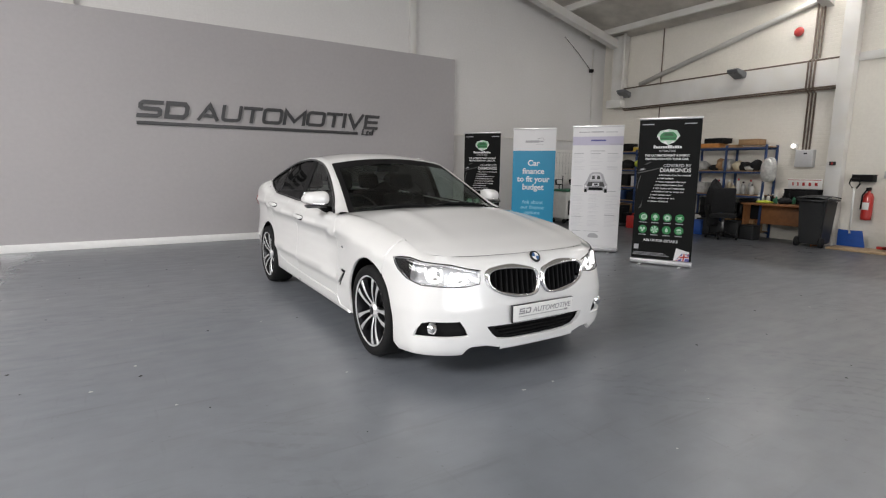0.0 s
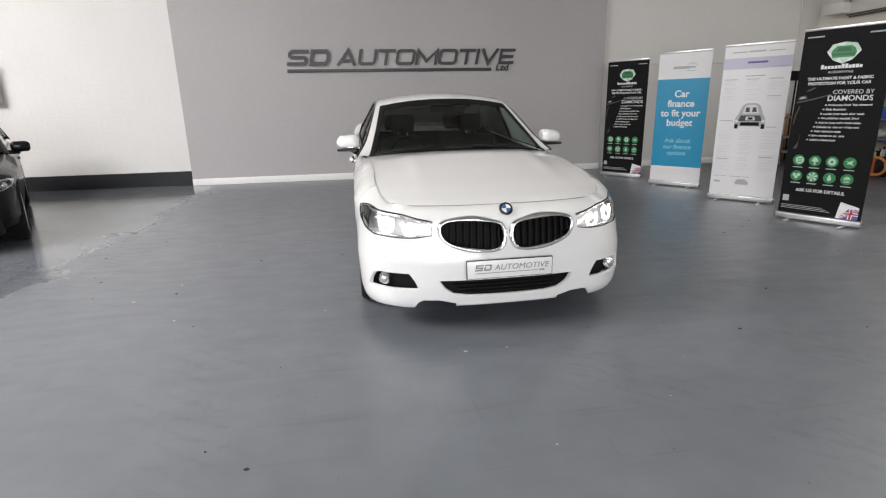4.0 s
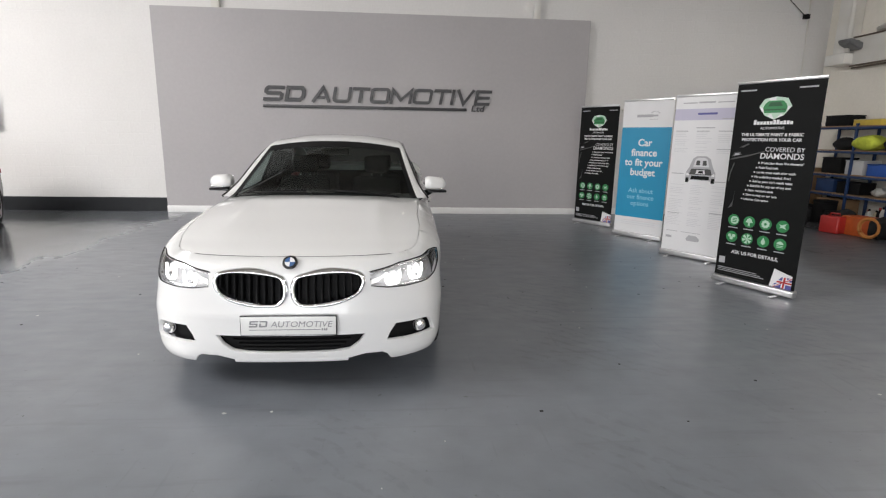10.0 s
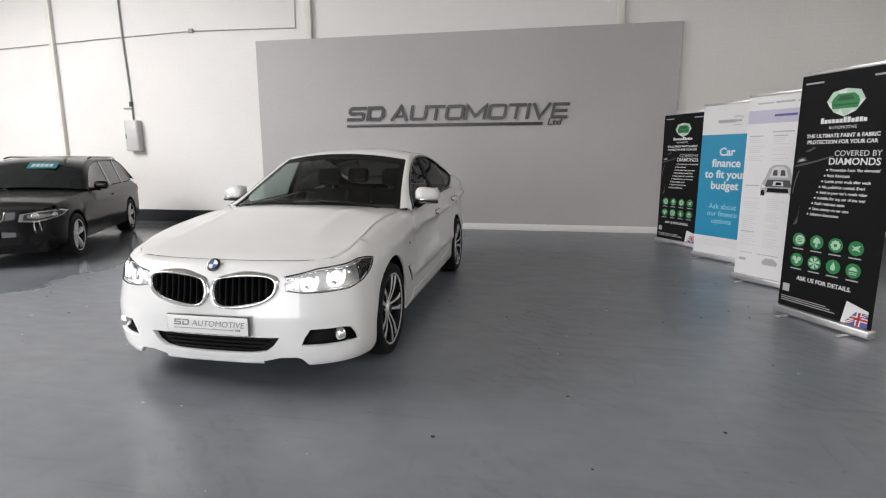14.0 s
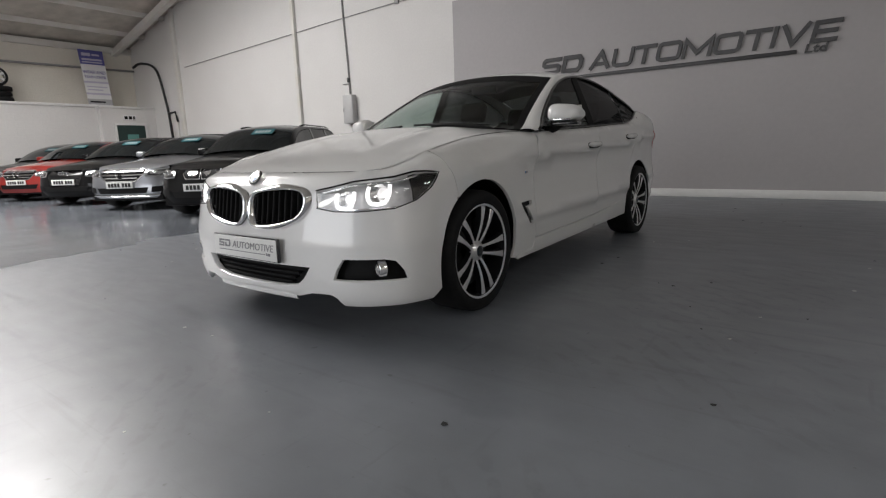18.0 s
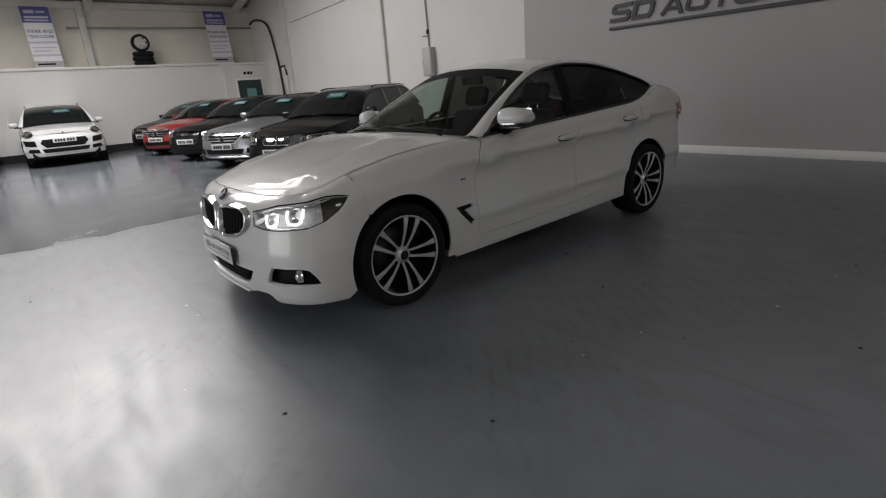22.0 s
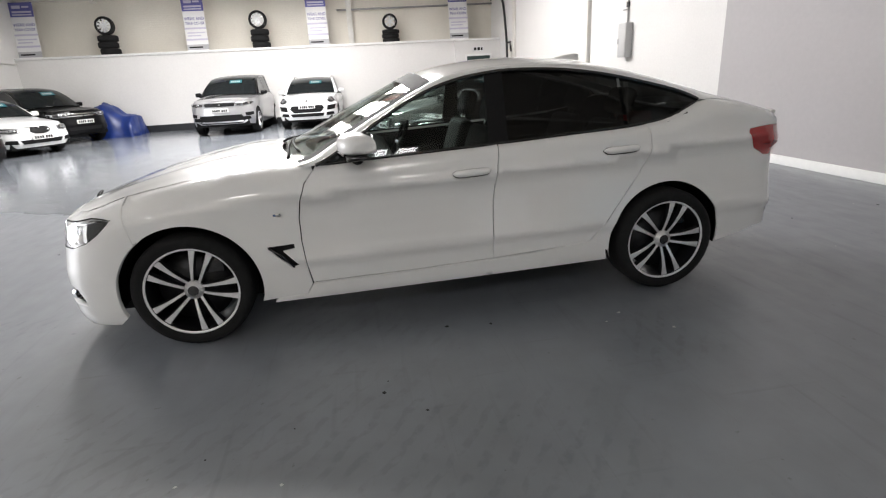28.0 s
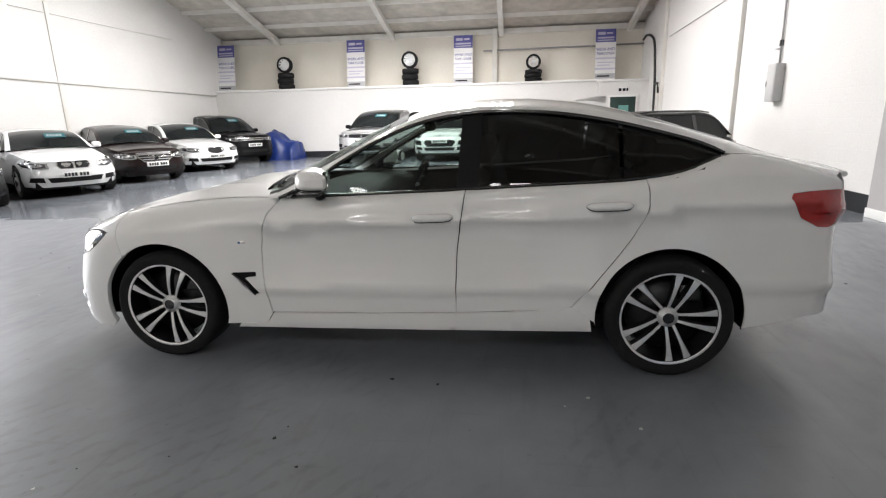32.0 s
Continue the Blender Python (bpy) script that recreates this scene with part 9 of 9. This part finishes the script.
# along the north wall behind the banners
pl = thing("planner_board", "white wall planner with ruled columns on the wall", "planner", pose(7.84, N_WALL - 0.002, 0.98))
child("board", box_mesh("board", -0.62, -0.02, 0, 0.62, 0, 0.92, PAPER, 0.004), pl)
for k in range(11):
    child("ruled_line", box_mesh("ruled_line", -0.58 + 0.116 * k, -0.023, 0.05, -0.576 + 0.116 * k, -0.0205, 0.84, PLATE_GREY), pl)
for k in range(3):
    child("ruled_line", box_mesh("ruled_line", -0.58, -0.0235, 0.3 + 0.27 * k, 0.58, -0.0205, 0.304 + 0.27 * k, PLATE_GREY), pl)
sk = thing("wall_socket", "white double wall socket", "socket", pose(8.66, N_WALL, 1.25))
child("plate", box_mesh("plate", -0.04, -0.012, -0.06, 0.04, 0, 0.06, WHITE_TRIM, 0.006), sk)
child("switch", box_mesh("switch", -0.012, -0.018, 0.01, 0.012, -0.012, 0.035, WHITE_TRIM, 0.002), sk)
mc = thing("service_machine", "white wheeled air-conditioning service machine with gauges and hoses", "service machine", pose(7.62, 4.98, 0, 0, 0, 0))
child("body", box_mesh("body", -0.3, -0.27, 0.12, 0.3, 0.27, 0.82, PALE_PLASTIC, 0.05, 3), mc, "white plastic body")
child("front_panel", box_mesh("front_panel", -0.22, -0.285, 0.22, 0.22, -0.268, 0.6, BLACK, 0.012), mc, "black front panel")
child("top_tray", box_mesh("top_tray", -0.31, -0.28, 0.82, 0.31, 0.28, 0.88, GREEN_PLASTIC, 0.015), mc, "dark green top tray")
for x, t in ((-0.2, -12), (0.28, 14)):
    g = child("gauge", box_mesh("gauge", -0.1, -0.03, 0, 0.1, 0.03, 0.15, BLACK, 0.015), mc, "black-framed gauge")
    g.matrix_basis = pose(x, 0.1, 0.98, -15, 0, t)
    child("dial", box_mesh("dial", -0.08, -0.034, 0.02, 0.08, -0.03, 0.13, PALE_PLASTIC, 0.002), g, "pale dial")
    child("stalk", tube("stalk", [(x, 0.1, 0.86), (x, 0.1, 1.0)], 0.014, BLACK, 8), mc)
child("mast", tube("mast", [(0.02, 0.2, 0.86), (0.02, 0.2, 1.22)], 0.012, BLACK, 8), mc)
for k, mtl in enumerate((PALE_PLASTIC, CREAM_PLASTIC, CABLE_BLACK)):
    child("hose", tube("hose", spline([(0.12 + 0.05 * k, -0.1, 0.9), (0.3 + 0.04 * k, -0.2, 1.02 - 0.04 * k), (0.46 + 0.03 * k, -0.22, 0.75), (0.45, -0.2, 0.35), (0.3, -0.27, 0.22 + 0.1 * k)], 18), 0.016, mtl, 8), mc, "looped hose")
for x in (-0.27, 0.27):
    for y in (-0.2, 0.2):
        child("castor", lathe("castor", [(-0.02, 0.0), (-0.02, 0.06), (0.02, 0.06), (0.02, 0.0)], RUBBER, 16), mc).matrix_basis = pose(x, y, 0.06)
st = thing("step_stool", "grey folding step stool with a rounded top rail", "step stool", pose(8.32, 4.72, 0, 0, 0, -12))
arch = [(-0.24, -0.22, 0.0), (-0.22, -0.03, 0.6), (-0.2, 0.03, 0.85), (-0.12, 0.06, 0.96), (0.0, 0.065, 0.99), (0.12, 0.06, 0.96), (0.2, 0.03, 0.85), (0.22, -0.03, 0.6), (0.24, -0.22, 0.0)]
child("front_frame", tube("front_frame", spline(arch, 40), 0.014, FLOOD_GREY, 8), st, "grey bent tube frame")
for s in (-1, 1):
    child("rear_leg", tube("rear_leg", [(0.2 * s, -0.03, 0.6), (0.22 * s, 0.3, 0.0)], 0.013, FLOOD_GREY, 8), st)
for z, y, d in ((0.58, 0.06, 0.14), (0.28, -0.12, 0.11)):
    child("step", box_mesh("step", -0.21, y - d, z - 0.02, 0.21, y + d, z + 0.02, FLOOD_GREY, 0.01), st, "grey ribbed step")
crate("cardboard_box", "tall brown cardboard box in the corner", "box", 9.0, 5.1, 0, 0.24, 0.26, 1.05, CARDBOARD, 4)
lampstand = thing("work_lamp", "black work lamp on a tall stand", "lamp", pose(8.66, 5.12, 0))
child("pole", tube("pole", [(0, 0, 0.05), (0, 0, 1.75)], 0.018, BLACK, 10), lampstand)
for a in (0, 120, 240):
    child("leg", tube("leg", [(0, 0, 0.35), (0.32 * math.cos(radians(a)), 0.32 * math.sin(radians(a)), 0.012)], 0.012, BLACK, 8), lampstand)
child("lamp_head", box_mesh("lamp_head", -0.12, -0.06, 1.75, 0.12, 0.06, 1.95, BLACK, 0.02), lampstand, "black lamp head")

# oil stains on the workshop floor
for k in range(26):
    a, b = rng.uniform(6.0, 8.3), rng.uniform(-0.8, 3.6)
    s = rng.uniform(0.03, 0.13)
    pts = [(s * (1 + 0.4 * math.sin(3 * t + k) + 0.3 * math.sin(5 * t + 2 * k)) * math.cos(t), 0.45 * s * (1 + 0.4 * math.sin(2 * t + k)) * math.sin(t)) for t in np.linspace(0, 2 * math.pi, 22, endpoint=False)]
    link("oil_stain", prism("oil_stain", pts, 0.0, 0.0012, OIL), "dark oil stain on the floor", "stain", "oil stains in the workshop", "stuff", m=pose(a, b, 0.0015, 0, 0, rng.uniform(0, 180)))
